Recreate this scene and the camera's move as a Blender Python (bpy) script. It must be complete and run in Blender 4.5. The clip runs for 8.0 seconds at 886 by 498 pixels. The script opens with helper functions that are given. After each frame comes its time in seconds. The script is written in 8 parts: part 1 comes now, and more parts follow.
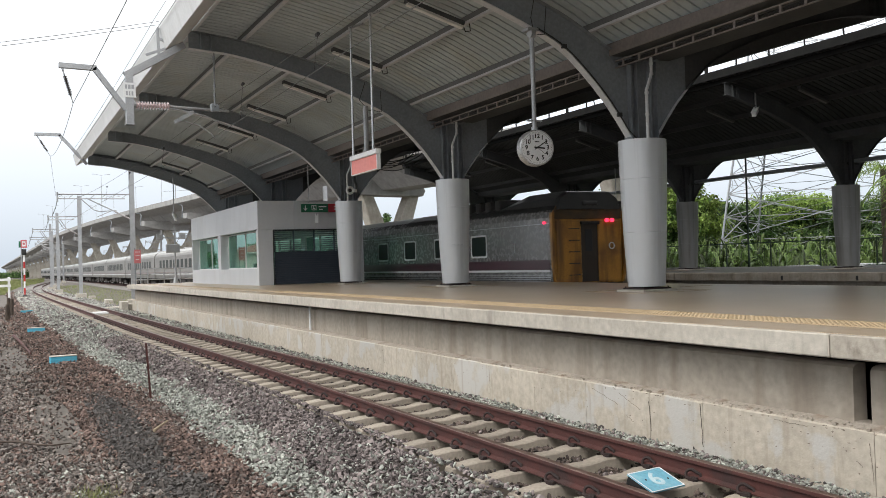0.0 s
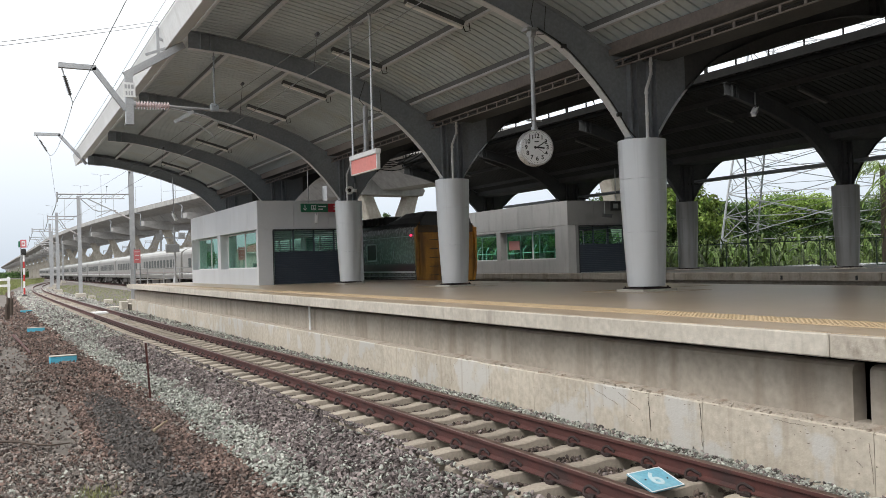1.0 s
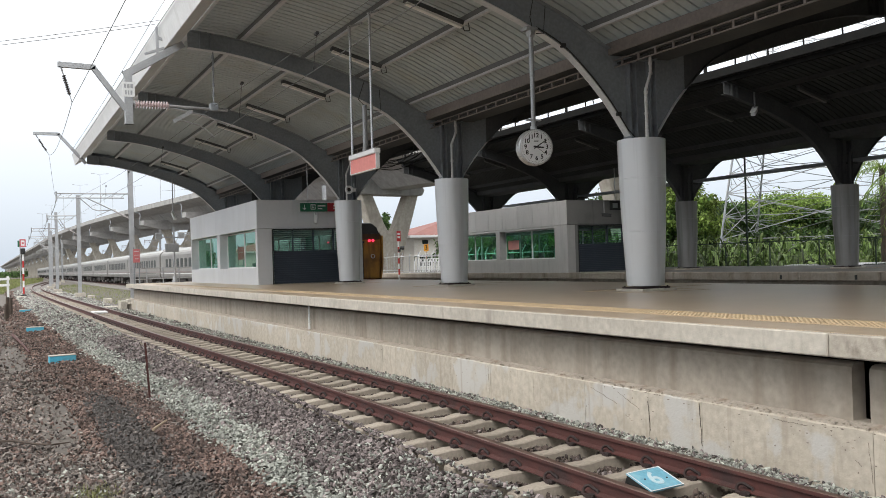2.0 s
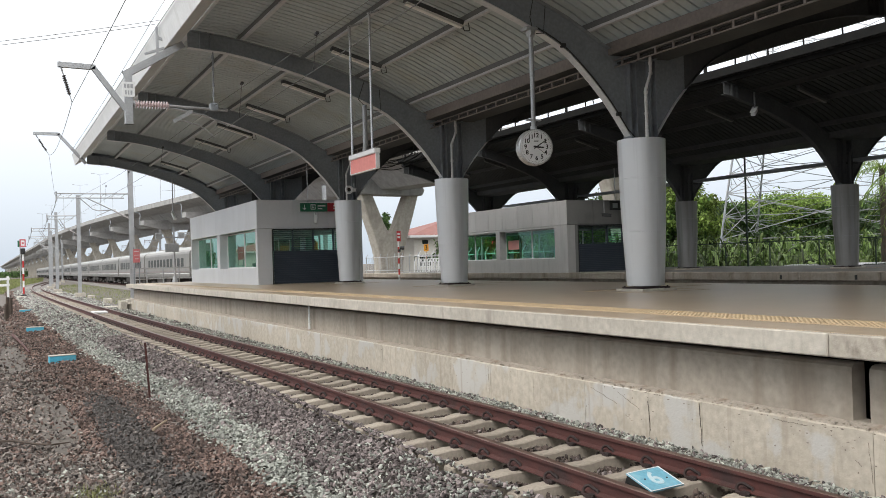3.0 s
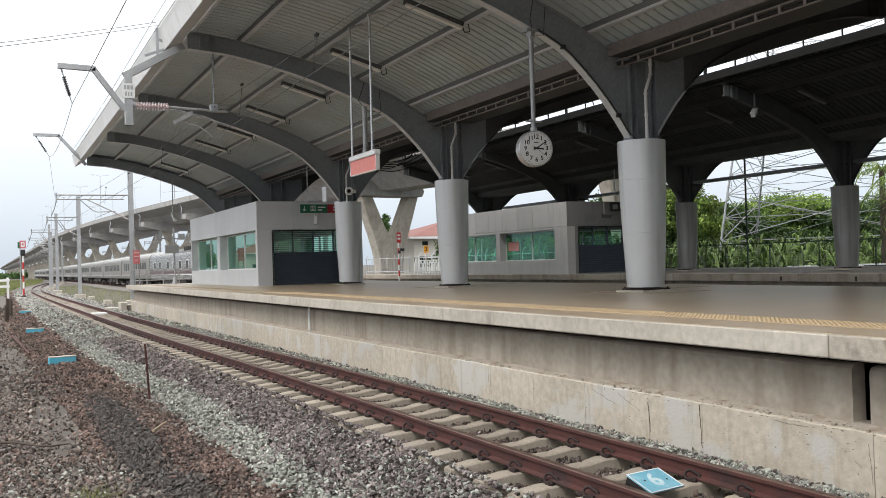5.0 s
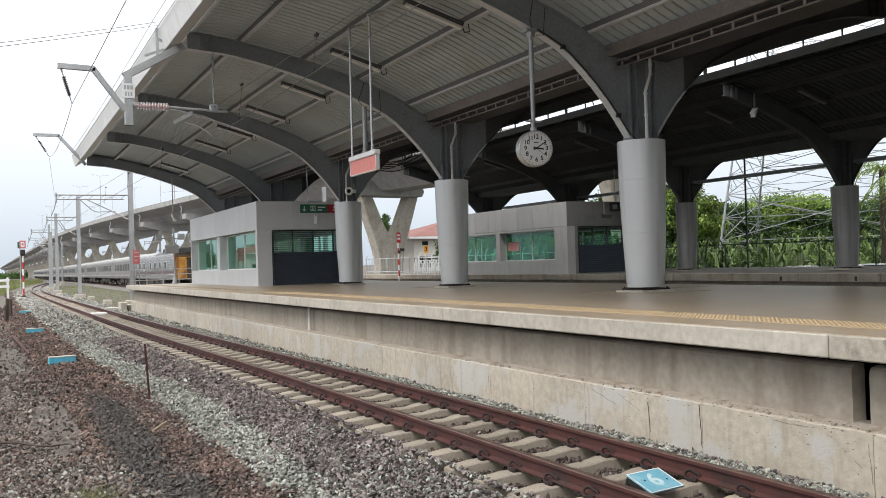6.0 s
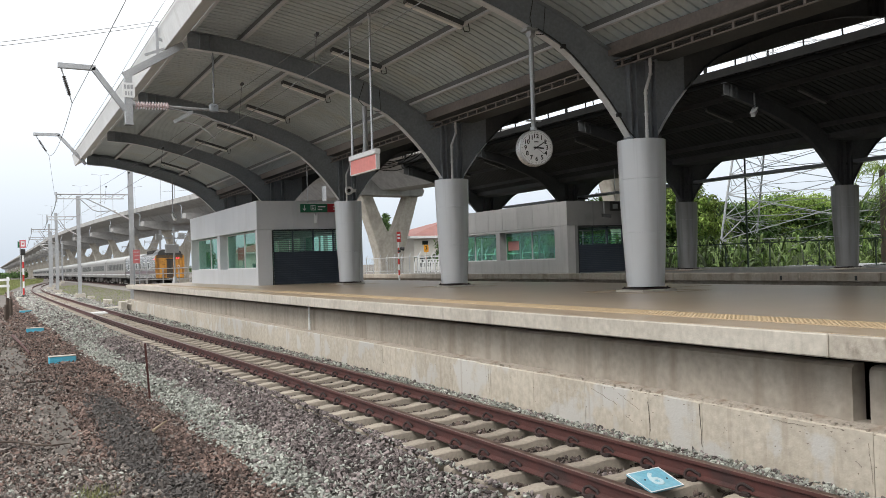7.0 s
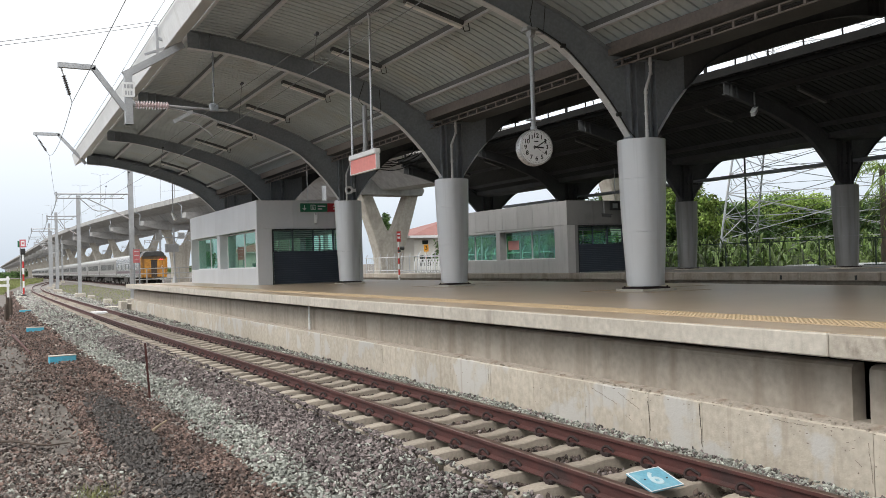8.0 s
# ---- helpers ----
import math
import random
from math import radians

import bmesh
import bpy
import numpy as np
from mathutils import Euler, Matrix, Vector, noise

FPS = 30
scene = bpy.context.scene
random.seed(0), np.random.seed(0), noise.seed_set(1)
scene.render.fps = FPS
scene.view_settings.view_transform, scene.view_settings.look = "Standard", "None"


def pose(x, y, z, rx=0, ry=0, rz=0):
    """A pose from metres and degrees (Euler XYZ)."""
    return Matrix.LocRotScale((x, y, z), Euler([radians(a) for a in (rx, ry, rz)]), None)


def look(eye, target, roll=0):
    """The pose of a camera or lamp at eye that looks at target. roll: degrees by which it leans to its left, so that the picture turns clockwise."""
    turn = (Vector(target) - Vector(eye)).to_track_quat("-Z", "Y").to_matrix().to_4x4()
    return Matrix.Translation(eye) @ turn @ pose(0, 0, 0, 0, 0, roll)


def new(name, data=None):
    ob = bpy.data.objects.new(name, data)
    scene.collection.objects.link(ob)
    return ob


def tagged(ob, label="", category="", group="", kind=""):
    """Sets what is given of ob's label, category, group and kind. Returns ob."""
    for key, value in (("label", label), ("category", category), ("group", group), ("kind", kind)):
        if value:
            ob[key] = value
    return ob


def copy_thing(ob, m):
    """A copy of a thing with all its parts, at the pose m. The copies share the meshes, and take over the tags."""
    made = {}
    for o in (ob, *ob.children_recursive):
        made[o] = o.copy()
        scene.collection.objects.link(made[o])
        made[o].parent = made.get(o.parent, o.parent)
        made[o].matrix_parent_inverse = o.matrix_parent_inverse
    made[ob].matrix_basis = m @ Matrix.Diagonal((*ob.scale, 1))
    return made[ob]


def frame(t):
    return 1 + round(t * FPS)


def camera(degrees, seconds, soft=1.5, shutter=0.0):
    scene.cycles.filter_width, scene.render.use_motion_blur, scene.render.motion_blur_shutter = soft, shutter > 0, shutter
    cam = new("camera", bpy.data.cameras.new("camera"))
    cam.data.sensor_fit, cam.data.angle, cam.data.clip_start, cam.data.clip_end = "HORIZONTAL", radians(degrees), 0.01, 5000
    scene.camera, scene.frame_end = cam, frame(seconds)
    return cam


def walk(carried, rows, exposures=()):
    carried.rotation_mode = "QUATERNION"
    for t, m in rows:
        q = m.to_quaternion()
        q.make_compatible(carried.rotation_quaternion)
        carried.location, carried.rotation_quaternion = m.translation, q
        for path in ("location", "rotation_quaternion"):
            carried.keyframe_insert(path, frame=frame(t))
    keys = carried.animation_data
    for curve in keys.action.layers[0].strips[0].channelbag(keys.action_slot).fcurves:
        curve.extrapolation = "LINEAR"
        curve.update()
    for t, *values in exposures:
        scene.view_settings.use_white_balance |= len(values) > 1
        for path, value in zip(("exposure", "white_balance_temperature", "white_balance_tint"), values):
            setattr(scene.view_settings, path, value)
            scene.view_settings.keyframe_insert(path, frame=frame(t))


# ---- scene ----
import itertools

# ---------------------------------------------------------------- camera
EYE = Vector((-4.932, 0.0, 1.799))


def gaze(pan, tilt, roll):
    a, b = radians(pan), radians(tilt)
    way = Vector((math.sin(a) * math.cos(b), math.cos(a) * math.cos(b), math.sin(b)))
    return look(EYE, EYE + way * 10.0, roll)


cam = camera(52.21, 8.0, soft=0.6, shutter=0.12)
# a camera on a stand, with a very small sway
SWAY = ((0.0, -0.055, -0.040), (1.0, -0.036, -0.050), (1.5, 0.0, -0.085), (3.0, 0.0, -0.085), (3.5, 0.0, -0.035),
        (4.0, 0.0, 0.0), (4.5, 0.0, 0.0), (6.0, 0.008, 0.0), (6.5, 0.0, -0.02), (7.0, 0.0, -0.036), (7.5, 0.0, -0.05), (8.0, 0.0, -0.065))
walk(cam, [(t, gaze(26.589 + p, 0.822 + q, -1.766)) for t, p, q in SWAY], exposures=((0.0, 0.0), (8.0, 0.0)))

# ---------------------------------------------------------------- light: bright overcast day
world = bpy.data.worlds.new("overcast_sky")
scene.world = world
world.use_nodes = True
wn, wl = world.node_tree.nodes, world.node_tree.links
wn.clear()
SUN_EL, SUN_AZ = radians(51), radians(243)
sky = wn.new("ShaderNodeTexSky")
sky.sky_type, sky.sun_disc = "NISHITA", False
sky.sun_elevation, sky.sun_rotation = SUN_EL, SUN_AZ
sky.air_density, sky.dust_density, sky.ozone_density = 1.0, 4.0, 1.0
wbg = wn.new("ShaderNodeBackground")
wbg.inputs["Strength"].default_value = 0.15
# a high even cloud layer over the clear sky
wco = wn.new("ShaderNodeTexCoord")
wno = wn.new("ShaderNodeTexNoise")
wno.inputs["Scale"].default_value, wno.inputs["Detail"].default_value = 1.6, 5.0
wra = wn.new("ShaderNodeValToRGB")
wra.color_ramp.elements[0].position, wra.color_ramp.elements[0].color = 0.30, (0.93, 0.95, 0.97, 1)
wra.color_ramp.elements[1].position, wra.color_ramp.elements[1].color = 0.70, (1.02, 1.02, 1.02, 1)
# an overcast sky is brightest overhead and a third as bright at the horizon
wsp = wn.new("ShaderNodeSeparateXYZ")
wgr = wn.new("ShaderNodeValToRGB")
wgr.color_ramp.elements[0].position, wgr.color_ramp.elements[0].color = 0.0, (4.9, 5.5, 6.2, 1)
wgr.color_ramp.elements[1].position, wgr.color_ramp.elements[1].color = 1.0, (18.0, 17.7, 17.2, 1)
_e = wgr.color_ramp.elements.new(0.12)
_e.color = (7.2, 7.6, 8.1, 1)
_e = wgr.color_ramp.elements.new(0.3)
_e.color = (11.0, 11.0, 11.0, 1)
wsc = wn.new("ShaderNodeVectorMath")
wsc.operation = "MULTIPLY"
wmx = wn.new("ShaderNodeMix")
wmx.data_type = "RGBA"
wmx.inputs["Factor"].default_value = 0.86
wou = wn.new("ShaderNodeOutputWorld")
wl.new(wco.outputs["Generated"], wno.inputs["Vector"])
wl.new(wno.outputs["Fac"], wra.inputs["Fac"])
wl.new(sky.outputs["Color"], wmx.inputs["A"])
wl.new(wco.outputs["Generated"], wsp.inputs["Vector"])
wl.new(wsp.outputs["Z"], wgr.inputs["Fac"])
wl.new(wra.outputs["Color"], wsc.inputs[0])
wl.new(wgr.outputs["Color"], wsc.inputs[1])
wl.new(wsc.outputs["Vector"], wmx.inputs["B"])
wl.new(wmx.outputs["Result"], wbg.inputs["Color"])
wl.new(wbg.outputs["Background"], wou.inputs["Surface"])

sun_data = bpy.data.lights.new("sun", "SUN")
sun_data.energy, sun_data.angle, sun_data.color = 1.8, radians(32), (1.0, 0.96, 0.9)
sun = new("sun", sun_data)
sun.matrix_basis = look((-16, -8, 22), (0, 0, 0))


# ---------------------------------------------------------------- materials
def mat(name, a, b=None, scale=3.0, rough=0.6, metal=0.0, bump=0.0, bscale=60.0, streak=None, streak_scale=(6, 6, 0.5),
        streak_at=(0.55, 0.75), island=0.0, piece=0.0, stain=None, stain_scale=0.6, stain_at=(0.55, 0.7), spec=0.5, emit=None, grain=0.35, thin=0.0, sheen=0.12):
    m = bpy.data.materials.new(name)
    m.use_nodes = True
    n, l = m.node_tree.nodes, m.node_tree.links
    n.clear()
    out = n.new("ShaderNodeOutputMaterial")
    p = n.new("ShaderNodeBsdfPrincipled")
    l.new(p.outputs["BSDF"], out.inputs["Surface"])
    p.inputs["Metallic"].default_value = metal
    p.inputs["Specular IOR Level"].default_value = spec
    co = n.new("ShaderNodeTexCoord").outputs["Object"]
    b = b or tuple(0.8 * c for c in a)

    def noise_of(sc, vec=None, detail=4.0):
        t = n.new("ShaderNodeTexNoise")
        t.inputs["Scale"].default_value, t.inputs["Detail"].default_value = sc, detail
        l.new(vec or co, t.inputs["Vector"])
        return t.outputs["Fac"]

    def mix(fac, x, y, kind="MIX"):
        t = n.new("ShaderNodeMix")
        t.data_type, t.blend_type = "RGBA", kind
        for key, v in (("Factor", fac), ("A", x), ("B", y)):
            sock = t.inputs[key]
            if isinstance(v, (tuple, list)):
                sock.default_value = (*v, 1) if len(v) == 3 else v
            elif isinstance(v, (int, float)):
                sock.default_value = v
            else:
                l.new(v, sock)
        return t.outputs["Result"]

    def band(v, lo, hi):
        t = n.new("ShaderNodeMapRange")
        t.inputs["From Min"].default_value, t.inputs["From Max"].default_value = lo, hi
        l.new(v, t.inputs["Value"])
        return t.outputs["Result"]

    col = mix(band(noise_of(scale), 0.3, 0.7), a, b)
    fine = noise_of(scale * 14, detail=6.0)
    col = mix(grain, col, mix(band(fine, 0.25, 0.75), (0.25, 0.25, 0.25), (0.75, 0.75, 0.75)), "OVERLAY")
    if stain:
        col = mix(band(noise_of(stain_scale, detail=7.0), *stain_at), col, stain)
    if streak:
        mp = n.new("ShaderNodeMapping")
        mp.inputs["Scale"].default_value = streak_scale
        l.new(co, mp.inputs["Vector"])
        col = mix(band(noise_of(1.0, mp.outputs["Vector"], 6.0), *streak_at), col, streak)
    if island or piece:
        src = n.new("ShaderNodeNewGeometry").outputs["Random Per Island"] if island else n.new("ShaderNodeObjectInfo").outputs["Random"]
        amount = island or piece
        t = n.new("ShaderNodeMapRange")
        t.inputs["To Min"].default_value, t.inputs["To Max"].default_value = 1.0 - amount, 1.0 + amount
        l.new(src, t.inputs["Value"])
        vm = n.new("ShaderNodeVectorMath")
        vm.operation = "SCALE"
        l.new(col, vm.inputs[0])
        l.new(t.outputs["Result"], vm.inputs["Scale"])
        col = vm.outputs["Vector"]
    l.new(col, p.inputs["Base Color"])
    r = n.new("ShaderNodeMapRange")
    r.inputs["To Min"].default_value, r.inputs["To Max"].default_value = max(0.02, rough - sheen), min(1.0, rough + sheen)
    l.new(fine, r.inputs["Value"])
    l.new(r.outputs["Result"], p.inputs["Roughness"])
    if bump:
        bp = n.new("ShaderNodeBump")
        bp.inputs["Strength"].default_value, bp.inputs["Distance"].default_value = min(1.0, bump), 0.01
        l.new(noise_of(bscale, detail=8.0), bp.inputs["Height"])
        l.new(bp.outputs["Normal"], p.inputs["Normal"])
    if thin:
        tl = n.new("ShaderNodeBsdfTranslucent")
        l.new(col, tl.inputs["Color"])
        ms = n.new("ShaderNodeMixShader")
        ms.inputs["Fac"].default_value = thin
        l.new(p.outputs["BSDF"], ms.inputs[1])
        l.new(tl.outputs["BSDF"], ms.inputs[2])
        l.new(ms.outputs["Shader"], out.inputs["Surface"])
    if emit:
        p.inputs["Emission Color"].default_value = (*emit[0], 1)
        p.inputs["Emission Strength"].default_value = emit[1]
    return m


def glass_mat(name, tint, rough=0.03, alpha=0.35):
    m = bpy.data.materials.new(name)
    m.use_nodes = True
    n, l = m.node_tree.nodes, m.node_tree.links
    n.clear()
    out = n.new("ShaderNodeOutputMaterial")
    tr = n.new("ShaderNodeBsdfTransparent")
    tr.inputs["Color"].default_value = (*tint, 1)
    gl = n.new("ShaderNodeBsdfGlossy")
    gl.inputs["Roughness"].default_value = rough
    gl.inputs["Color"].default_value = (0.78, 0.97, 0.89, 1)
    fr = n.new("ShaderNodeLayerWeight")
    fr.inputs["Blend"].default_value = 0.5
    pw = n.new("ShaderNodeMath")
    pw.operation = "POWER"
    pw.inputs[1].default_value = 4.6
    ad = n.new("ShaderNodeMath")
    ad.operation, ad.use_clamp = "ADD", True
    ad.inputs[1].default_value = alpha
    mx = n.new("ShaderNodeMixShader")
    l.new(fr.outputs["Facing"], pw.inputs[0])
    l.new(pw.outputs["Value"], ad.inputs[0])
    l.new(ad.outputs["Value"], mx.inputs["Fac"])
    l.new(tr.outputs["BSDF"], mx.inputs[1])
    l.new(gl.outputs["BSDF"], mx.inputs[2])
    l.new(mx.outputs["Shader"], out.inputs["Surface"])
    return m


M = {
    "dirt": mat("dirt_ground", (0.085, 0.074, 0.065), (0.13, 0.115, 0.10), 0.5, 0.95, bump=1.0, bscale=25, stain=(0.10, 0.12, 0.055), stain_scale=0.05, stain_at=(0.62, 0.74)),
    "stone_dark": mat("ballast_grey", (0.235, 0.200, 0.193), (0.105, 0.088, 0.087), 1.2, 0.9, bump=0.5, bscale=120, island=0.75),
    "stone_pale": mat("ballast_pale", (0.36, 0.372, 0.335), (0.235, 0.246, 0.22), 1.2, 0.9, bump=0.5, bscale=120, island=0.55),
    "stone_rust": mat("ballast_rust", (0.165, 0.112, 0.094), (0.09, 0.065, 0.056), 1.2, 0.92, bump=0.5, bscale=120, island=0.85),
    "stone_dirty": mat("ballast_dirty", (0.215, 0.188, 0.168), (0.115, 0.10, 0.091), 1.2, 0.92, bump=0.5, bscale=120, island=0.85),
    "stone_oil": mat("ballast_oily", (0.05, 0.046, 0.045), (0.085, 0.076, 0.07), 1.2, 0.7, bump=0.5, bscale=120, island=0.5),
    "stone_bed": mat("ballast_grimy", (0.105, 0.078, 0.064), (0.055, 0.043, 0.038), 1.2, 0.92, bump=0.5, bscale=120, island=0.7),
    "concrete": mat("platform_concrete", (0.355, 0.315, 0.262), (0.285, 0.25, 0.206), 0.8, 0.85, bump=0.35, bscale=45,
                    streak=(0.19, 0.155, 0.12), streak_scale=(3, 3, 0.35), streak_at=(0.50, 0.80), stain=(0.37, 0.33, 0.28), stain_scale=1.2),
    "edge": mat("edge_concrete", (0.50, 0.465, 0.405), (0.40, 0.368, 0.315), 0.9, 0.8, bump=0.3, bscale=50, streak=(0.25, 0.225, 0.19),
                streak_scale=(5, 5, 0.8), streak_at=(0.56, 0.85)),
    "plinth": mat("plinth_concrete", (0.455, 0.41, 0.342), (0.385, 0.343, 0.28), 0.9, 0.85, bump=0.6, bscale=30, streak=(0.30, 0.255, 0.20),
                  streak_scale=(7, 7, 0.7), streak_at=(0.56, 0.80), stain=(0.455, 0.44, 0.41), stain_scale=1.6, stain_at=(0.52, 0.58), piece=0.07),
    "deck": mat("deck_terrazzo", (0.48, 0.378, 0.268), (0.41, 0.32, 0.226), 0.5, 0.32, grain=0.10, sheen=0.03, stain=(0.385, 0.305, 0.22), stain_scale=0.45, stain_at=(0.42, 0.78)),
    "yellow": mat("tactile_yellow", (0.45, 0.345, 0.22), (0.41, 0.325, 0.23), 2.0, 0.6, bump=0.2, stain=(0.32, 0.25, 0.16), stain_scale=1.5),
    "clad": mat("aluminium_cladding", (0.645, 0.66, 0.67), (0.615, 0.63, 0.64), 0.4, 0.38, metal=0.4, grain=0.04, streak=(0.41, 0.41, 0.41), streak_scale=(8, 8, 0.3), streak_at=(0.5, 1.0)),
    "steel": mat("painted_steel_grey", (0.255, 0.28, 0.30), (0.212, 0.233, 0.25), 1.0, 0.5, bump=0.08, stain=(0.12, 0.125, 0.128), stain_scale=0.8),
    # Pale flange and dark purlin web: their light and shade set as colours.
    "flange": mat("pale_lit_flange", (0.61, 0.625, 0.64), (0.53, 0.545, 0.56), 1.0, 0.55, bump=0.08),
    "purlin": mat("shaded_purlin_web", (0.16, 0.162, 0.162), (0.13, 0.131, 0.13), 1.0, 0.6, metal=0.0, bump=0.05),
    "sheet": mat("roof_sheet_underside", (0.465, 0.525, 0.54), (0.395, 0.447, 0.462), 0.6, 0.5, metal=0.0, grain=0.15, bump=0.04, stain=(0.42, 0.445, 0.41), stain_scale=0.5),
    "white": mat("white_paint", (0.74, 0.75, 0.75), (0.66, 0.67, 0.67), 1.0, 0.5, bump=0.03, streak=(0.5, 0.5, 0.48), streak_scale=(3, 3, 0.6), streak_at=(0.6, 0.95)),
    "galv": mat("galvanised_steel", (0.42, 0.43, 0.44), (0.34, 0.35, 0.36), 3.0, 0.45, metal=0.5, bump=0.05),
    "wire": mat("weathered_wire", (0.075, 0.075, 0.075), (0.10, 0.10, 0.10), 5.0, 0.6),
    "crimson": mat("faded_crimson", (0.56, 0.13, 0.16), (0.50, 0.14, 0.16), 1.0, 0.5),
    "dark": mat("black_cable", (0.02, 0.02, 0.02), (0.03, 0.03, 0.03), 5.0, 0.6),
    "rust": mat("rusty_rail", (0.088, 0.030, 0.025), (0.060, 0.023, 0.020), 2.5, 0.75, metal=0.2, bump=0.35, bscale=90, stain=(0.045, 0.024, 0.022), stain_scale=2.0),
    "railtop": mat("worn_rail_head", (0.17, 0.11, 0.09), (0.12, 0.075, 0.06), 4.0, 0.4, metal=0.5, bump=0.1),
    "clip": mat("rusty_clip", (0.035, 0.02, 0.018), (0.024, 0.016, 0.015), 8.0, 0.8, metal=0.2, bump=0.3, bscale=200),
    "sleeper": mat("sleeper_concrete", (0.37, 0.325, 0.268), (0.27, 0.235, 0.192), 2.0, 0.85, bump=0.4, bscale=70, piece=0.16, stain=(0.22, 0.18, 0.14), stain_scale=3.0),
    "blue": mat("sky_blue_paint", (0.07, 0.37, 0.52), (0.09, 0.40, 0.54), 3.0, 0.55, bump=0.1, stain=(0.10, 0.30, 0.38), stain_scale=4.0),
    "cyan": mat("pale_blue_sheet", (0.15, 0.38, 0.50), (0.18, 0.41, 0.52), 3.0, 0.5, bump=0.05, stain=(0.28, 0.50, 0.58), stain_scale=6.0),
    "pink": mat("faded_red_panel", (0.72, 0.20, 0.17), (0.68, 0.22, 0.18), 1.0, 0.45),
    "green": mat("exit_green", (0.012, 0.13, 0.065), (0.012, 0.11, 0.055), 1.0, 0.4),
    "red": mat("sign_red", (0.38, 0.02, 0.035), (0.33, 0.02, 0.03), 1.0, 0.4),
    "shutter": mat("navy_shutter", (0.034, 0.046, 0.066), (0.042, 0.054, 0.074), 1.0, 0.5, metal=0.1),
    "panel": mat("grey_wall_panel", (0.595, 0.61, 0.628), (0.545, 0.56, 0.578), 0.6, 0.5, metal=0.1, grain=0.08, bump=0.03, piece=0.04, streak=(0.50, 0.50, 0.495), streak_scale=(2, 2, 0.6), streak_at=(0.55, 0.9)),
    "black": mat("black_paint", (0.015, 0.015, 0.016), (0.022, 0.022, 0.022), 2.0, 0.5),
    "soot": mat("sooty_black_roof", (0.02, 0.02, 0.02), (0.035, 0.033, 0.03), 2.0, 0.8, bump=0.1),
    "coach": mat("weathered_silver_body", (0.285, 0.278, 0.262), (0.235, 0.228, 0.215), 0.8, 0.48, metal=0.3, bump=0.03, streak=(0.17, 0.17, 0.165), streak_scale=(4, 4, 0.35), streak_at=(0.52, 0.9)),
    "coachroof": mat("grey_coach_roof", (0.36, 0.365, 0.36), (0.29, 0.295, 0.29), 0.8, 0.5, metal=0.3),
    "maroon": mat("maroon_band", (0.085, 0.036, 0.048), (0.065, 0.03, 0.04), 1.0, 0.35),
    "orange": mat("yellow_orange_end", (0.50, 0.235, 0.028), (0.40, 0.18, 0.024), 1.5, 0.45, bump=0.05, streak=(0.13, 0.06, 0.015), streak_scale=(5, 5, 0.6), streak_at=(0.45, 0.75), stain=(0.20, 0.085, 0.018), stain_scale=1.3, stain_at=(0.48, 0.68)),
    "undercarriage": mat("undercarriage_grime", (0.03, 0.028, 0.026), (0.045, 0.04, 0.036), 3.0, 0.85, bump=0.3),
    "tail": mat("red_tail_lamp", (0.8, 0.02, 0.06), rough=0.3, emit=((1.0, 0.03, 0.08), 2.6)),
    "viaduct": mat("viaduct_concrete", (0.38, 0.378, 0.37), (0.315, 0.313, 0.306), 0.15, 0.85, bump=0.1, streak=(0.20, 0.198, 0.193), streak_scale=(0.8, 0.8, 0.12), streak_at=(0.52, 0.85)),
    "pier": mat("pier_concrete", (0.45, 0.42, 0.365), (0.37, 0.343, 0.295), 0.25, 0.85, bump=0.15, streak=(0.25, 0.225, 0.19), streak_scale=(1.6, 1.6, 0.12), streak_at=(0.55, 0.80), stain=(0.30, 0.275, 0.235), stain_scale=0.5, stain_at=(0.56, 0.68)),
    "roof_red": mat("red_roof_tile", (0.235, 0.095, 0.08), (0.19, 0.078, 0.066), 1.0, 0.7, bump=0.1),
    "plaster": mat("cream_plaster", (0.66, 0.64, 0.58), (0.58, 0.56, 0.50), 0.6, 0.8),
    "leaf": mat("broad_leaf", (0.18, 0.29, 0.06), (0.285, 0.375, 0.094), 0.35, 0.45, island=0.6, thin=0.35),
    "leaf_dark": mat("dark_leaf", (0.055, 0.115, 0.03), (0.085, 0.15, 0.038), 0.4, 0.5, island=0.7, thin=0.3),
    "leaf_banana": mat("banana_leaf", (0.15, 0.24, 0.068), (0.23, 0.305, 0.108), 0.6, 0.4, piece=0.75, thin=0.3),
    "grass": mat("grass_blade", (0.15, 0.20, 0.055), (0.22, 0.22, 0.09), 0.4, 0.8, island=0.45),
    "bark": mat("bark", (0.11, 0.09, 0.07), (0.08, 0.065, 0.05), 4.0, 0.9, bump=0.6),
    "asphalt": mat("asphalt", (0.05, 0.05, 0.05), (0.065, 0.063, 0.06), 1.0, 0.9, bump=0.3),
    "insul": mat("pinkish_porcelain", (0.62, 0.50, 0.50), (0.55, 0.44, 0.45), 4.0, 0.25),
    "insul_dark": mat("dark_porcelain", (0.05, 0.045, 0.045), (0.07, 0.06, 0.06), 4.0, 0.3),
    "tube": mat("white_tube", (0.84, 0.84, 0.80), (0.78, 0.78, 0.74), 2.0, 0.4),
    "ink": mat("black_ink", (0.01, 0.01, 0.01), rough=0.5),
    "dial": mat("dial_white", (0.74, 0.75, 0.75), (0.70, 0.71, 0.71), 3.0, 0.35),
    "silver": mat("silver_rim", (0.55, 0.56, 0.57), (0.48, 0.49, 0.50), 3.0, 0.3, metal=0.6, grain=0.08),
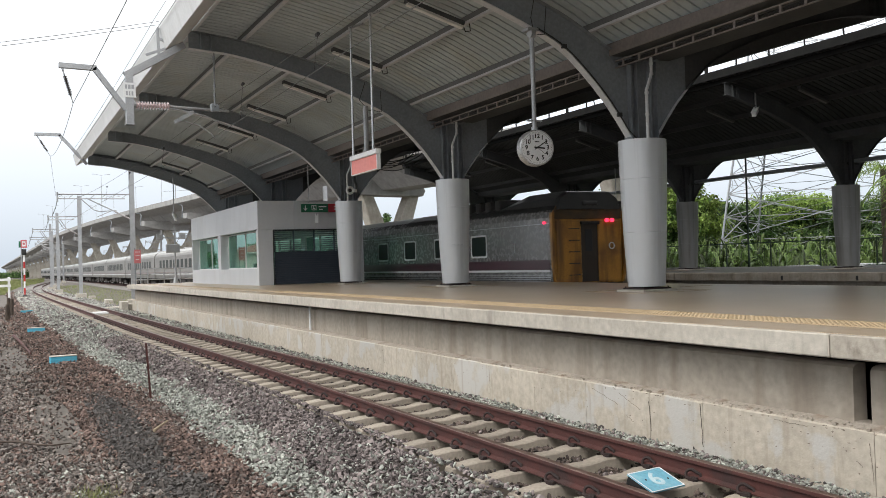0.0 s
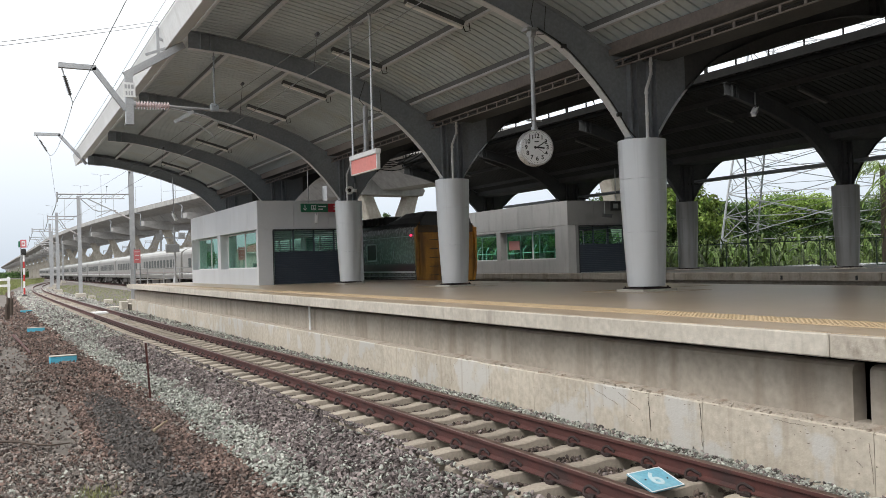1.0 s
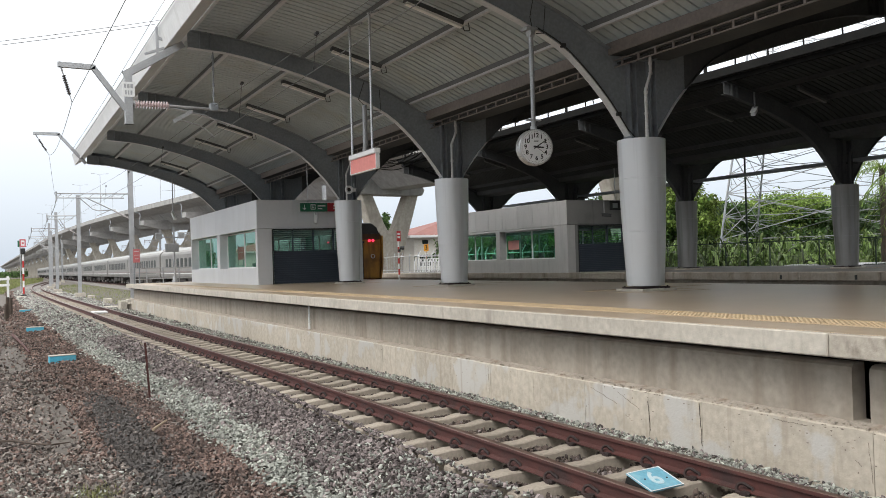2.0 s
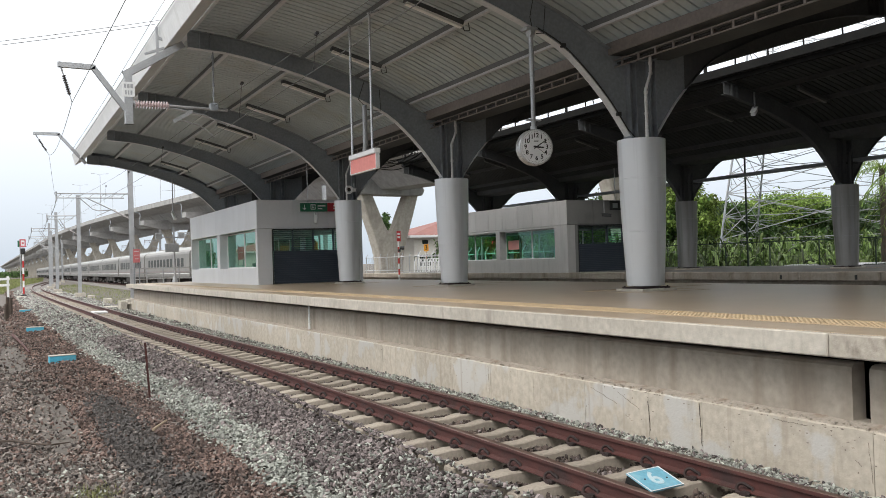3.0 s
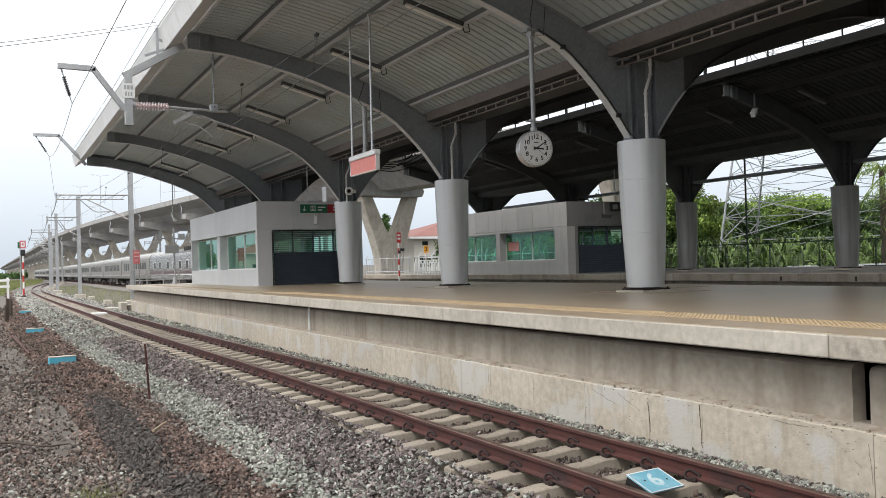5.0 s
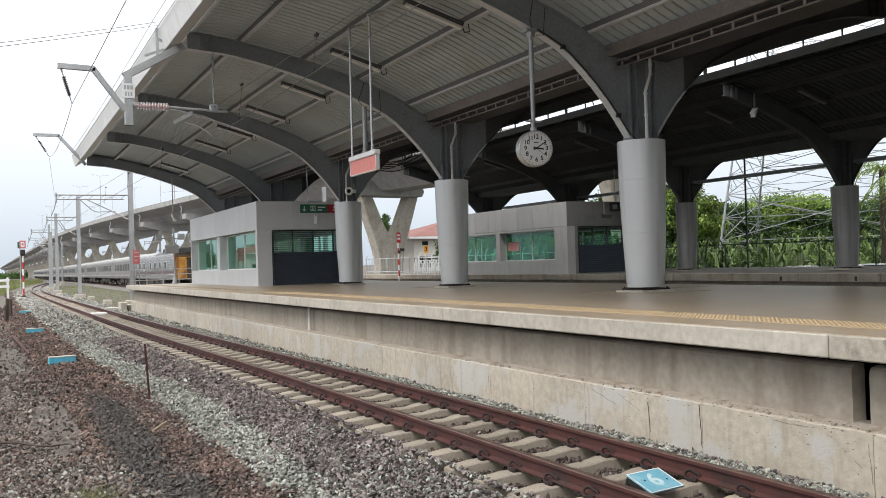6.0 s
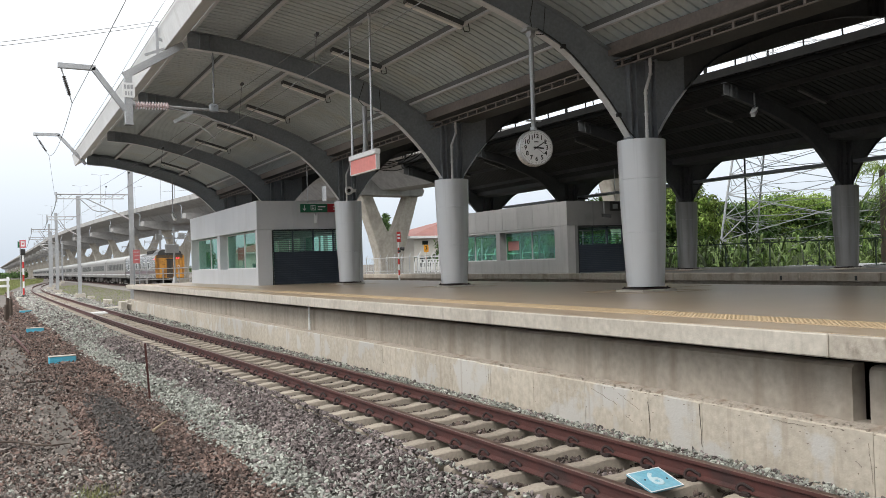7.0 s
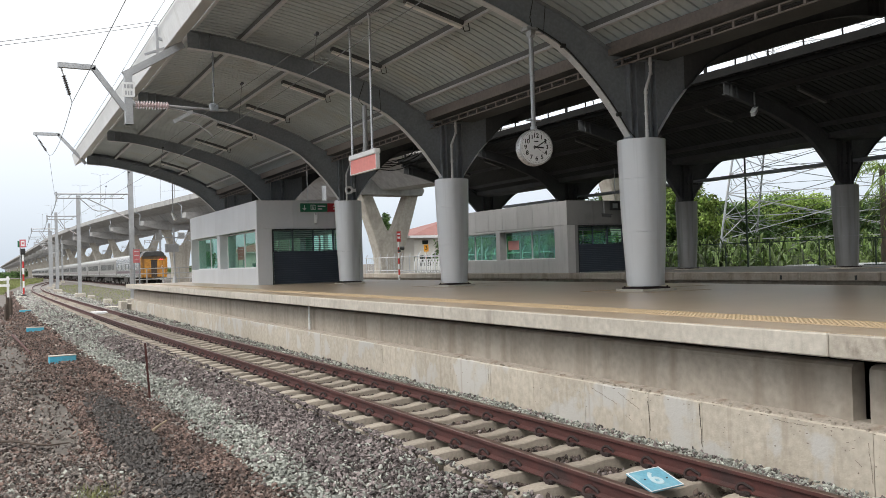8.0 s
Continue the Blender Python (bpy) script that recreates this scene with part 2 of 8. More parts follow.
    "carpaint": mat("white_car_paint", (0.72, 0.73, 0.74), (0.68, 0.69, 0.70), 1.0, 0.2),
    "glass": glass_mat("green_window_glass", (0.67, 0.89, 0.80), rough=0.0, alpha=0.03),
    "redpaint": mat("signal_red", (0.50, 0.035, 0.03), (0.42, 0.03, 0.03), 2.0, 0.5),
    "amber": mat("amber_board", (0.75, 0.34, 0.02), (0.70, 0.30, 0.02), 2.0, 0.5),
    "wood": mat("old_wood", (0.075, 0.055, 0.042), (0.05, 0.038, 0.03), 3.0, 0.9, bump=0.5),
    "twig": mat("dry_cane", (0.40, 0.32, 0.22), (0.30, 0.24, 0.17), 3.0, 0.85, bump=0.3),
    "pylon": mat("pylon_steel", (0.42, 0.44, 0.46), (0.36, 0.38, 0.40), 1.0, 0.5, metal=0.3),
    "fence": mat("dark_green_fence", (0.06, 0.10, 0.07), (0.075, 0.115, 0.085), 1.0, 0.6),
}


# ---------------------------------------------------------------- mesh helpers
def thing(name, label, category, group="", kind="", at=None):
    ob = new(name)
    ob.empty_display_size = 0.2
    if at is not None:
        ob.matrix_basis = at
    return tagged(ob, label, category, group, kind)


def part(name, bm, material, parent=None, label="", smooth=False):
    me = bpy.data.meshes.new(name)
    bmesh.ops.recalc_face_normals(bm, faces=bm.faces)
    bm.to_mesh(me)
    bm.free()
    me.materials.append(material)
    if smooth:
        me.shade_smooth()
        me.set_sharp_from_angle(angle=radians(32))
    ob = new(name, me)
    if parent is not None:
        ob.parent = parent
    return tagged(ob, label)


def piece(name, me, parent, m=None):
    ob = new(name, me)
    ob.parent = parent
    if m is not None:
        ob.matrix_basis = m
    return ob


def raw(name, verts, faces, material, parent=None, smooth=False):
    me = bpy.data.meshes.new(name)
    me.from_pydata([tuple(v) for v in verts], [], faces)
    me.materials.append(material)
    if smooth:
        me.shade_smooth()
    ob = new(name, me)
    if parent is not None:
        ob.parent = parent
    return ob


def tris(name, verts, faces, material, parent=None):
    """A large mesh of triangles from arrays."""
    me = bpy.data.meshes.new(name)
    nv, nf = len(verts), len(faces)
    me.vertices.add(nv)
    me.vertices.foreach_set("co", np.asarray(verts, dtype=np.float32).ravel())
    me.loops.add(nf * 3)
    me.loops.foreach_set("vertex_index", np.asarray(faces, dtype=np.int32).ravel())
    me.polygons.add(nf)
    me.polygons.foreach_set("loop_start", np.arange(0, nf * 3, 3, dtype=np.int32))
    me.update(calc_edges=True)
    me.validate()
    me.shade_flat()
    me.materials.append(material)
    ob = new(name, me)
    if parent is not None:
        ob.parent = parent
    return ob


def box(bm, x0, x1, y0, y1, z0, z1, bevel=0.0):
    vs = [bm.verts.new((x, y, z)) for x in (x0, x1) for y in (y0, y1) for z in (z0, z1)]
    fs = [bm.faces.new([vs[i] for i in q]) for q in ((0, 1, 3, 2), (4, 6, 7, 5), (0, 4, 5, 1), (2, 3, 7, 6), (0, 2, 6, 4), (1, 5, 7, 3))]
    if bevel:
        bmesh.ops.recalc_face_normals(bm, faces=fs)
        es = list({e for f in fs for e in f.edges})
        bmesh.ops.bevel(bm, geom=es, offset=bevel, segments=1, affect="EDGES")
    return bm


def prism(bm, pts, axis, a, b):
    """A polygon of two coordinates drawn out along an axis from a to b."""
    def v(p, t):
        return {"x": (t, p[0], p[1]), "y": (p[0], t, p[1]), "z": (p[0], p[1], t)}[axis]
    lo, hi = [bm.verts.new(v(p, a)) for p in pts], [bm.verts.new(v(p, b)) for p in pts]
    n = len(pts)
    bm.faces.new(lo)
    bm.faces.new(hi[::-1])
    for i in range(n):
        bm.faces.new((lo[i], hi[i], hi[(i + 1) % n], lo[(i + 1) % n]))
    return bm


def tube(bm, p0, p1, r0, r1=None, n=10, caps=True):
    p0, p1 = Vector(p0), Vector(p1)
    r1 = r0 if r1 is None else r1
    q = (p1 - p0).to_track_quat("Z", "Y")
    rings = []
    for p, r in ((p0, r0), (p1, r1)):
        rings.append([bm.verts.new(p + q @ Vector((r * math.cos(2 * math.pi * i / n), r * math.sin(2 * math.pi * i / n), 0))) for i in range(n)])
    for i in range(n):
        bm.faces.new((rings[0][i], rings[0][(i + 1) % n], rings[1][(i + 1) % n], rings[1][i]))
    if caps:
        bm.faces.new(rings[0][::-1])
        bm.faces.new(rings[1])
    return bm


def pipe(bm, pts, r, n=8):
    """One bent round bar through the points."""
    pts = [Vector(p) for p in pts]
    ways = [(b - a).normalized() for a, b in zip(pts[:-1], pts[1:])]
    side = ways[0].orthogonal().normalized()
    rings = []
    for i, p in enumerate(pts):
        w = ways[0] if i == 0 else ways[-1] if i == len(pts) - 1 else (ways[i - 1] + ways[i])
        w = ways[min(i, len(ways) - 1)] if w.length < 0.01 else w.normalized()
        side = (side - w * side.dot(w)).normalized()
        up = w.cross(side)
        rings.append([bm.verts.new(p + side * (r * math.cos(2 * math.pi * j / n)) + up * (r * math.sin(2 * math.pi * j / n))) for j in range(n)])
    for a, b in zip(rings[:-1], rings[1:]):
        for j in range(n):
            bm.faces.new((a[j], a[(j + 1) % n], b[(j + 1) % n], b[j]))
    bm.faces.new(rings[0][::-1])
    bm.faces.new(rings[-1])
    return bm


def beam(bm, p0, p1, w, h, up=(0, 0, 1)):
    """A square bar between two points."""
    p0, p1, up = Vector(p0), Vector(p1), Vector(up)
    d = (p1 - p0).normalized()
    s = d.cross(up).normalized()
    u = s.cross(d)
    c = [(-w / 2, -h / 2), (w / 2, -h / 2), (w / 2, h / 2), (-w / 2, h / 2)]
    lo, hi = [bm.verts.new(p0 + s * a + u * b) for a, b in c], [bm.verts.new(p1 + s * a + u * b) for a, b in c]
    bm.faces.new(lo[::-1])
    bm.faces.new(hi)
    for i in range(4):
        bm.faces.new((lo[i], lo[(i + 1) % 4], hi[(i + 1) % 4], hi[i]))
    return bm


def lathe(bm, prof, centre=(0, 0, 0), n=32):
    """Turns a profile of (radius, height) about the vertical."""
    cx, cy, cz = centre
    rings = [[bm.verts.new((cx + r * math.cos(2 * math.pi * i / n), cy + r * math.sin(2 * math.pi * i / n), cz + z)) for i in range(n)] for r, z in prof]
    for a, b in zip(rings[:-1], rings[1:]):
        for i in range(n):
            bm.faces.new((a[i], a[(i + 1) % n], b[(i + 1) % n], b[i]))
    bm.faces.new(rings[0][::-1])
    bm.faces.new(rings[-1])
    return bm


def loft(bm, sections, close=True):
    """Joins equal rings of points into a skin."""
    rings = [[bm.verts.new(p) for p in s] for s in sections]
    n = len(rings[0])
    for a, b in zip(rings[:-1], rings[1:]):
        for i in range(n if close else n - 1):
            bm.faces.new((a[i], a[(i + 1) % n], b[(i + 1) % n], b[i]))
    if close:
        bm.faces.new(rings[0][::-1])
        bm.faces.new(rings[-1])
    return bm


def curve_at(pts, v):
    """A smooth curve through (v, value) points."""
    xs, ys = [p[0] for p in pts], [p[1] for p in pts]
    if v <= xs[0] or v >= xs[-1]:
        i = 0 if v <= xs[0] else len(xs) - 2
        return ys[i + (v > xs[0])] + (v - xs[i + (v > xs[0])]) * (ys[i + 1] - ys[i]) / (xs[i + 1] - xs[i])
    i = max(k for k in range(len(xs) - 1) if xs[k] <= v)
    d = [(ys[k + 1] - ys[k]) / (xs[k + 1] - xs[k]) for k in range(len(xs) - 1)]
    g = lambda k: d[0] if k == 0 else d[-1] if k == len(xs) - 1 else 0.5 * (d[k - 1] + d[k])
    h = xs[i + 1] - xs[i]
    s = (v - xs[i]) / h
    return (ys[i] * (1 + 2 * s) * (1 - s) ** 2 + g(i) * h * s * (1 - s) ** 2 + ys[i + 1] * s * s * (3 - 2 * s) + g(i + 1) * h * s * s * (s - 1))


def words(text, size, m, material, parent, name="lettering", depth=0.002):
    cu = bpy.data.curves.new(name, "FONT")
    cu.body, cu.size, cu.align_x, cu.align_y, cu.extrude, cu.offset = text, size, "CENTER", "CENTER", depth, size * 0.022
    ob = new(name, cu)
    me = bpy.data.meshes.new_from_object(ob)
    bpy.data.objects.remove(ob)
    me.materials.append(material)
    made = new(name, me)
    made.parent = parent
    made.matrix_basis = m
    return made


BM = bmesh.new

# ---------------------------------------------------------------- the lie of the land
TRACK_1 = ((-60, 0.0), (8, 0.0), (16, -0.06), (22, -0.20), (30, -0.34), (44, -0.50), (80, -0.66), (105, -0.50), (125, 0.15), (145, 1.1), (175, 3.4), (227, 8.2), (260, 10.6), (300, 12.6))
TRACK_2 = ((-60, 11.9), (30, 11.9), (45, 11.85), (60, 11.62), (80, 11.3), (93, 11.15), (110, 11.2), (140, 11.5), (190, 12.2), (300, 12.9), (460, 13.4))
TRACK_3 = ((-60, 16.3), (60, 16.3), (110, 16.0), (190, 16.6), (300, 17.2), (460, 17.6))
PROFILE = ((-400, -1.0), (-60, -0.7), (-12, -0.50), (-6, -0.44), (-4.2, -0.42), (-3.0, -0.40), (-2.4, -0.37), (-1.9, -0.31), (-1.35, -0.22), (-1.05, -0.21), (-0.9, -0.36), (0.9, -0.36), (1.1, -0.27), (1.35, -0.26), (1.72, -0.29),
           (3, -0.35), (9, -0.35), (10.5, -0.22), (17.8, -0.22), (20, -0.4), (27, -0.5), (60, -0.7), (400, -1.5))
PX, PZ = [p[0] for p in PROFILE], [p[1] for p in PROFILE]


def lie(x, y):
    """The height of the ground."""
    shift = curve_at(TRACK_1, min(y, 140)) if -3.5 < x < 1.7 else 0.0
    return float(np.interp(x - shift, PX, PZ))


def make_ground():
    xs = sorted(set([-1500, -400, -150, -60, -30, -16] + [round(-10 + 0.35 * i, 2) for i in range(36)] + [2.6, 3, 5, 9, 9.8, 10.5, 12, 14, 16, 17.8, 19, 20, 24, 27, 35, 60, 120, 250, 500, 1500]))
    ys = sorted(set([-1500, -400, -100, -40] + [-20 + 0.5 * i for i in range(180)] + list(range(70, 200, 5)) + [220, 260, 300, 360, 440, 600, 900, 1500, 3000]))
    verts = []
    for y in ys:
        for x in xs:
            rough = 0.03 * noise.noise((x * 1.3, y * 1.3, 0.0)) + 0.015 * noise.noise((x * 5, y * 5, 3.0)) if -12 < x < 2 and -5 < y < 80 else 0.0
            keep = min(1.0, max(0.0, (abs(x) - 1.0) / 0.5))
            verts.append((x, y, lie(x, y) - 0.075 + rough * keep))
    nx = len(xs)
    faces = [(j * nx + i, j * nx + i + 1, (j + 1) * nx + i + 1, (j + 1) * nx + i) for j in range(len(ys) - 1) for i in range(nx - 1)]
    ob = raw("ground", verts, faces, M["dirt"], smooth=True)
    tagged(ob, "brown dirt and cinder ground along the railway", "ground", kind="structure")


make_ground()

SHARD_V = np.array([(x, y, z) for x in (-1, 1) for y in (-1, 1) for z in (-1, 1)]) * 0.72
SHARD_F = np.array([(0, 1, 3), (0, 3, 2), (4, 6, 7), (4, 7, 5), (0, 4, 5), (0, 5, 1), (2, 3, 7), (2, 7, 6), (0, 2, 6), (0, 6, 4), (1, 5, 7), (1, 7, 3)])
GOLD = (1 + 5 ** 0.5) / 2
CHUNK_V = np.array([(0, a, b * GOLD) for a in (-1, 1) for b in (-1, 1)] + [(a, b * GOLD, 0) for a in (-1, 1) for b in (-1, 1)] + [(b * GOLD, 0, a) for a in (-1, 1) for b in (-1, 1)]) / 1.9
_edge = lambda i, j: abs(np.linalg.norm(CHUNK_V[i] - CHUNK_V[j]) - 2 / 1.9) < 0.01
CHUNK_F = [(i, j, k) for i, j, k in itertools.combinations(range(12), 3) if _edge(i, j) and _edge(j, k) and _edge(i, k)]
CHUNK_F = np.array([(i, j, k) if np.dot(np.cross(CHUNK_V[j] - CHUNK_V[i], CHUNK_V[k] - CHUNK_V[i]), CHUNK_V[i]) > 0 else (i, k, j) for i, j, k in CHUNK_F])


def stones(name, spots, sizes, material, label, rng, parent=None, shape=0):
    """Broken stones strewn over the spots, one joined mesh."""
    n = len(spots)
    form_v, form_f = ((SHARD_V, SHARD_F), (CHUNK_V, CHUNK_F))[shape]
    nv = len(form_v)
    base = form_v[None] * (1 + rng.uniform(-0.52, 0.42, (n, nv, 3)))
    base = base * (np.array(sizes)[:, None, None] * rng.uniform(0.75, 1.3, (n, 1, 3)) * np.array([1.42, 0.95, 0.56]))
    q = rng.normal(size=(n, 4)) * np.array([1.0, 0.45, 0.45, 1.0])
    q /= np.linalg.norm(q, axis=1)[:, None]
    w, x, y, z = q.T
    rot = np.stack([1 - 2 * (y * y + z * z), 2 * (x * y - z * w), 2 * (x * z + y * w), 2 * (x * y + z * w), 1 - 2 * (x * x + z * z), 2 * (y * z - x * w),
                    2 * (x * z - y * w), 2 * (y * z + x * w), 1 - 2 * (x * x + y * y)], 1).reshape(n, 3, 3)
    verts = np.einsum("nij,nkj->nki", rot, base) + np.array(spots)[:, None, :]
    faces = form_f[None] + nv * np.arange(n)[:, None, None]
    ob = tris(name, verts.reshape(-1, 3), faces.reshape(-1, 3), material, parent)
    return tagged(ob, label, "ballast", kind="stuff")


PITCH, FIRST = 0.6, 5.49
N_SLEEPERS = 100


def on_sleeper(x, y):
    k = (y - FIRST) / PITCH
    return abs(x) < 0.80 and abs(k - round(k)) * PITCH < 0.12


def make_ballast():
    rng = np.random.default_rng(4)
    lots = {"stone_dark": [], "stone_pale": [], "stone_rust": [], "stone_dirty": [], "stone_oil": [], "stone_bed": []}

    def zone(x, y):
        wob = 0.16 * noise.noise((x * 0.5, y * 0.45, 1.0)) + 0.10 * noise.noise((x * 2.2, y * 2.2, 7.0)) + rng.normal(0, 0.06)
        if x > 1.2:
            return "stone_pale" if rng.random() < 0.72 else "stone_dark"
        right = -1.82 if y > 12 else -1.82 - 0.075 * (12 - y)
        if y > 30 and x > -2.4 + wob:
            return "stone_pale" if rng.random() < 0.6 else "stone_dark"
        if abs(x) < 0.75:
            return "stone_bed" if rng.random() < 0.9 else "stone_dark"
        if x > right + wob:
            mixed = 0.32 if y < 8.5 else 0.16 if y < 11 else 0.05
            return "stone_pale" if rng.random() < (mixed if x < -0.9 else 0.05) else "stone_dark"
        if x > -2.42 + wob:
            return "stone_pale" if rng.random() < 0.88 else "stone_dark"
        oil = math.hypot((x + 3.30 - 0.03 * (y - 13.4)) / 0.30, (y - 13.2) / 4.4) + 1.6 * wob
        oil = min(oil, math.hypot((x + 3.2) / 0.22, (y - 9.4) / 0.8) + 1.6 * wob)
        if (oil < 0.80 and rng.random() < 0.85) or (oil < 1.15 and rng.random() < 0.45):
            return "stone_oil"
        if y < 11.5 and x < -3.35 + 2 * wob:
            return "stone_pale" if rng.random() < 0.08 else "stone_rust" if rng.random() < 0.25 else "stone_dirty"
        if x > -3.9 + 2 * wob and y > 7.5:
            return "stone_rust" if rng.random() < 0.88 else "stone_dirty"
        return "stone_dirty" if rng.random() < 0.7 else "stone_rust"

    def strew(n, x0, x1, y0, y1, lo, hi, rest=False):
        for x, y, s in zip(rng.uniform(x0, x1, n), rng.uniform(y0, y1, n), lo + (hi - lo) * rng.random(n) ** 1.7):
            if (y < 4.6 + (1.7 - x) * 0.75) != rest:
                continue
            shift = curve_at(TRACK_1, y)
            u = x - shift
            if on_sleeper(u, y) and y < FIRST + PITCH * N_SLEEPERS:
                continue
            if abs(abs(u) - 0.535) < 0.085:
                continue
            dusty = x < -3.5 and min(math.hypot((x + 4.15) / 0.36, (y - 15.2) / 3.6), math.hypot((x + 4.5) / 0.5, (y - 26.5) / 6.0)) + 0.5 * noise.noise((x * 3, y * 1.5, 2.0)) < 0.8
            if dusty and rng.random() < 0.93:
                continue
            z = lie(x, y) - 0.010 + 0.03 * noise.noise((x * 1.3, y * 1.3, 0.0)) + rng.uniform(-0.050, 0.014)
            if abs(u) < 1.0:
                z = (-0.262 if abs(u) < 0.78 else -0.262 + 0.075 * (abs(u) - 0.78) / 0.2) + 0.02 * noise.noise((x * 3, y * 3, 4.0)) + rng.uniform(-0.015, 0.02)
            lots[zone(u, y)].append((x, y, z, s))

    strew(60000, -2.9, 1.72, 4.6, 16, 0.011, 0.027)
    strew(41000, -5.1, -2.5, 8.0, 18, 0.009, 0.026)
    strew(28000, -2.9, 1.72, 16, 34, 0.016, 0.033)
    strew(17000, -5.2, -2.5, 18, 40, 0.016, 0.034)
    strew(16000, -3.2, 1.72, 34, 70, 0.032, 0.060)
    strew(2500, -5.2, -3.0, 40, 70, 0.032, 0.060)
    strew(9000, -3.6, 1.9, 70, 125, 0.05, 0.10)
    strew(16000, -6.5, 1.72, -6.0, 12.0, 0.022, 0.040, True)
    names = {"stone_dark": "dark grey crushed track ballast stones", "stone_pale": "pale grey-green crushed ballast stones", "stone_rust": "rust-stained brown ballast stones",
             "stone_dirty": "dusty grey-brown small stones", "stone_oil": "oil-blackened ballast stones", "stone_bed": "grimy dark brown ballast between the sleepers"}
    for key, lot in lots.items():
        a = np.array(lot)
        near = (a[:, 1] < 8.5) & (a[:, 1] > 4.6 + (1.7 - a[:, 0]) * 0.75)
        stones("ballast", a[near, :3], a[near, 3], M[key], names[key], rng, shape=1)
        stones("ballast", a[~near, :3], a[~near, 3], M[key], names[key], rng)
    # the ballast of the far stretch and of the other tracks
    for name, line, y0, y1 in (("track_bed", TRACK_1, 70, 290), ("track_bed", TRACK_2, -40, 460), ("track_bed", TRACK_3, -40, 460)):
        bm = BM()
        secs = []
        for y in np.arange(y0, y1, 4.0):
            c = curve_at(line, y)
            secs.append([(c + u, y, z) for u, z in ((-2.3, -0.42), (-1.5, -0.19), (1.5, -0.19), (2.3, -0.42))])
        loft(bm, secs, close=False)
        ob = part(name, bm, M["bed"], label="")
        tagged(ob, "grey-brown gravel bed under the railway track", "track bed", kind="structure")


M["bed"] = mat("gravel_bed", (0.22, 0.205, 0.19), (0.15, 0.138, 0.128), 2.0, 0.95, bump=1.0, bscale=18)
make_ballast()


# ---------------------------------------------------------------- tracks
RAIL = ((-0.065, -0.15), (0.065, -0.15), (0.065, -0.138), (0.012, -0.122), (0.009, -0.045), (0.035, -0.035), (0.035, -0.006), (0.028, 0.0),
        (-0.028, 0.0), (-0.035, -0.006), (-0.035, -0.035), (-0.009, -0.045), (-0.012, -0.122), (-0.065, -0.138))


def rail(line, side, y0, y1, parent, material):
    bm = BM()
    ys = list(np.arange(y0, min(y1, 60), 2.0)) + list(np.arange(60, y1, 5.0))
    loft(bm, [[(curve_at(line, y) + side + u, y, z) for u, z in RAIL] for y in ys])
    ob = part("rail", bm, material, parent)
    ob.data.materials.append(M["railtop"])
    for f in ob.data.polygons:
        f.material_index = 1 if f.normal.z > 0.5 and f.center.z > -0.02 else 0
    return ob


def clip_mesh():
    bm = BM()
    path = [(0.02, 0.075, -0.148), (0.02, -0.02, -0.146)]
    path += [(0.02 - 0.011 * i, -0.035 - 0.036 * math.sin(a), -0.114 - 0.034 * math.cos(a)) for i, a in enumerate(np.linspace(0.3, 3.3, 6))]
    path += [(-0.045, 0.005, -0.098), (-0.052, 0.045, -0.112), (-0.045, 0.06, -0.142)]
    pipe(bm, path, 0.0145, n=5)
    box(bm, -0.03, 0.035, -0.02, 0.05, -0.165, -0.135)
    me = bpy.data.meshes.new("clip")
    bm.to_mesh(me)
    bm.free()
    me.materials.append(M["clip"])
    return me


def sleeper_mesh():
    bm = BM()
    secs = []
    for u, top, w in ((-1.0, -0.205, 0.085), (-0.95, -0.19, 0.09), (-0.72, -0.165, 0.098), (-0.36, -0.165, 0.098), (-0.2, -0.195, 0.085), (0.2, -0.195, 0.085),
                      (0.36, -0.165, 0.098), (0.72, -0.165, 0.098), (0.95, -0.19, 0.09), (1.0, -0.205, 0.085)):
        secs.append([(u, -w - 0.018, -0.37), (u, w + 0.018, -0.37), (u, w, top - 0.012), (u, w - 0.014, top), (u, -w + 0.014, top), (u, -w, top - 0.012)])
    loft(bm, secs)
    bmesh.ops.recalc_face_normals(bm, faces=bm.faces)
    me = bpy.data.meshes.new("sleeper")
    bm.to_mesh(me)
    bm.free()
    me.materials.append(M["sleeper"])
    return me


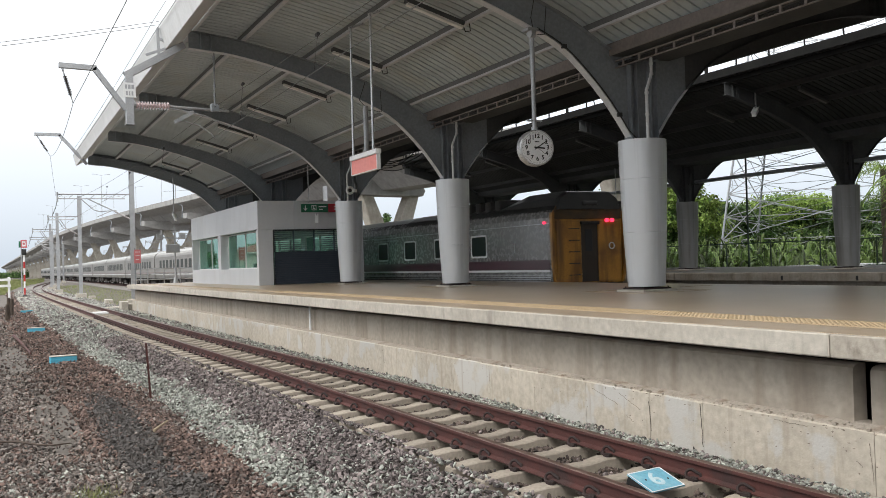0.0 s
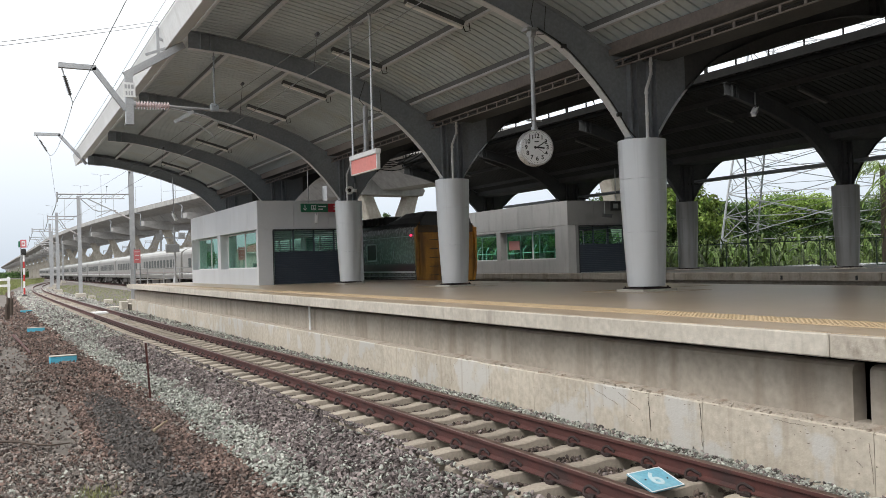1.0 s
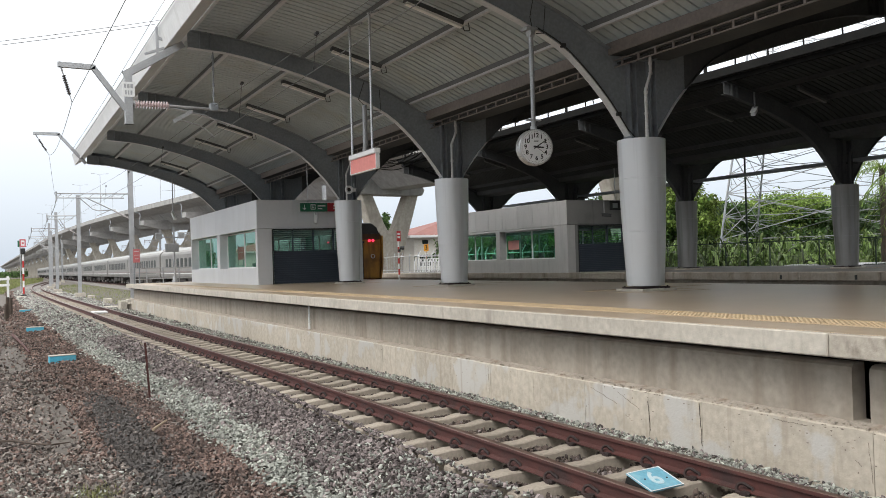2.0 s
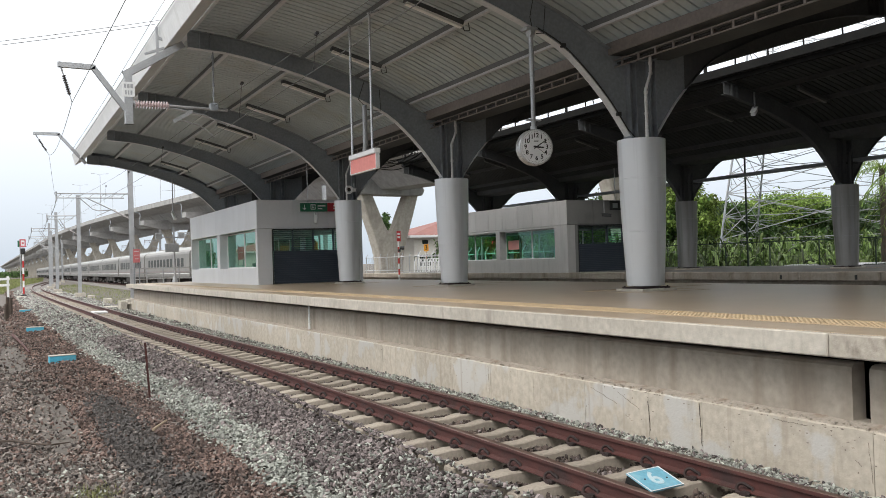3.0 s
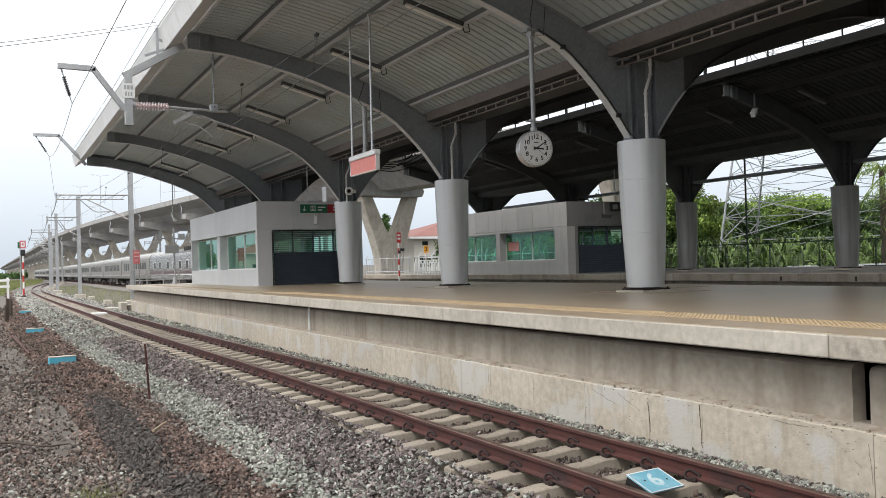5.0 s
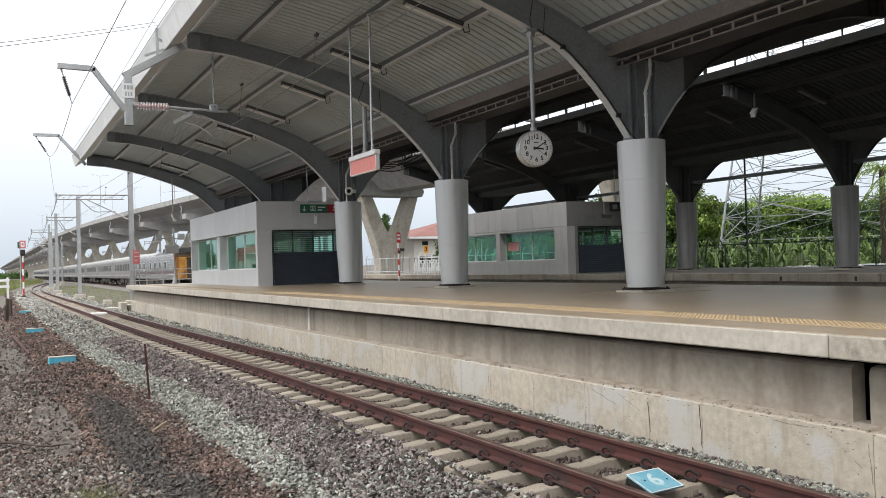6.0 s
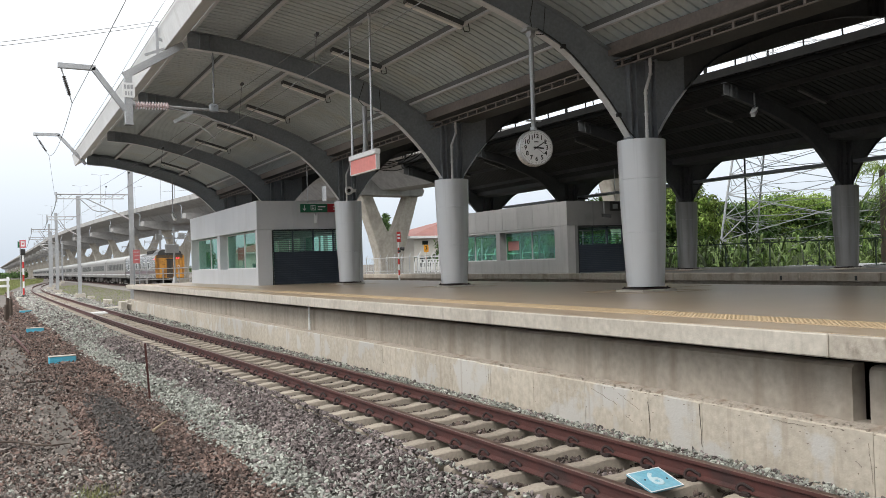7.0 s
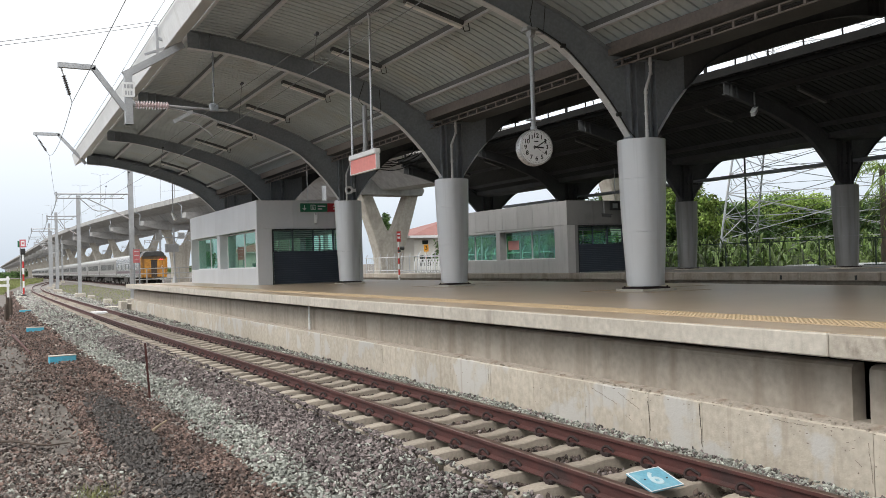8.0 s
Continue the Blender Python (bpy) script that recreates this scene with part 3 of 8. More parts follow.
def make_tracks():
    t1 = thing("railway_track", "rust-red steel rails on grey concrete sleepers beside the platform", "railway track", kind="structure")
    rail(TRACK_1, -0.535, -30, 290, t1, M["rust"])
    rail(TRACK_1, 0.535, -30, 290, t1, M["rust"])
    sl, cl = sleeper_mesh(), clip_mesh()
    rng = random.Random(3)
    far = BM()
    for k in range(-14, N_SLEEPERS + 60):
        y = FIRST + PITCH * k
        c = curve_at(TRACK_1, y)
        m = Matrix.Translation((c, y + rng.uniform(-0.012, 0.012), rng.uniform(-0.006, 0.004))) @ Matrix.Rotation(rng.uniform(-0.012, 0.012), 4, "Z")
        if k < N_SLEEPERS:
            piece("sleeper", sl, t1, m)
        else:
            box(far, c - 1.0, c + 1.0, y - 0.1, y + 0.1, -0.30, -0.165)
        if -1 <= k < 60:
            for u, turn in ((-0.535 - 0.085, 180), (-0.535 + 0.085, 0), (0.535 - 0.085, 180), (0.535 + 0.085, 0)):
                piece("rail_clip", cl, t1, m @ Matrix.Translation((u, 0, 0)) @ Matrix.Rotation(radians(turn + rng.uniform(-8, 8)), 4, "Z"))
    tagged(part("far_sleepers", far, M["sleeper"], t1), kind="stuff")
    for line, lab in ((TRACK_2, "railway track sunk between the two platforms"), (TRACK_3, "second railway track along the far platform")):
        t2 = thing("railway_track", lab, "railway track", kind="structure")
        rail(line, -0.535, -40, 450, t2, M["rust"])
        rail(line, 0.535, -40, 450, t2, M["rust"])
        b = BM()
        for k in range(300):
            y = -10 + 0.6 * k
            c = curve_at(line, y)
            box(b, c - 1.0, c + 1.0, y - 0.1, y + 0.1, -0.30, -0.165)
        tagged(part("sleepers", b, M["sleeper"], t2), kind="stuff")


make_tracks()


# ---------------------------------------------------------------- platforms
DECK, EDGE_X, BACK_X, END_Y = 1.07, 1.55, 10.3, 51.2


def make_platform():
    pf = thing("platform", "concrete station platform with tan terrazzo deck and yellow tactile strip", "platform", kind="structure")
    cuts = [-75.0, -52.0, -30.0, -8.0, 5.55, 20.8, 36.0, END_Y]
    for a, b in zip(cuts[:-1], cuts[1:]):
        bm = BM()
        box(bm, EDGE_X, EDGE_X + 0.5, a + 0.006, b - 0.006, 0.858, DECK - 0.004, bevel=0.012)
        part("edge_slab", bm, M["edge"] if a > 5 else M["old_edge"], pf, "pale concrete edge slab" if a > 5 else "stained grey edge slab")
    bm = BM()
    box(bm, EDGE_X + 0.06, BACK_X, -75, END_Y - 0.03, 0.95, DECK)
    part("deck", bm, M["deck"], pf, "worn tan terrazzo deck")
    # upper retaining wall with an open slot, set back under the slab
    bm = BM()
    for a, b in ((-75, 5.42), (5.60, END_Y - 0.3)):
        prism(bm, [(1.90, 0.22), (2.07, 0.22), (2.07, 0.775), (1.98, 0.775), (1.935, 0.762), (1.908, 0.738), (1.90, 0.70)], "y", a, b)
    box(bm, 1.90, 2.07, 5.42, 5.60, 0.22, 0.265)
    part("retaining_wall", bm, M["concrete"], pf, "grey concrete wall under the edge")
    # Dark backing added to stand in for the shade deep in the slot.
    bm = BM()
    box(bm, 4.35, 4.45, 3.0, 8.8, -0.4, 0.94)
    part("slot_back", bm, M["undercarriage"], pf, "dark backing for the shade inside the slot")
    bm = BM()
    box(bm, 2.1, BACK_X - 0.2, END_Y - 0.5, END_Y - 0.3, -0.4, 0.9)
    part("end_wall", bm, M["concrete"], pf)
    bm = BM()
    box(bm, BACK_X - 0.5, BACK_X - 0.3, -75, END_Y - 0.3, -0.4, 0.95)
    part("back_wall", bm, M["concrete"], pf)
    rng = random.Random(8)
    # lower plinth in cast lengths, uneven along the top
    y = -8.0
    joints = [-40.0, -8.0, -6.5, -5.0, -3.6, -2.3, -0.9, 0.5, 1.7, 2.9, 4.1, 5.29, 7.37, 8.24, 9.48, 10.7, 11.9, 13.16, 14.6, 16.1, 17.66, 19.3, 21.17]
    while joints[-1] < END_Y - 2.4:
        joints.append(joints[-1] + rng.uniform(1.3, 1.9))
    joints.append(END_Y - 0.4)
    joints = [0.9945 * j for j in joints]
    for a, b in zip(joints[:-1], joints[1:]):
        bm = BM()
        secs = []
        n = max(2, int((b - a) / 0.2))
        lift = rng.uniform(-0.0015, 0.0015)
        for i in range(n + 1):
            t = a + 0.004 + (b - a - 0.008) * i / n
            chip = 0.010 * noise.noise((t * 2.3, 1.0, 5.0)) + (0.018 * noise.noise((t * 9, 2.0, 5.0)) if t < 9 else 0.006 * noise.noise((t * 9, 2.0, 5.0)))
            f = 1.72 + lift
            secs.append([(f, t, -0.5), (f, t, 0.222 + chip), (f + 0.010 + abs(chip), t, 0.232 + 0.5 * chip), (1.85, t, 0.236), (2.0, t, 0.236), (2.0, t, -0.5)])
        loft(bm, secs)
        part("plinth_block", bm, M["plinth"], pf)
    # rough mortar fillet on the ledge
    y = -20.0
    while y < END_Y - 1.0:
        bm = BM()
        secs = []
        for i in range(61):
            t = y + 0.1 * i
            k = noise.noise((t * 3.1, 0.0, 9.0)) + 0.6 * noise.noise((t * 11, 4.0, 9.0))
            secs.append([(1.752 + 0.014 * k, t, 0.23), (1.758 + 0.014 * k, t, 0.241 + 0.005 * k), (1.84, t, 0.250 + 0.006 * k), (1.905, t, 0.268 + 0.012 * k), (1.91, t, 0.23)])
        loft(bm, secs)
        part("mortar_fillet", bm, M["mortar"], pf, "crumbling tan mortar")
        y += 6.0
    # scratches, cracks and pits in the plinth face
    rc = random.Random(31)
    runs = [((9.30, 0.17), (8.78, 0.03)), ((8.75, 0.17), (8.36, 0.02)), ((8.62, -0.08), (8.48, -0.14)), ((7.36, 0.21), (7.34, -0.24)), ((8.20, 0.14), (8.17, -0.2)), ((6.35, 0.20), (6.2, 0.185)), ((6.2, 0.185), (5.95, 0.19)),
            ((5.45, -0.03), (5.38, -0.08)), ((11.9, 0.2), (11.88, -0.22)), ((13.15, 0.2), (13.14, -0.2)), ((5.31, 0.14), (5.28, -0.2))]
    for (ya, za), (yb, zb) in runs:
        bm = BM()
        pts = []
        for i in range(9):
            f = i / 8
            pts.append((ya + (yb - ya) * f + rc.uniform(-0.008, 0.008), za + (zb - za) * f + rc.uniform(-0.006, 0.006)))
        w = 0.008 if ya in (7.36, 8.20) else rc.uniform(0.0015, 0.003)
        for (a1, b1), (a2, b2) in zip(pts[:-1], pts[1:]):
            beam(bm, (1.7175, a1, b1), (1.7175, a2, b2), 0.004, w * rc.uniform(0.6, 1.4), (1, 0, 0))
        part("crack", bm, M["crack"] if ya in (7.36, 8.20) else M["scratch"], pf)
    bm = BM()
    for i in range(120):
        a1, b1, r = 5.0 + 16 * rc.random() ** 1.4, rc.uniform(-0.2, 0.21), 0.002 + 0.006 * rc.random() ** 2.5
        tube(bm, (1.7165, a1, b1), (1.722, a1, b1), r, n=6)
    tagged(part("pits", bm, M["scratch"], pf), kind="stuff")
    for key, n, span in (("mortar", 260, 10.0), ("scratch", 46, 4.6)):
        bm = BM()
        for i in range(n):
            t = 4.9 + span * rc.random() ** 1.5
            dark = key == "scratch"
            x, z = (1.7185, 0.222 - 0.05 * rc.random() ** 2) if dark else (rc.uniform(1.735, 1.90), 0.243)
            if dark and rc.random() < 0.35:
                z = rc.uniform(-0.2, 0.2)
            a, b, h = rc.uniform(0.004, 0.030 if not dark else 0.022), rc.uniform(0.004, 0.018 if not dark else 0.006), rc.uniform(0.004, 0.016)
            g = rc.uniform(-0.5, 0.5)
            if dark:
                prism(bm, [(t - a, z), (t - 0.3 * a, z + b), (t + a, z + g * b), (t + 0.2 * a, z - b)], "x", x - 0.001, x + 0.004)
            else:
                prism(bm, [(x - b, t - a), (x + b, t - 0.6 * a), (x + 0.7 * b, t + a), (x - 0.8 * b, t + 0.7 * a)], "z", z - 0.01, z + h)
        tagged(part("mortar_crumbs" if key == "mortar" else "chips", bm, M[key], pf), kind="stuff")
    # thin pale drain pipe on the wall
    bm = BM()
    tube(bm, (1.83, 20.75, 0.26), (1.83, 20.75, 0.87), 0.025)
    part("drain_pipe", bm, M["white"], pf, "thin white drain pipe")
    # tactile strip
    bm = BM()
    box(bm, 0, 0.246, 0, 0.246, 0, 0.008)
    for i in range(4):
        for j in range(4):
            u, v = 0.0315 + 0.061 * i, 0.0315 + 0.061 * j
            lo = [bm.verts.new((u + 0.022 * p, v + 0.022 * q, 0.008)) for p, q in ((-1, -1), (1, -1), (1, 1), (-1, 1))]
            hi = [bm.verts.new((u + 0.014 * p, v + 0.014 * q, 0.015)) for p, q in ((-1, -1), (1, -1), (1, 1), (-1, 1))]
            faces = [bm.faces.new(hi)] + [bm.faces.new((lo[n], lo[(n + 1) % 4], hi[(n + 1) % 4], hi[n])) for n in range(4)]
            for f in faces:
                f.material_index = 1
    tile = bpy.data.meshes.new("tactile_tile")
    bm.to_mesh(tile)
    bm.free()
    tile.materials.append(M["yellow"])
    tile.materials.append(M["worn_bar"])
    for i in range(84):
        for x in (2.22, 2.47):
            piece("tactile_tile", tile, pf, Matrix.Translation((x, 4.2 + 0.25 * i, DECK + 0.001)))
    bm = BM()
    for i in range(-40, 0):
        box(bm, 2.22, 2.715, 4.2 + 0.3 * i, 4.495 + 0.3 * i, DECK, DECK + 0.009)
    for i in range(70, 152):
        box(bm, 2.22, 2.715, 4.2 + 0.3 * i, 4.495 + 0.3 * i, DECK, DECK + 0.009)
    tagged(part("far_tactile_tiles", bm, M["yellow"], pf), kind="stuff")
    # yellow floor line that leads across between the columns
    bm = BM()
    box(bm, 6.1, 9.6, 15.55, 15.68, DECK, DECK + 0.004)
    box(bm, 6.1, 9.6, 24.1, 24.22, DECK, DECK + 0.004)
    part("cross_line", bm, M["yellow"], pf)

    fp = thing("platform", "far concrete station platform with grey edge", "platform", kind="structure")
    bm = BM()
    box(bm, 18.9, 28.6, -75, 60, 0.9, DECK)
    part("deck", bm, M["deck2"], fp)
    y = -42.0
    while y < 60:
        bm = BM()
        box(bm, 18.4, 19.0, y + 0.01, y + 2.99, 0.80, DECK + 0.003, bevel=0.015)
        part("edge_slab", bm, M["concrete"], fp)
        y += 3.0
    bm = BM()
    box(bm, 18.7, 18.95, -75, 60, -0.5, 0.8)
    part("retaining_wall", bm, M["concrete"], fp)
    bm = BM()
    for k in range(14):
        box(bm, 18.385, 18.40, -16 + 2.9 * k, -15.92 + 2.9 * k, 0.84, 0.98)
    part("bumper_strip", bm, M["black"], fp)


M["mortar"] = mat("tan_mortar", (0.365, 0.325, 0.275), (0.30, 0.265, 0.222), 3.0, 0.9, bump=0.8, bscale=50, stain=(0.24, 0.185, 0.14), stain_scale=5.0)
M["crack"] = mat("dark_crack", (0.07, 0.055, 0.045), (0.10, 0.08, 0.065), 8.0, 0.95)
M["scratch"] = mat("faint_scratch", (0.22, 0.185, 0.15), (0.17, 0.14, 0.115), 8.0, 0.95)
M["old_edge"] = mat("old_edge_concrete", (0.41, 0.372, 0.315), (0.325, 0.292, 0.245), 1.4, 0.85, bump=0.5, bscale=40, streak=(0.25, 0.22, 0.18), streak_scale=(7, 7, 5.0), streak_at=(0.52, 0.66), stain=(0.50, 0.46, 0.40), stain_scale=2.2)
M["worn_bar"] = mat("worn_tactile_stud", (0.495, 0.378, 0.235), (0.43, 0.33, 0.207), 2.0, 0.6)
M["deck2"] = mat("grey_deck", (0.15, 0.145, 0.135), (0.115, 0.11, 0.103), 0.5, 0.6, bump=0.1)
make_platform()


# ---------------------------------------------------------------- canopies
LOW = ((-7.5, 7.36), (-6.81, 7.31), (-6.38, 7.28), (-4.9, 6.97), (-3.95, 6.70), (-2.55, 6.18), (-1.85, 5.83), (-1.23, 5.29), (-0.77, 4.79), (-0.33, 4.19))
TOP = ((-7.5, 7.80), (-6.37, 7.69), (-5.65, 7.56), (-4.85, 7.40), (-3.35, 7.03), (-1.85, 6.50), (-0.65, 5.88), (0.0, 5.72))
# Bays far behind the camera are unseen, added to block light from there.
BAY0, BAY, FIRST_BAY, LAST_BAY = 14.59, 8.475, -9, 4
RIB_YS = [BAY0 + BAY * k for k in range(FIRST_BAY, 3)] + [40.6, 49.7]
ROOF_Y0, ROOF_Y1 = RIB_YS[0] - 3.0, RIB_YS[-1] + 0.45
PURLINS = (-6.0, -4.27, -2.75, -1.29)
COL_X = (6.95, 23.2)


def rib_mesh(near, far):
    bm = BM()
    for s, reach in ((1, near), (-1, far)):
        us = list(np.linspace(-reach, -0.33, 26))
        low = [(u, curve_at(LOW, u)) for u in us]
        top = [(u, curve_at(TOP, u)) for u in us]
        secs = [[(s * a[0], -0.006, a[1]), (s * a[0], 0.006, a[1]), (s * b[0], 0.006, b[1]), (s * b[0], -0.006, b[1])] for a, b in zip(low, top)]
        loft(bm, secs)
        secs = [[(s * b[0], -0.11, b[1] - 0.014), (s * b[0], 0.11, b[1] - 0.014), (s * b[0], 0.11, b[1]), (s * b[0], -0.11, b[1])] for b in top]
        loft(bm, secs)
    # stub over the column with stiffeners
    box(bm, -0.33, 0.33, -0.006, 0.006, 4.1, 5.75)
    for u in (-0.33, -0.17, 0.17, 0.33):
        box(bm, u - 0.008, u + 0.008, -0.13, 0.13, 4.1, 5.75)
    box(bm, -0.36, 0.36, -0.14, 0.14, 5.74, 5.77)
    # bolted splice near the eave
    for s, reach in ((1, near), (-1, far)):
        for u in (0.3 - reach, 0.55 - reach):
            box(bm, s * u - 0.01, s * u + 0.01, -0.11, 0.11, curve_at(LOW, u), curve_at(TOP, u))
    return bm


def flange_mesh(near, far):
    bm = BM()
    for s, reach in ((1, near), (-1, far)):
        us = list(np.linspace(-reach, -0.3, 26))
        secs = []
        for u in us:
            z = curve_at(LOW, u)
            secs.append([(s * u, -0.095, z - 0.016), (s * u, 0.095, z - 0.016), (s * u, 0.095, z), (s * u, -0.095, z)])
        loft(bm, secs)
    return bm


def sheet_mesh(s, reach):
    """Trapezoid roof sheet; its folds run down the slope."""
    us = [-reach - 0.12] + [u for u in (-7.0, -6.3, -5.5, -4.7, -3.9, -3.1, -2.3, -1.6, -1.0, -0.55) if u > -reach]
    period = 0.25
    n = int((ROOF_Y1 - ROOF_Y0) / period)
    line = []
    for k in range(n):
        y = ROOF_Y0 + period * k
        line += [(y, 0.0), (y + 0.196, 0.0), (y + 0.206, 0.045), (y + 0.240, 0.045)]
    verts, faces = [], []
    for u in us:
        z = curve_at(TOP, max(u, -7.5)) + 0.165
        verts += [(s * u, y, z + dz) for y, dz in line]
    m = len(line)
    for j in range(len(us) - 1):
        for i in range(m - 1):
            faces.append((j * m + i, j * m + i + 1, (j + 1) * m + i + 1, (j + 1) * m + i))
    return verts, faces


def make_canopy(x0, label, near, far, deep):
    """near, far: the reach of the two wings; the inner and far wings take darker materials that hold their shade."""
    shade_from = 1.2 if deep else -99.0
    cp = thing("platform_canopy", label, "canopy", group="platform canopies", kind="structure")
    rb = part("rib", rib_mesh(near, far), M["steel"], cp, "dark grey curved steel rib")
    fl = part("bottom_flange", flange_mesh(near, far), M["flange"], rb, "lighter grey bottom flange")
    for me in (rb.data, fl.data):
        me.materials.append(M["steel_dark"])
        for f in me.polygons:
            f.material_index = 1 if f.center.x > shade_from else 0
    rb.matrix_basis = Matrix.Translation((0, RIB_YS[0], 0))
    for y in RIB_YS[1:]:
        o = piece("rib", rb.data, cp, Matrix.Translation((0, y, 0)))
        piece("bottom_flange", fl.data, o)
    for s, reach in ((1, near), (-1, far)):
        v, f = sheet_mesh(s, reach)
        shaded = s < 0 or not deep
        raw("roof_sheet", v, f, M["sheet_shade"] if shaded else M["sheet"], cp)
        bm = BM()
        ze = curve_at(TOP, -reach)
        low_z = 7.42 if (deep and s < 0) else ze - 0.04
        lip = ze + 0.17 if (s > 0 and not deep) else ze + 0.42
        folds = ((-0.16, -0.10, low_z, lip), (-0.38, -0.16, ze - 0.04, ze), (-0.40, -0.36, ze - 0.04, ze + 0.30))
        if s > 0 and not deep:
            folds = ((-0.17, -0.13, ze + 0.16, ze + 0.43),)
        elif s > 0:
            folds = ((-0.56, -0.52, ze + 0.24, ze + 0.30),)
            prism(bm, [(-reach - 0.42, ze - 0.30), (-reach - 0.56, ze + 0.25), (-reach - 0.53, ze + 0.25), (-reach - 0.39, ze - 0.30)], "y", ROOF_Y0, ROOF_Y1 + 1.6)
            prism(bm, [(-reach - 0.39, ze - 0.30), (-reach - 0.39, ze - 0.27), (-reach + 0.02, ze - 0.03), (-reach + 0.02, ze - 0.06)], "y", ROOF_Y0, ROOF_Y1 + 1.6)
        for x1, x2, z0, z1 in folds:
            a, b = sorted((s * (x1 - reach), s * (x2 - reach)))
            box(bm, a, b, ROOF_Y0, ROOF_Y1, z0, z1)
        part("eave_gutter", bm, M["matt_black"] if s > 0 and not deep else M["steel_dark"] if shaded else M["white"], cp, "folded metal eave gutter")
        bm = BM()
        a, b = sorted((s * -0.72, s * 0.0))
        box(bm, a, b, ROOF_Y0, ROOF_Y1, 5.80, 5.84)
        # The tray is coloured dark in place of the shade above the ladder.
        part("valley_tray", bm, M["steel_dark"], cp, "valley tray in dark steel for the shade above the ladder")
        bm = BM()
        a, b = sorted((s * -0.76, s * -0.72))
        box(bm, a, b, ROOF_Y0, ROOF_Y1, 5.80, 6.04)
        part("valley_gutter", bm, M["steel_dark"] if shaded else M["gutter"], cp)
        # closing strip at the open end
        bm = BM()
        us = list(np.linspace(-reach, -0.5, 16))
        loft(bm, [[(s * u, ROOF_Y1 - 0.30, curve_at(TOP, u) - 0.01), (s * u, ROOF_Y1 - 0.28, curve_at(TOP, u) - 0.01), (s * u, ROOF_Y1 - 0.28, curve_at(TOP, u) + 0.25), (s * u, ROOF_Y1 - 0.30, curve_at(TOP, u) + 0.25)] for u in us])
        part("end_trim", bm, M["steel"], cp)
        for u in [p for p in PURLINS if p > -reach + 0.3] + [0.08 - reach]:
            z = curve_at(TOP, u)
            bm = BM()
            a, b = sorted((s * (u - 0.006), s * (u + 0.006)))
            box(bm, a, b, ROOF_Y0, ROOF_Y1, z + 0.045, z + 0.16)
            a, b = sorted((s * u, s * (u + 0.085)))
            box(bm, a, b, ROOF_Y0, ROOF_Y1, z + 0.15, z + 0.158)
            pu = part("purlin", bm, M["matt_black"] if shaded and u < -5.6 else M["steel_dark"] if shaded else M["purlin"], cp, "channel purlin")
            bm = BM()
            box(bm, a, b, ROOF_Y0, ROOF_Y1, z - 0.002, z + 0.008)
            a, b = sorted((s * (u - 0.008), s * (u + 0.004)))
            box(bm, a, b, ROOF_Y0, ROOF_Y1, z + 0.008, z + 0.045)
            part("lower_lip", bm, M["matt_black"] if shaded and u < -5.6 else M["steel_dark"] if shaded else M["flange"], pu)
        if shaded:
            continue
        # cable ladder hung on edge below the valley
        bm = BM()
        a, b = sorted((s * -0.62, s * -0.59))
        for z in (5.555, 5.69):
            box(bm, a, b, ROOF_Y0, ROOF_Y1, z, z + 0.024)
        y = ROOF_Y0
        while y < ROOF_Y1:
            box(bm, a + 0.004, b - 0.004, y, y + 0.05, 5.579, 5.69)
            y += 0.50
        part("cable_ladder", bm, M["gutter"], cp, "cable ladder under the valley")
        bm = BM()
        for x, z in ((-0.40, 5.655), (-0.47, 5.66), (-0.53, 5.655)):
            tube(bm, (s * x, ROOF_Y0, z), (s * x, ROOF_Y1, z), 0.022, n=6)
        part("cable_run", bm, M["dark"], cp)
    cp.matrix_basis = Matrix.Translation((x0, 0, 0))


# Darker copies of steel and sheet: the inner wings' shade is in the colour.
M["matt_black"] = mat("matt_black_steel", (0.015, 0.015, 0.015), (0.022, 0.022, 0.021), 2.0, 0.95, spec=0.05)
M["steel_dark"] = mat("darkened_steel", (0.105, 0.110, 0.112), (0.078, 0.082, 0.084), 0.8, 0.75, spec=0.25, bump=0.08, stain=(0.085, 0.085, 0.083), stain_scale=0.6)
M["sheet_shade"] = mat("shaded_roof_sheet", (0.072, 0.076, 0.075), (0.053, 0.056, 0.055), 0.5, 0.85, grain=0.2, spec=0.15, stain=(0.066, 0.069, 0.068), stain_scale=0.4)
M["gutter"] = mat("brown_grey_gutter", (0.225, 0.195, 0.178), (0.18, 0.157, 0.143), 1.0, 0.6)
make_canopy(COL_X[0], "curved grey steel butterfly canopy with ribbed metal roofing", 7.34, 7.5, True)
make_canopy(COL_X[1], "curved grey steel canopy over the far platform", 5.75, 7.5, False)


def make_gap_posts():
    c = thing("gap_posts", "thin dark posts and cable loops along the gap between the canopies", "roof posts", kind="structure")
    y, k = ROOF_Y1 - 1.0, 0
    while y > ROOF_Y0:
        bm = BM()
        w = 0.06 if k % 6 == 0 else 0.010
        box(bm, 17.30, 17.36, y - w, y + w, 7.72, 8.45)
        part("post", bm, M["matt_black"], c)
        y, k = y - 1.41, k + 1
    for k in range(4):
        z = RIB_YS[-1] - 8.475 * k
        for d in (0.5, 1.6, 2.4):
            bm = BM()
            pipe(bm, [(14.7, z + d, 7.3), (14.72, z + d + 0.12, 7.55), (14.72, z + d + 0.3, 7.7)], 0.02, n=5)
            part("cable_loop", bm, M["dark"], c)


make_gap_posts()


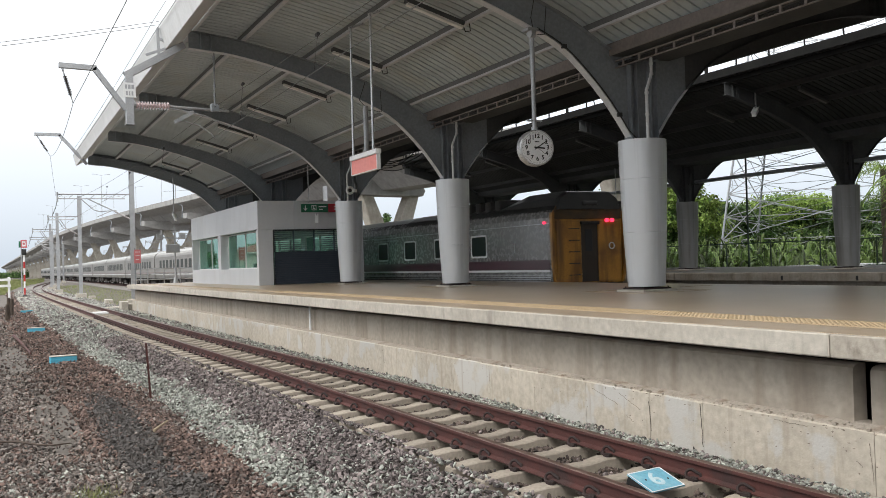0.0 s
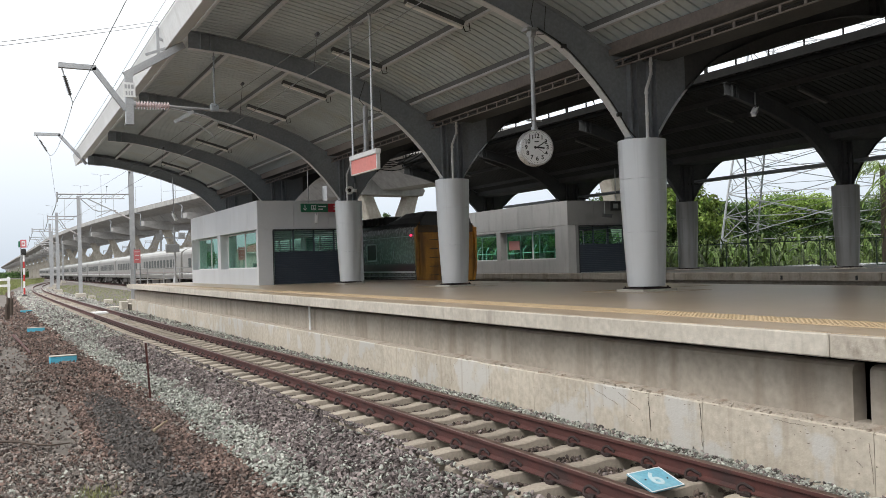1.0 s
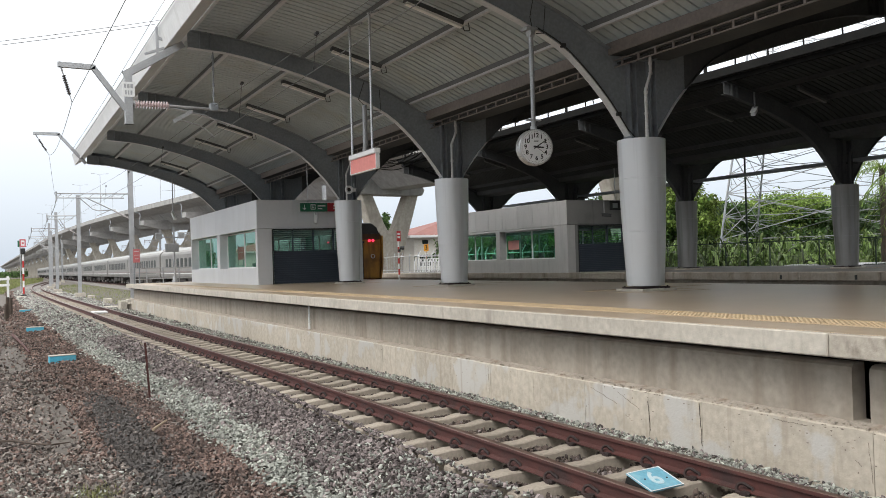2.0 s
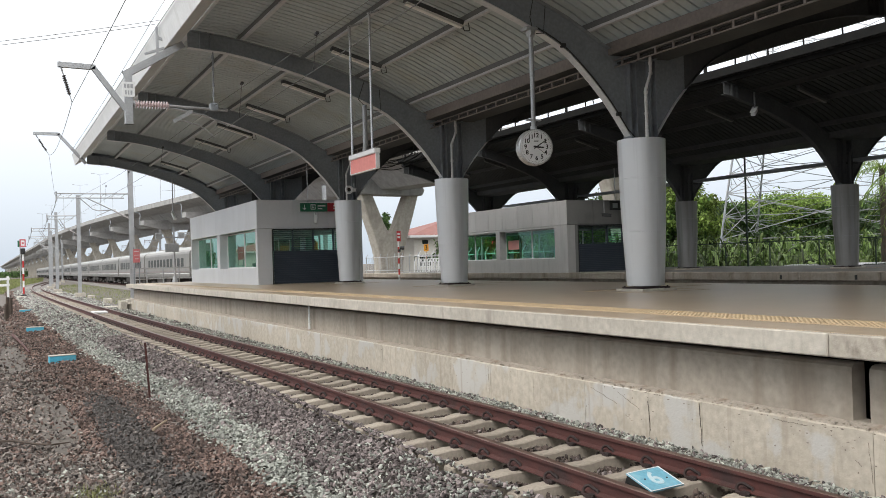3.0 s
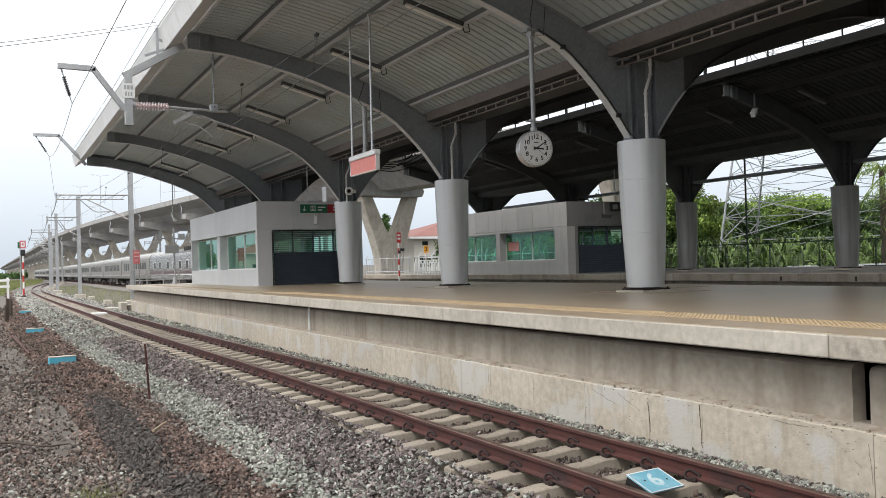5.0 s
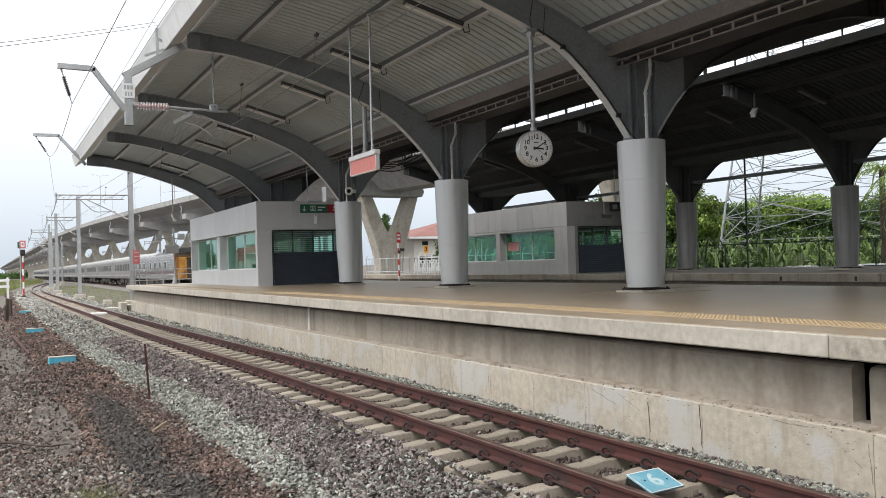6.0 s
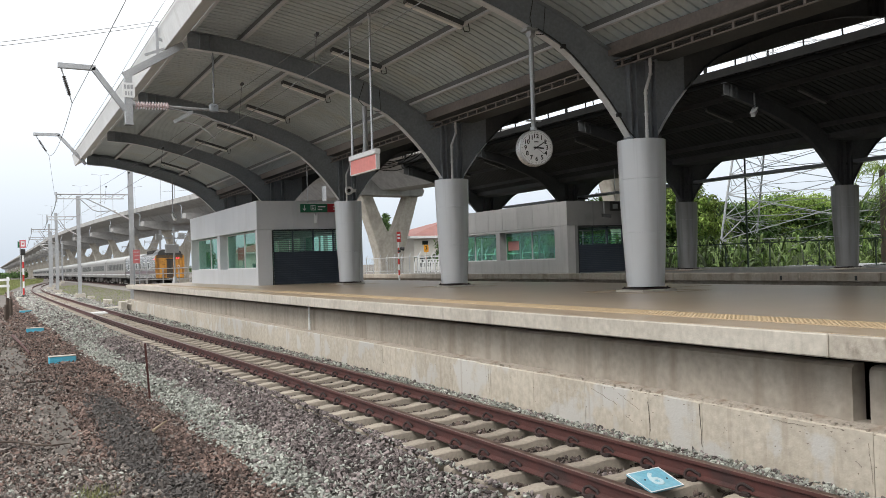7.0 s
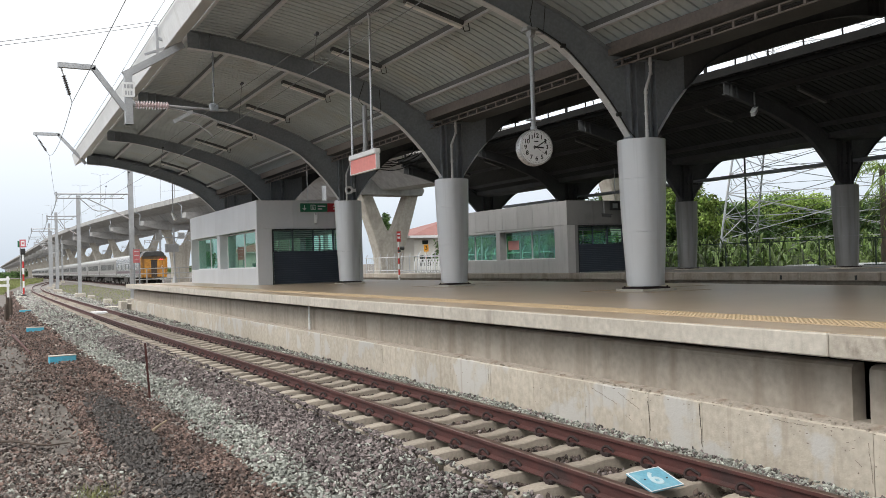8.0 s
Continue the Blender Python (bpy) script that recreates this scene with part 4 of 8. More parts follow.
def make_columns(x_line, clad, pipe_mat, label):
    col = thing("canopy_column", label, "column", group="canopy columns")
    h = 2.955
    rad = ((0.0, 0.375), (0.25, 0.415), (0.5, 0.448), (0.75, 0.470), (1.0, 0.485))
    for a, b in ((0.0, 1.09), (1.09, 2.165), (2.165, 2.955)):
        prof = []
        for i in range(7):
            z = a + 0.002 + (b - a - 0.004) * i / 6
            prof.append((curve_at(rad, z / h), z))
        bm = BM()
        lathe(bm, [(prof[0][0] - 0.012, prof[0][1])] + prof + [(prof[-1][0] - 0.012, prof[-1][1])], (0, 0, 1.17), 48)
        part("cladding_ring", bm, clad, col, smooth=True)
    bm = BM()
    tube(bm, (0, 0, 1.16), (0, 0, 4.12), 0.30, n=20)
    part("core", bm, M["steel"], col)
    bm = BM()
    box(bm, -0.43, 0.43, -0.43, 0.43, DECK - 0.01, DECK + 0.045, bevel=0.01)
    part("base_plate", bm, M["edge"], col, "pale grout base")
    bm = BM()
    box(bm, -0.34, 0.34, -0.34, 0.34, DECK + 0.045, DECK + 0.075)
    tube(bm, (0, 0, DECK + 0.075), (0, 0, DECK + 0.10), 0.20, n=16)
    part("foot_plate", bm, M["clip"], col, "dark steel foot plate")
    bm = BM()
    for a, b, c, d in ((-0.9, 0.9, -0.9, -0.83), (-0.9, 0.9, 0.83, 0.9), (-0.9, -0.83, -0.83, 0.83), (0.83, 0.9, -0.83, 0.83)):
        box(bm, a, b, c, d, DECK - 0.002, DECK + 0.003)
    part("floor_outline", bm, M["worn_bar"], col, "worn tan painted outline round the base")
    for sx in (-1, 1):
        for sy in (-1, 1):
            bm = BM()
            tube(bm, (0.30 * sx, 0.30 * sy, DECK + 0.02), (0.30 * sx, 0.30 * sy, DECK + 0.10), 0.018, n=6)
            tube(bm, (0.30 * sx, 0.30 * sy, DECK + 0.04), (0.30 * sx, 0.30 * sy, DECK + 0.065), 0.034, n=6)
            part("anchor_bolt", bm, M["clip"], col)
    bm = BM()
    pipe(bm, [(0.0, -0.36, 5.75), (0.0, -0.36, 5.42), (-0.17, -0.40, 5.08), (-0.17, -0.40, 4.1)], 0.032, n=10)
    for z in (5.62, 5.42, 5.02, 4.6):
        tube(bm, (0.0 if z > 5.4 else -0.17, -0.36 if z > 5.4 else -0.40, z - 0.025), (0.0 if z > 5.4 else -0.17, -0.36 if z > 5.4 else -0.40, z + 0.025), 0.041, n=10)
    part("downpipe", bm, pipe_mat, col, "pale grey rainwater downpipe")
    spots = [(x_line, BAY0 + BAY * k) for k in range(-6, 3)]
    col.matrix_basis = Matrix.Translation((spots[0][0], spots[0][1], 0))
    for x, y in spots[1:]:
        copy_thing(col, Matrix.Translation((x, y, 0)))


# Cladding copy darkened in colour for the far columns' shade, with brownish streaks.
M["clad_dark"] = mat("dark_streaked_cladding", (0.30, 0.30, 0.30), (0.25, 0.247, 0.24), 0.6, 0.42, metal=0.4, grain=0.08, streak=(0.17, 0.16, 0.15), streak_scale=(9, 9, 0.3), streak_at=(0.45, 0.85))
make_columns(COL_X[0], M["clad"], M["white"], "tapered round column clad in light grey aluminium on a bolted base")
make_columns(COL_X[1], M["clad_dark"], M["steel_dark"], "tapered round column clad in darker streaked aluminium on the far platform")


# ---------------------------------------------------------------- kiosk buildings on the platforms
def wall_with_holes(parent, clad, name, axis, at, thick, a0, a1, z0, z1, holes):
    """A wall in the plane axis = at, from a0 to a1, with rectangular openings (a, b, low, high), sorted along the wall."""
    def put(a, b, lo, hi):
        if b - a > 0.001 and hi - lo > 0.001:
            bm = BM()
            if axis == "x":
                box(bm, at, at + thick, a, b, lo, hi)
            else:
                box(bm, a, b, at, at + thick, lo, hi)
            part(name, bm, clad, parent)
    cur = a0
    for a, b, lo, hi in holes:
        put(cur, a, z0, z1)
        put(a, b, z0, lo)
        put(a, b, hi, z1)
        cur = b
    put(cur, a1, z0, z1)


def window_unit(parent, axis, at, a, b, lo, hi, panes):
    """A framed window: aluminium frame, mullions and one pane for each bay."""
    w = new("window")
    w.parent = parent
    bm = BM()
    f = 0.05

    def put(p, q, r, s, d0=-0.02, d1=0.05):
        if axis == "x":
            box(bm, at + d0, at + d1, p, q, r, s)
        else:
            box(bm, p, q, at + d0, at + d1, r, s)
    put(a, b, lo, lo + f)
    put(a, b, hi - f, hi)
    put(a, a + f, lo + f, hi - f)
    put(b - f, b, lo + f, hi - f)
    step = (b - a) / panes
    for i in range(1, panes):
        put(a + step * i - f / 2, a + step * i + f / 2, lo + f, hi - f)
    part("window_frame", bm, M["white"], w, "pale aluminium window frame")
    for i in range(panes):
        bm = BM()
        put(a + step * i + f, a + step * (i + 1) - f, lo + f, hi - f, 0.010, 0.016)
        pane = part("pane", bm, M["glass"], w, "green tinted glass")
        pane.visible_shadow = False
    return w


def make_kiosk(at, side, back, end, clad, front, label):
    k = thing("platform_office", label, "building", group="platform offices")
    L, W, H, T = 13.1, 4.4, 3.33, 0.14
    R = 0.36
    wall_with_holes(k, clad, "side_wall", "x", 0.0, R + 0.06, 0.0, L, 0.0, 2.20, side)
    wall_with_holes(k, clad, "side_wall", "x", W - R - 0.06, R + 0.06, 0.0, L, 0.0, 2.20, back)
    for x in (-0.012, W - T - 0.004):
        for i in range(9):
            bm = BM()
            y0 = L * i / 9
            box(bm, x, x + T + 0.016, y0 + 0.006, y0 + L / 9 - 0.006, 2.21, H, bevel=0.006)
            part("fascia_panel", bm, clad, k)
    for a, b, lo, hi in side:
        window_unit(k, "x", R, a, b, lo, hi, 2)
    for a, b, lo, hi in back:
        window_unit(k, "x", W - R, a, b, lo, hi, 3)
    for y, holes in ((0.0, [(0.62, 4.05, 0.0, 2.15)]), (L - T, end)):
        wall_with_holes(k, front, "end_wall", "y", y, T, R + 0.06, W - R - 0.06, 0.0, 2.20, holes)
    for y in (-0.012, L - T - 0.004):
        for i in range(3):
            bm = BM()
            x0 = W * i / 3
            box(bm, x0 + 0.003, x0 + W / 3 - 0.003, y, y + T + 0.016, 2.21, H - 0.002, bevel=0.003)
            part("fascia_panel", bm, front, k)
    for a, b, lo, hi in end:
        window_unit(k, "y", L - 0.10, a, b, lo, hi, 3)
    # White floor slab and ceiling lining are added to brighten the interior.
    bm = BM()
    box(bm, R, W - R, 0.2, L - 0.2, 0.0, 0.05)
    part("floor_slab", bm, M["white"], k)
    bm = BM()
    box(bm, 0.1, W - 0.1, 0.1, L - 0.1, H - 0.12, H - 0.02)
    part("roof_slab", bm, M["concrete"], k)
    bm = BM()
    box(bm, T, W - T, T, L - T, 2.6, 2.64)
    part("ceiling_lining", bm, M["white"], k)
    # roller shutter: solid slats below, open grille above
    bm = BM()
    prism(bm, [(0.072, -0.002), (0.052, 0.010), (0.052, 0.076), (0.072, 0.088)], "x", 0.66, 4.02)
    slat = part("shutter_slat", bm, M["shutter"], k, "dark navy roller shutter slat")
    slat.matrix_basis = Matrix.Translation((0, 0, 0.02))
    for i in range(1, 15):
        piece("shutter_slat", slat.data, k, Matrix.Translation((0, 0, 0.02 + 0.086 * i)))
    for i in range(10):
        bm = BM()
        z = 1.335 + 0.082 * i
        box(bm, 0.66, 4.02, 0.055, 0.07, z, z + 0.022)
        part("grille_bar", bm, M["shutter"], k)
    for x in (0.64, 1.45, 2.3, 3.15, 4.01):
        bm = BM()
        box(bm, x - 0.03, x + 0.03, 0.05, 0.09, 1.3, 2.15)
        part("grille_post", bm, M["shutter"], k)
    bm = BM()
    box(bm, 0.6, 4.07, -0.03, -0.014, 2.13, 2.19)
    box(bm, 0.585, 0.62, -0.02, 0.1, 0.0, 2.15)
    part("shutter_frame", bm, M["black"], k)
    k.matrix_basis = Matrix.Translation(at)


M["faded_red"] = mat("faded_red_board", (0.62, 0.20, 0.21), (0.56, 0.17, 0.18), 2.0, 0.6)
M["notice"] = mat("faded_notice_paper", (0.66, 0.30, 0.28), (0.60, 0.30, 0.28), 2.0, 0.7)


def make_office_fittings():
    # paper notice on the outside of the far office's glass
    bm = BM()
    box(bm, 19.0855, 19.0895, 39.35, 40.4, 2.25, 2.72)
    n = part("paper_notice", bm, M["notice"])
    tagged(n, "pale red paper notice stuck on the office window", "notice")
    # white chairs in the far office
    c = thing("office_chair", "white moulded chair inside the office", "chair", group="office chairs")
    bm = BM()
    box(bm, -0.22, 0.22, -0.22, 0.22, 0.42, 0.47, bevel=0.02)
    part("seat", bm, M["dial"], c)
    bm = BM()
    box(bm, 0.19, 0.23, -0.21, 0.21, 0.50, 0.92, bevel=0.015)
    part("backrest", bm, M["dial"], c)
    for x in (-0.19, 0.19):
        for y in (-0.19, 0.19):
            bm = BM()
            tube(bm, (x, y, 0), (x, y, 0.43), 0.018, n=6)
            part("leg", bm, M["dial"], c)
    spots = ((19.9, 36.6, 20), (20.1, 37.6, -15), (19.9, 38.8, 10), (20.2, 42.3, 0), (20.0, 43.6, 25))
    c.matrix_basis = pose(spots[0][0], spots[0][1], DECK + 0.06, 0, 0, spots[0][2])
    for x, y, r in spots[1:]:
        copy_thing(c, pose(x, y, DECK + 0.06, 0, 0, r))


# Panel copies darkened in colour for the far office's shade, most at the end.
M["panel_far"] = mat("far_grey_wall_panel", (0.46, 0.455, 0.445), (0.41, 0.405, 0.395), 0.6, 0.55, metal=0.1, grain=0.1, bump=0.03, piece=0.07, streak=(0.33, 0.32, 0.31), streak_scale=(3, 3, 0.5), streak_at=(0.5, 0.9))
M["panel_shade"] = mat("shaded_wall_panel", (0.235, 0.232, 0.228), (0.185, 0.183, 0.18), 0.5, 0.6, metal=0.1, grain=0.1, bump=0.03, stain=(0.13, 0.128, 0.125), stain_scale=0.5)
make_kiosk((4.42, 34.9, DECK), [(0.28, 6.49, 0.66, 2.20), (7.06, 12.96, 0.66, 2.20)], [(0.28, 6.49, 0.66, 2.10), (7.06, 12.9, 0.66, 2.10)], [], M["panel"], M["panel"], "flat-roofed office clad in grey panels with green glass windows")
make_kiosk((18.72, 34.48, DECK), [(1.06, 6.15, 0.66, 2.10), (6.56, 12.4, 0.66, 2.10)], [(0.5, 6.5, 0.30, 2.12), (6.7, 12.8, 0.30, 2.12)], [(0.6, 3.8, 0.5, 2.12)], M["panel_far"], M["panel_shade"], "grey panel-clad office with green glass on the far platform")
make_office_fittings()


# ---------------------------------------------------------------- train
COACH, BODY = 23.75, 23.1


def arc_ring(x, y, w, h, z0, r, n=5):
    """A rounded rectangle in the plane x = const, centred on y, from z0 up."""
    pts = []
    for cy, cz, a0 in ((y + w / 2 - r, z0 + r, -90), (y + w / 2 - r, z0 + h - r, 0), (y - w / 2 + r, z0 + h - r, 90), (y - w / 2 + r, z0 + r, 180)):
        for i in range(n):
            a = radians(a0 + 90 * i / (n - 1))
            pts.append((x, cy + r * math.cos(a), cz + r * math.sin(a)))
    return pts


def coach_window(parent, x, y, w, h, z0, frame_mat):
    s = 1 if x > 0 else -1
    win = new("window")
    win.parent = parent
    outer, inner = arc_ring(x, y, w, h, z0, 0.10), arc_ring(x, y, w - 0.12, h - 0.12, z0 + 0.06, 0.07)
    verts = outer + inner + [(p[0] + 0.018 * s, p[1], p[2]) for p in outer] + [(p[0] + 0.018 * s, p[1], p[2]) for p in inner]
    n = len(outer)
    faces = []
    for i in range(n):
        j = (i + 1) % n
        faces += [(2 * n + i, 2 * n + j, 3 * n + j, 3 * n + i), (i, j, 2 * n + j, 2 * n + i), (n + j, n + i, 3 * n + i, 3 * n + j)]
    raw("window_frame", verts, faces, frame_mat, win)
    pane = [(p[0] + 0.006 * s, p[1], p[2]) for p in inner] + [(p[0] + 0.001 * s, p[1], p[2]) for p in inner]
    raw("pane", pane, [tuple(range(n)), tuple(range(2 * n - 1, n - 1, -1))] + [(i, (i + 1) % n, n + (i + 1) % n, n + i) for i in range(n)], M["pane_black"], win)
    return win


M["pane_rim"] = mat("dark_rubber_rim", (0.06, 0.06, 0.06), (0.045, 0.045, 0.045), 2.0, 0.6)
M["pane_black"] = mat("dark_tinted_pane", (0.012, 0.02, 0.018), (0.016, 0.024, 0.02), 1.0, 0.35, spec=0.12)


def body_section(y, grow=0.0):
    half = [(1.34, 0.98), (1.39, 1.2), (1.40, 2.3), (1.385, 3.05), (1.34, 3.24), (1.18, 3.42), (0.85, 3.58), (0.45, 3.68), (0.0, 3.71)]
    pts = [(x, y, z) for x, z in half] + [(-x, y, z) for x, z in half[-2::-1]]
    return pts


def make_bogie(parent, y):
    b = new("bogie")
    b.parent = parent
    bm = BM()
    for x in (-1.0, 1.0):
        box(bm, x - 0.07, x + 0.07, y - 1.5, y + 1.5, 0.35, 0.62)
        for d in (-1.05, 1.05):
            box(bm, x - 0.11, x + 0.11, y + d - 0.16, y + d + 0.16, 0.30, 0.66)
    box(bm, -1.0, 1.0, y - 0.25, y + 0.25, 0.4, 0.75)
    part("bogie_frame", bm, M["undercarriage"], b)
    for d in (-1.05, 1.05):
        bm = BM()
        for x in (-0.535, 0.535):
            tube(bm, (x - 0.06, y + d, 0.43), (x + 0.06, y + d, 0.43), 0.43, n=20)
        tube(bm, (-0.5, y + d, 0.43), (0.5, y + d, 0.43), 0.07, n=8)
        part("wheelset", bm, M["undercarriage"], b)
    return b


def make_coach(last):
    c = thing("rail_coach", "silver railway coach with small dark windows and a grey roof", "train coach", group="coaches of the departing train")
    bm = BM()
    secs = [body_section(0.0), body_section(0.12)] + [body_section(y) for y in np.linspace(1.5, BODY - 1.5, 10)] + [body_section(BODY)]
    # sides and roof are separate skins
    side_l = [[p for p in s[:6]] for s in secs]
    side_r = [[p for p in s[-6:]] for s in secs]
    roof = [[p for p in s[5:-5]] for s in secs]
    for name, sk, mm in (("body_side", side_l, "coach_last" if last else "coach"), ("body_side", side_r, "coach_last" if last else "coach"), ("roof", roof, "coachroof")):
        bm = BM()
        loft(bm, sk, close=False)
        part(name, bm, M[mm], c)
    if not last:
        # raised roof vents
        for y in (4.0, 9.0, 14.0, 19.0):
            bm = BM()
            box(bm, -0.35, 0.35, y - 0.5, y + 0.5, 3.66, 3.80, bevel=0.04)
            part("roof_vent", bm, M["coachroof"], c)
    bm = BM()
    box(bm, -1.33, 1.33, 0.05, BODY - 0.05, 0.92, 1.02)
    for y0, y1 in ((6.0, 8.5), (9.2, 11.5), (12.5, 16.5)):
        box(bm, -1.25, 1.25, y0, y1, 0.42, 0.95)
    part("underframe", bm, M["undercarriage"], c)
    make_bogie(c, 3.0)
    make_bogie(c, BODY - 3.0)
    # coloured waist bands and raised body ribs
    for x, s in ((-1.40, -1), (1.40, 1)):
        bm = BM()
        a, b = sorted((x, x + 0.006 * s))
        box(bm, a, b, 0.1, BODY - 0.1, 1.44, 1.74 if last else 1.60)
        part("waist_band", bm, M["maroon"] if last else M["coach_band"], c, "maroon waist band" if last else "dull brown waist band")
        bm = BM()
        a, b = sorted((x, x + 0.010 * s))
        box(bm, a, b, 0.1, BODY - 0.1, 1.36, 1.43)
        part("white_line", bm, M["white"], c, "white line")
        bm = BM()
        for z in (1.05, 1.12, 1.19, 1.26, 2.86, 3.00):
            if last and z > 2.9:
                continue
            a, b = sorted((x * (0.995 if z > 2.5 else 1.0), x + 0.012 * s))
            box(bm, a, b, 0.1, BODY - 0.1, z, z + 0.022)
        # Ribs of the last coach are brighter silver, painting in their highlights.
        part("body_rib", bm, M["silver"] if last else M["coach"], c)
        if last:
            ys = (4.6, 7.6, 10.45, 13.3, 17.5, 20.3)
            for y in ys:
                coach_window(c, x, y, 1.15, 0.80, 1.87, M["white"])
        else:
            for i in range(11):
                coach_window(c, x, 2.9 + 1.72 * i, 0.95, 0.80, 1.92, M["pane_rim"])
    # ends
    for y, face in ((0.0, 1), (BODY, -1)):
        e = new("coach_end")
        e.parent = c
        bm = BM()
        vs = [bm.verts.new((p[0] * 0.995, y, p[2])) for p in body_section(y)]
        bm.faces.new(vs)
        part("end_plate", bm, M["orange"] if (last and face > 0) else M["coach"], e, "weathered orange-yellow end" if last and face > 0 else "")
        if not (last and face > 0):
            bm = BM()
            a, b = sorted((y, y - 0.38 * face))
            box(bm, -0.62, 0.62, a, b, 1.05, 3.1)
            part("gangway_bellows", bm, M["soot"], e)
            continue
        # corner posts, recessed door with window, rungs, ring, lamps
        for x in (-1.375, 1.375):
            bm = BM()
            s2 = 1 if x > 0 else -1
            loft(bm, [[(x - 0.05 - s2 * d, y - 0.10, z), (x + 0.05 - s2 * d, y - 0.10, z), (x + 0.05 - s2 * d, y + 0.02, z), (x - 0.05 - s2 * d, y + 0.02, z)] for z, d in ((1.0, 0.12), (1.5, 0.03), (1.9, 0.0), (3.2, 0.0))])
            part("corner_post", bm, M["orange"], e)
        for x0, x1 in ((-1.24, -0.30), (0.34, 1.24)):
            bm = BM()
            box(bm, x0, x1, y - 0.05, y, 1.02, 2.95, bevel=0.02)
            part("end_panel", bm, M["orange"], e)
        bm = BM()
        box(bm, -0.30, 0.34, y - 0.012, y - 0.002, 1.02, 2.85)
        door = part("end_door", bm, M["door_brown"], e, "dark brown end door")
        bm = BM()
        box(bm, -0.14, 0.13, y - 0.03, y - 0.012, 1.98, 2.68, bevel=0.008)
        part("door_window", bm, M["black"], door)
        bm = BM()
        box(bm, -0.34, 0.38, y - 0.11, y - 0.04, 2.82, 2.92, bevel=0.01)
        part("door_hood", bm, M["soot"], e)
        bm = BM()
        box(bm, -1.28, 1.28, y - 0.035, y - 0.004, 3.0, 3.36, bevel=0.01)
        part("sooty_header", bm, M["sooty_orange"], e, "soot-stained header")
        for i in range(5):
            bm = BM()
            z = 1.25 + 0.36 * i
            pipe(bm, [(-0.78, y - 0.05, z), (-0.78, y - 0.13, z), (-0.44, y - 0.13, z), (-0.44, y - 0.05, z)], 0.014, n=6)
            part("ladder_rung", bm, M["black"], e)
        bm = BM()
        n = 24
        secs = [[(0.85 + r * math.cos(2 * math.pi * i / n), y - d, 2.14 + r * math.sin(2 * math.pi * i / n)) for r, d in ((0.085, 0.05), (0.11, 0.05), (0.11, 0.085), (0.085, 0.085))] for i in range(n + 1)]
        loft(bm, secs)
        part("ring", bm, M["white"], e, "pale ring fitting")
        for x in (0.67, 0.87):
            bm = BM()
            tube(bm, (x, y - 0.05, 2.95), (x, y - 0.12, 2.95), 0.06, n=16)
            part("tail_lamp", bm, M["tail"], e, "lit red tail lamp")
        bm = BM()
        tube(bm, (0, y, 0.86), (0, y - 0.55, 0.86), 0.10, n=10)
        box(bm, -0.14, 0.14, y - 0.75, y - 0.5, 0.72, 1.0, bevel=0.03)
        part("coupler", bm, M["undercarriage"], e)
    if last:
        tagged(c, "last silver coach with orange-yellow end wall and lit red lamps")
        # sooty hood over the end
        hood = [(-1.22, 3.30), (-1.10, 3.66), (-0.80, 3.88), (0.80, 3.88), (1.10, 3.66), (1.22, 3.30)]
        bm = BM()
        loft(bm, [[(x * k, y, 3.3 + (z - 3.3) * q) for x, z in hood] for y, k, q in ((-0.10, 0.98, 0.92), (0.1, 1.0, 1.0), (2.1, 1.0, 1.0), (3.4, 0.97, 0.62))])
        part("roof_hood", bm, M["hood"], c, "soot-grey roof hood")
        bm = BM()
        loft(bm, [[(x * k, y, z + 0.012) for x, z in ((-1.30, 3.28), (-1.19, 3.42), (-0.86, 3.58), (-0.45, 3.68), (0.0, 3.71), (0.45, 3.68), (0.86, 3.58), (1.19, 3.42), (1.30, 3.28))]
                  for y, k in ((0.02, 1.0), (11.0, 1.0))], close=False)
        part("sooty_roof", bm, M["hood"], c, "soot-blackened roof")
        bm = BM()
        box(bm, -0.28, 0.28, -0.16, -0.08, 3.42, 3.56, bevel=0.02)
        part("marker_box", bm, M["hood"], c)
        for y in (3.6, 4.3, 5.0, 5.7, 6.4, 7.1):
            bm = BM()
            box(bm, -1.1, 1.1, y, y + 0.35, 3.45, 3.86, bevel=0.05)
            part("exhaust_vent", bm, M["soot"], c)
        for x, s in ((-1.39, -1), (1.39, 1)):
            bm = BM()
            tube(bm, (x, 0.35, 2.90), (x + 0.07 * s, 0.35, 2.90), 0.042, n=14)
            part("side_lamp", bm, M["tail"], c, "lit red side lamp")
            # White upright bar drawn for the figure 1 on the coach side.
            bm = BM()
            a, b = sorted((x - 0.02 * s, x + 0.03 * s))
            box(bm, a, b, 2.16, 2.20, 2.0, 2.3)
            part("grab_rail", bm, M["white"], c)
            bm = BM()
            for i in range(7):
                for j in range(3):
                    a, b = sorted((x - 0.005 * s, x + 0.022 * s))
                    box(bm, a, b, 11.9 + 0.36 * i, 12.15 + 0.36 * i, 2.72 - 0.0 + 0.0 + 0.11 * j - 0.02, 2.79 + 0.11 * j - 0.02)
            part("louvre", bm, M["galv"], c)
    return c


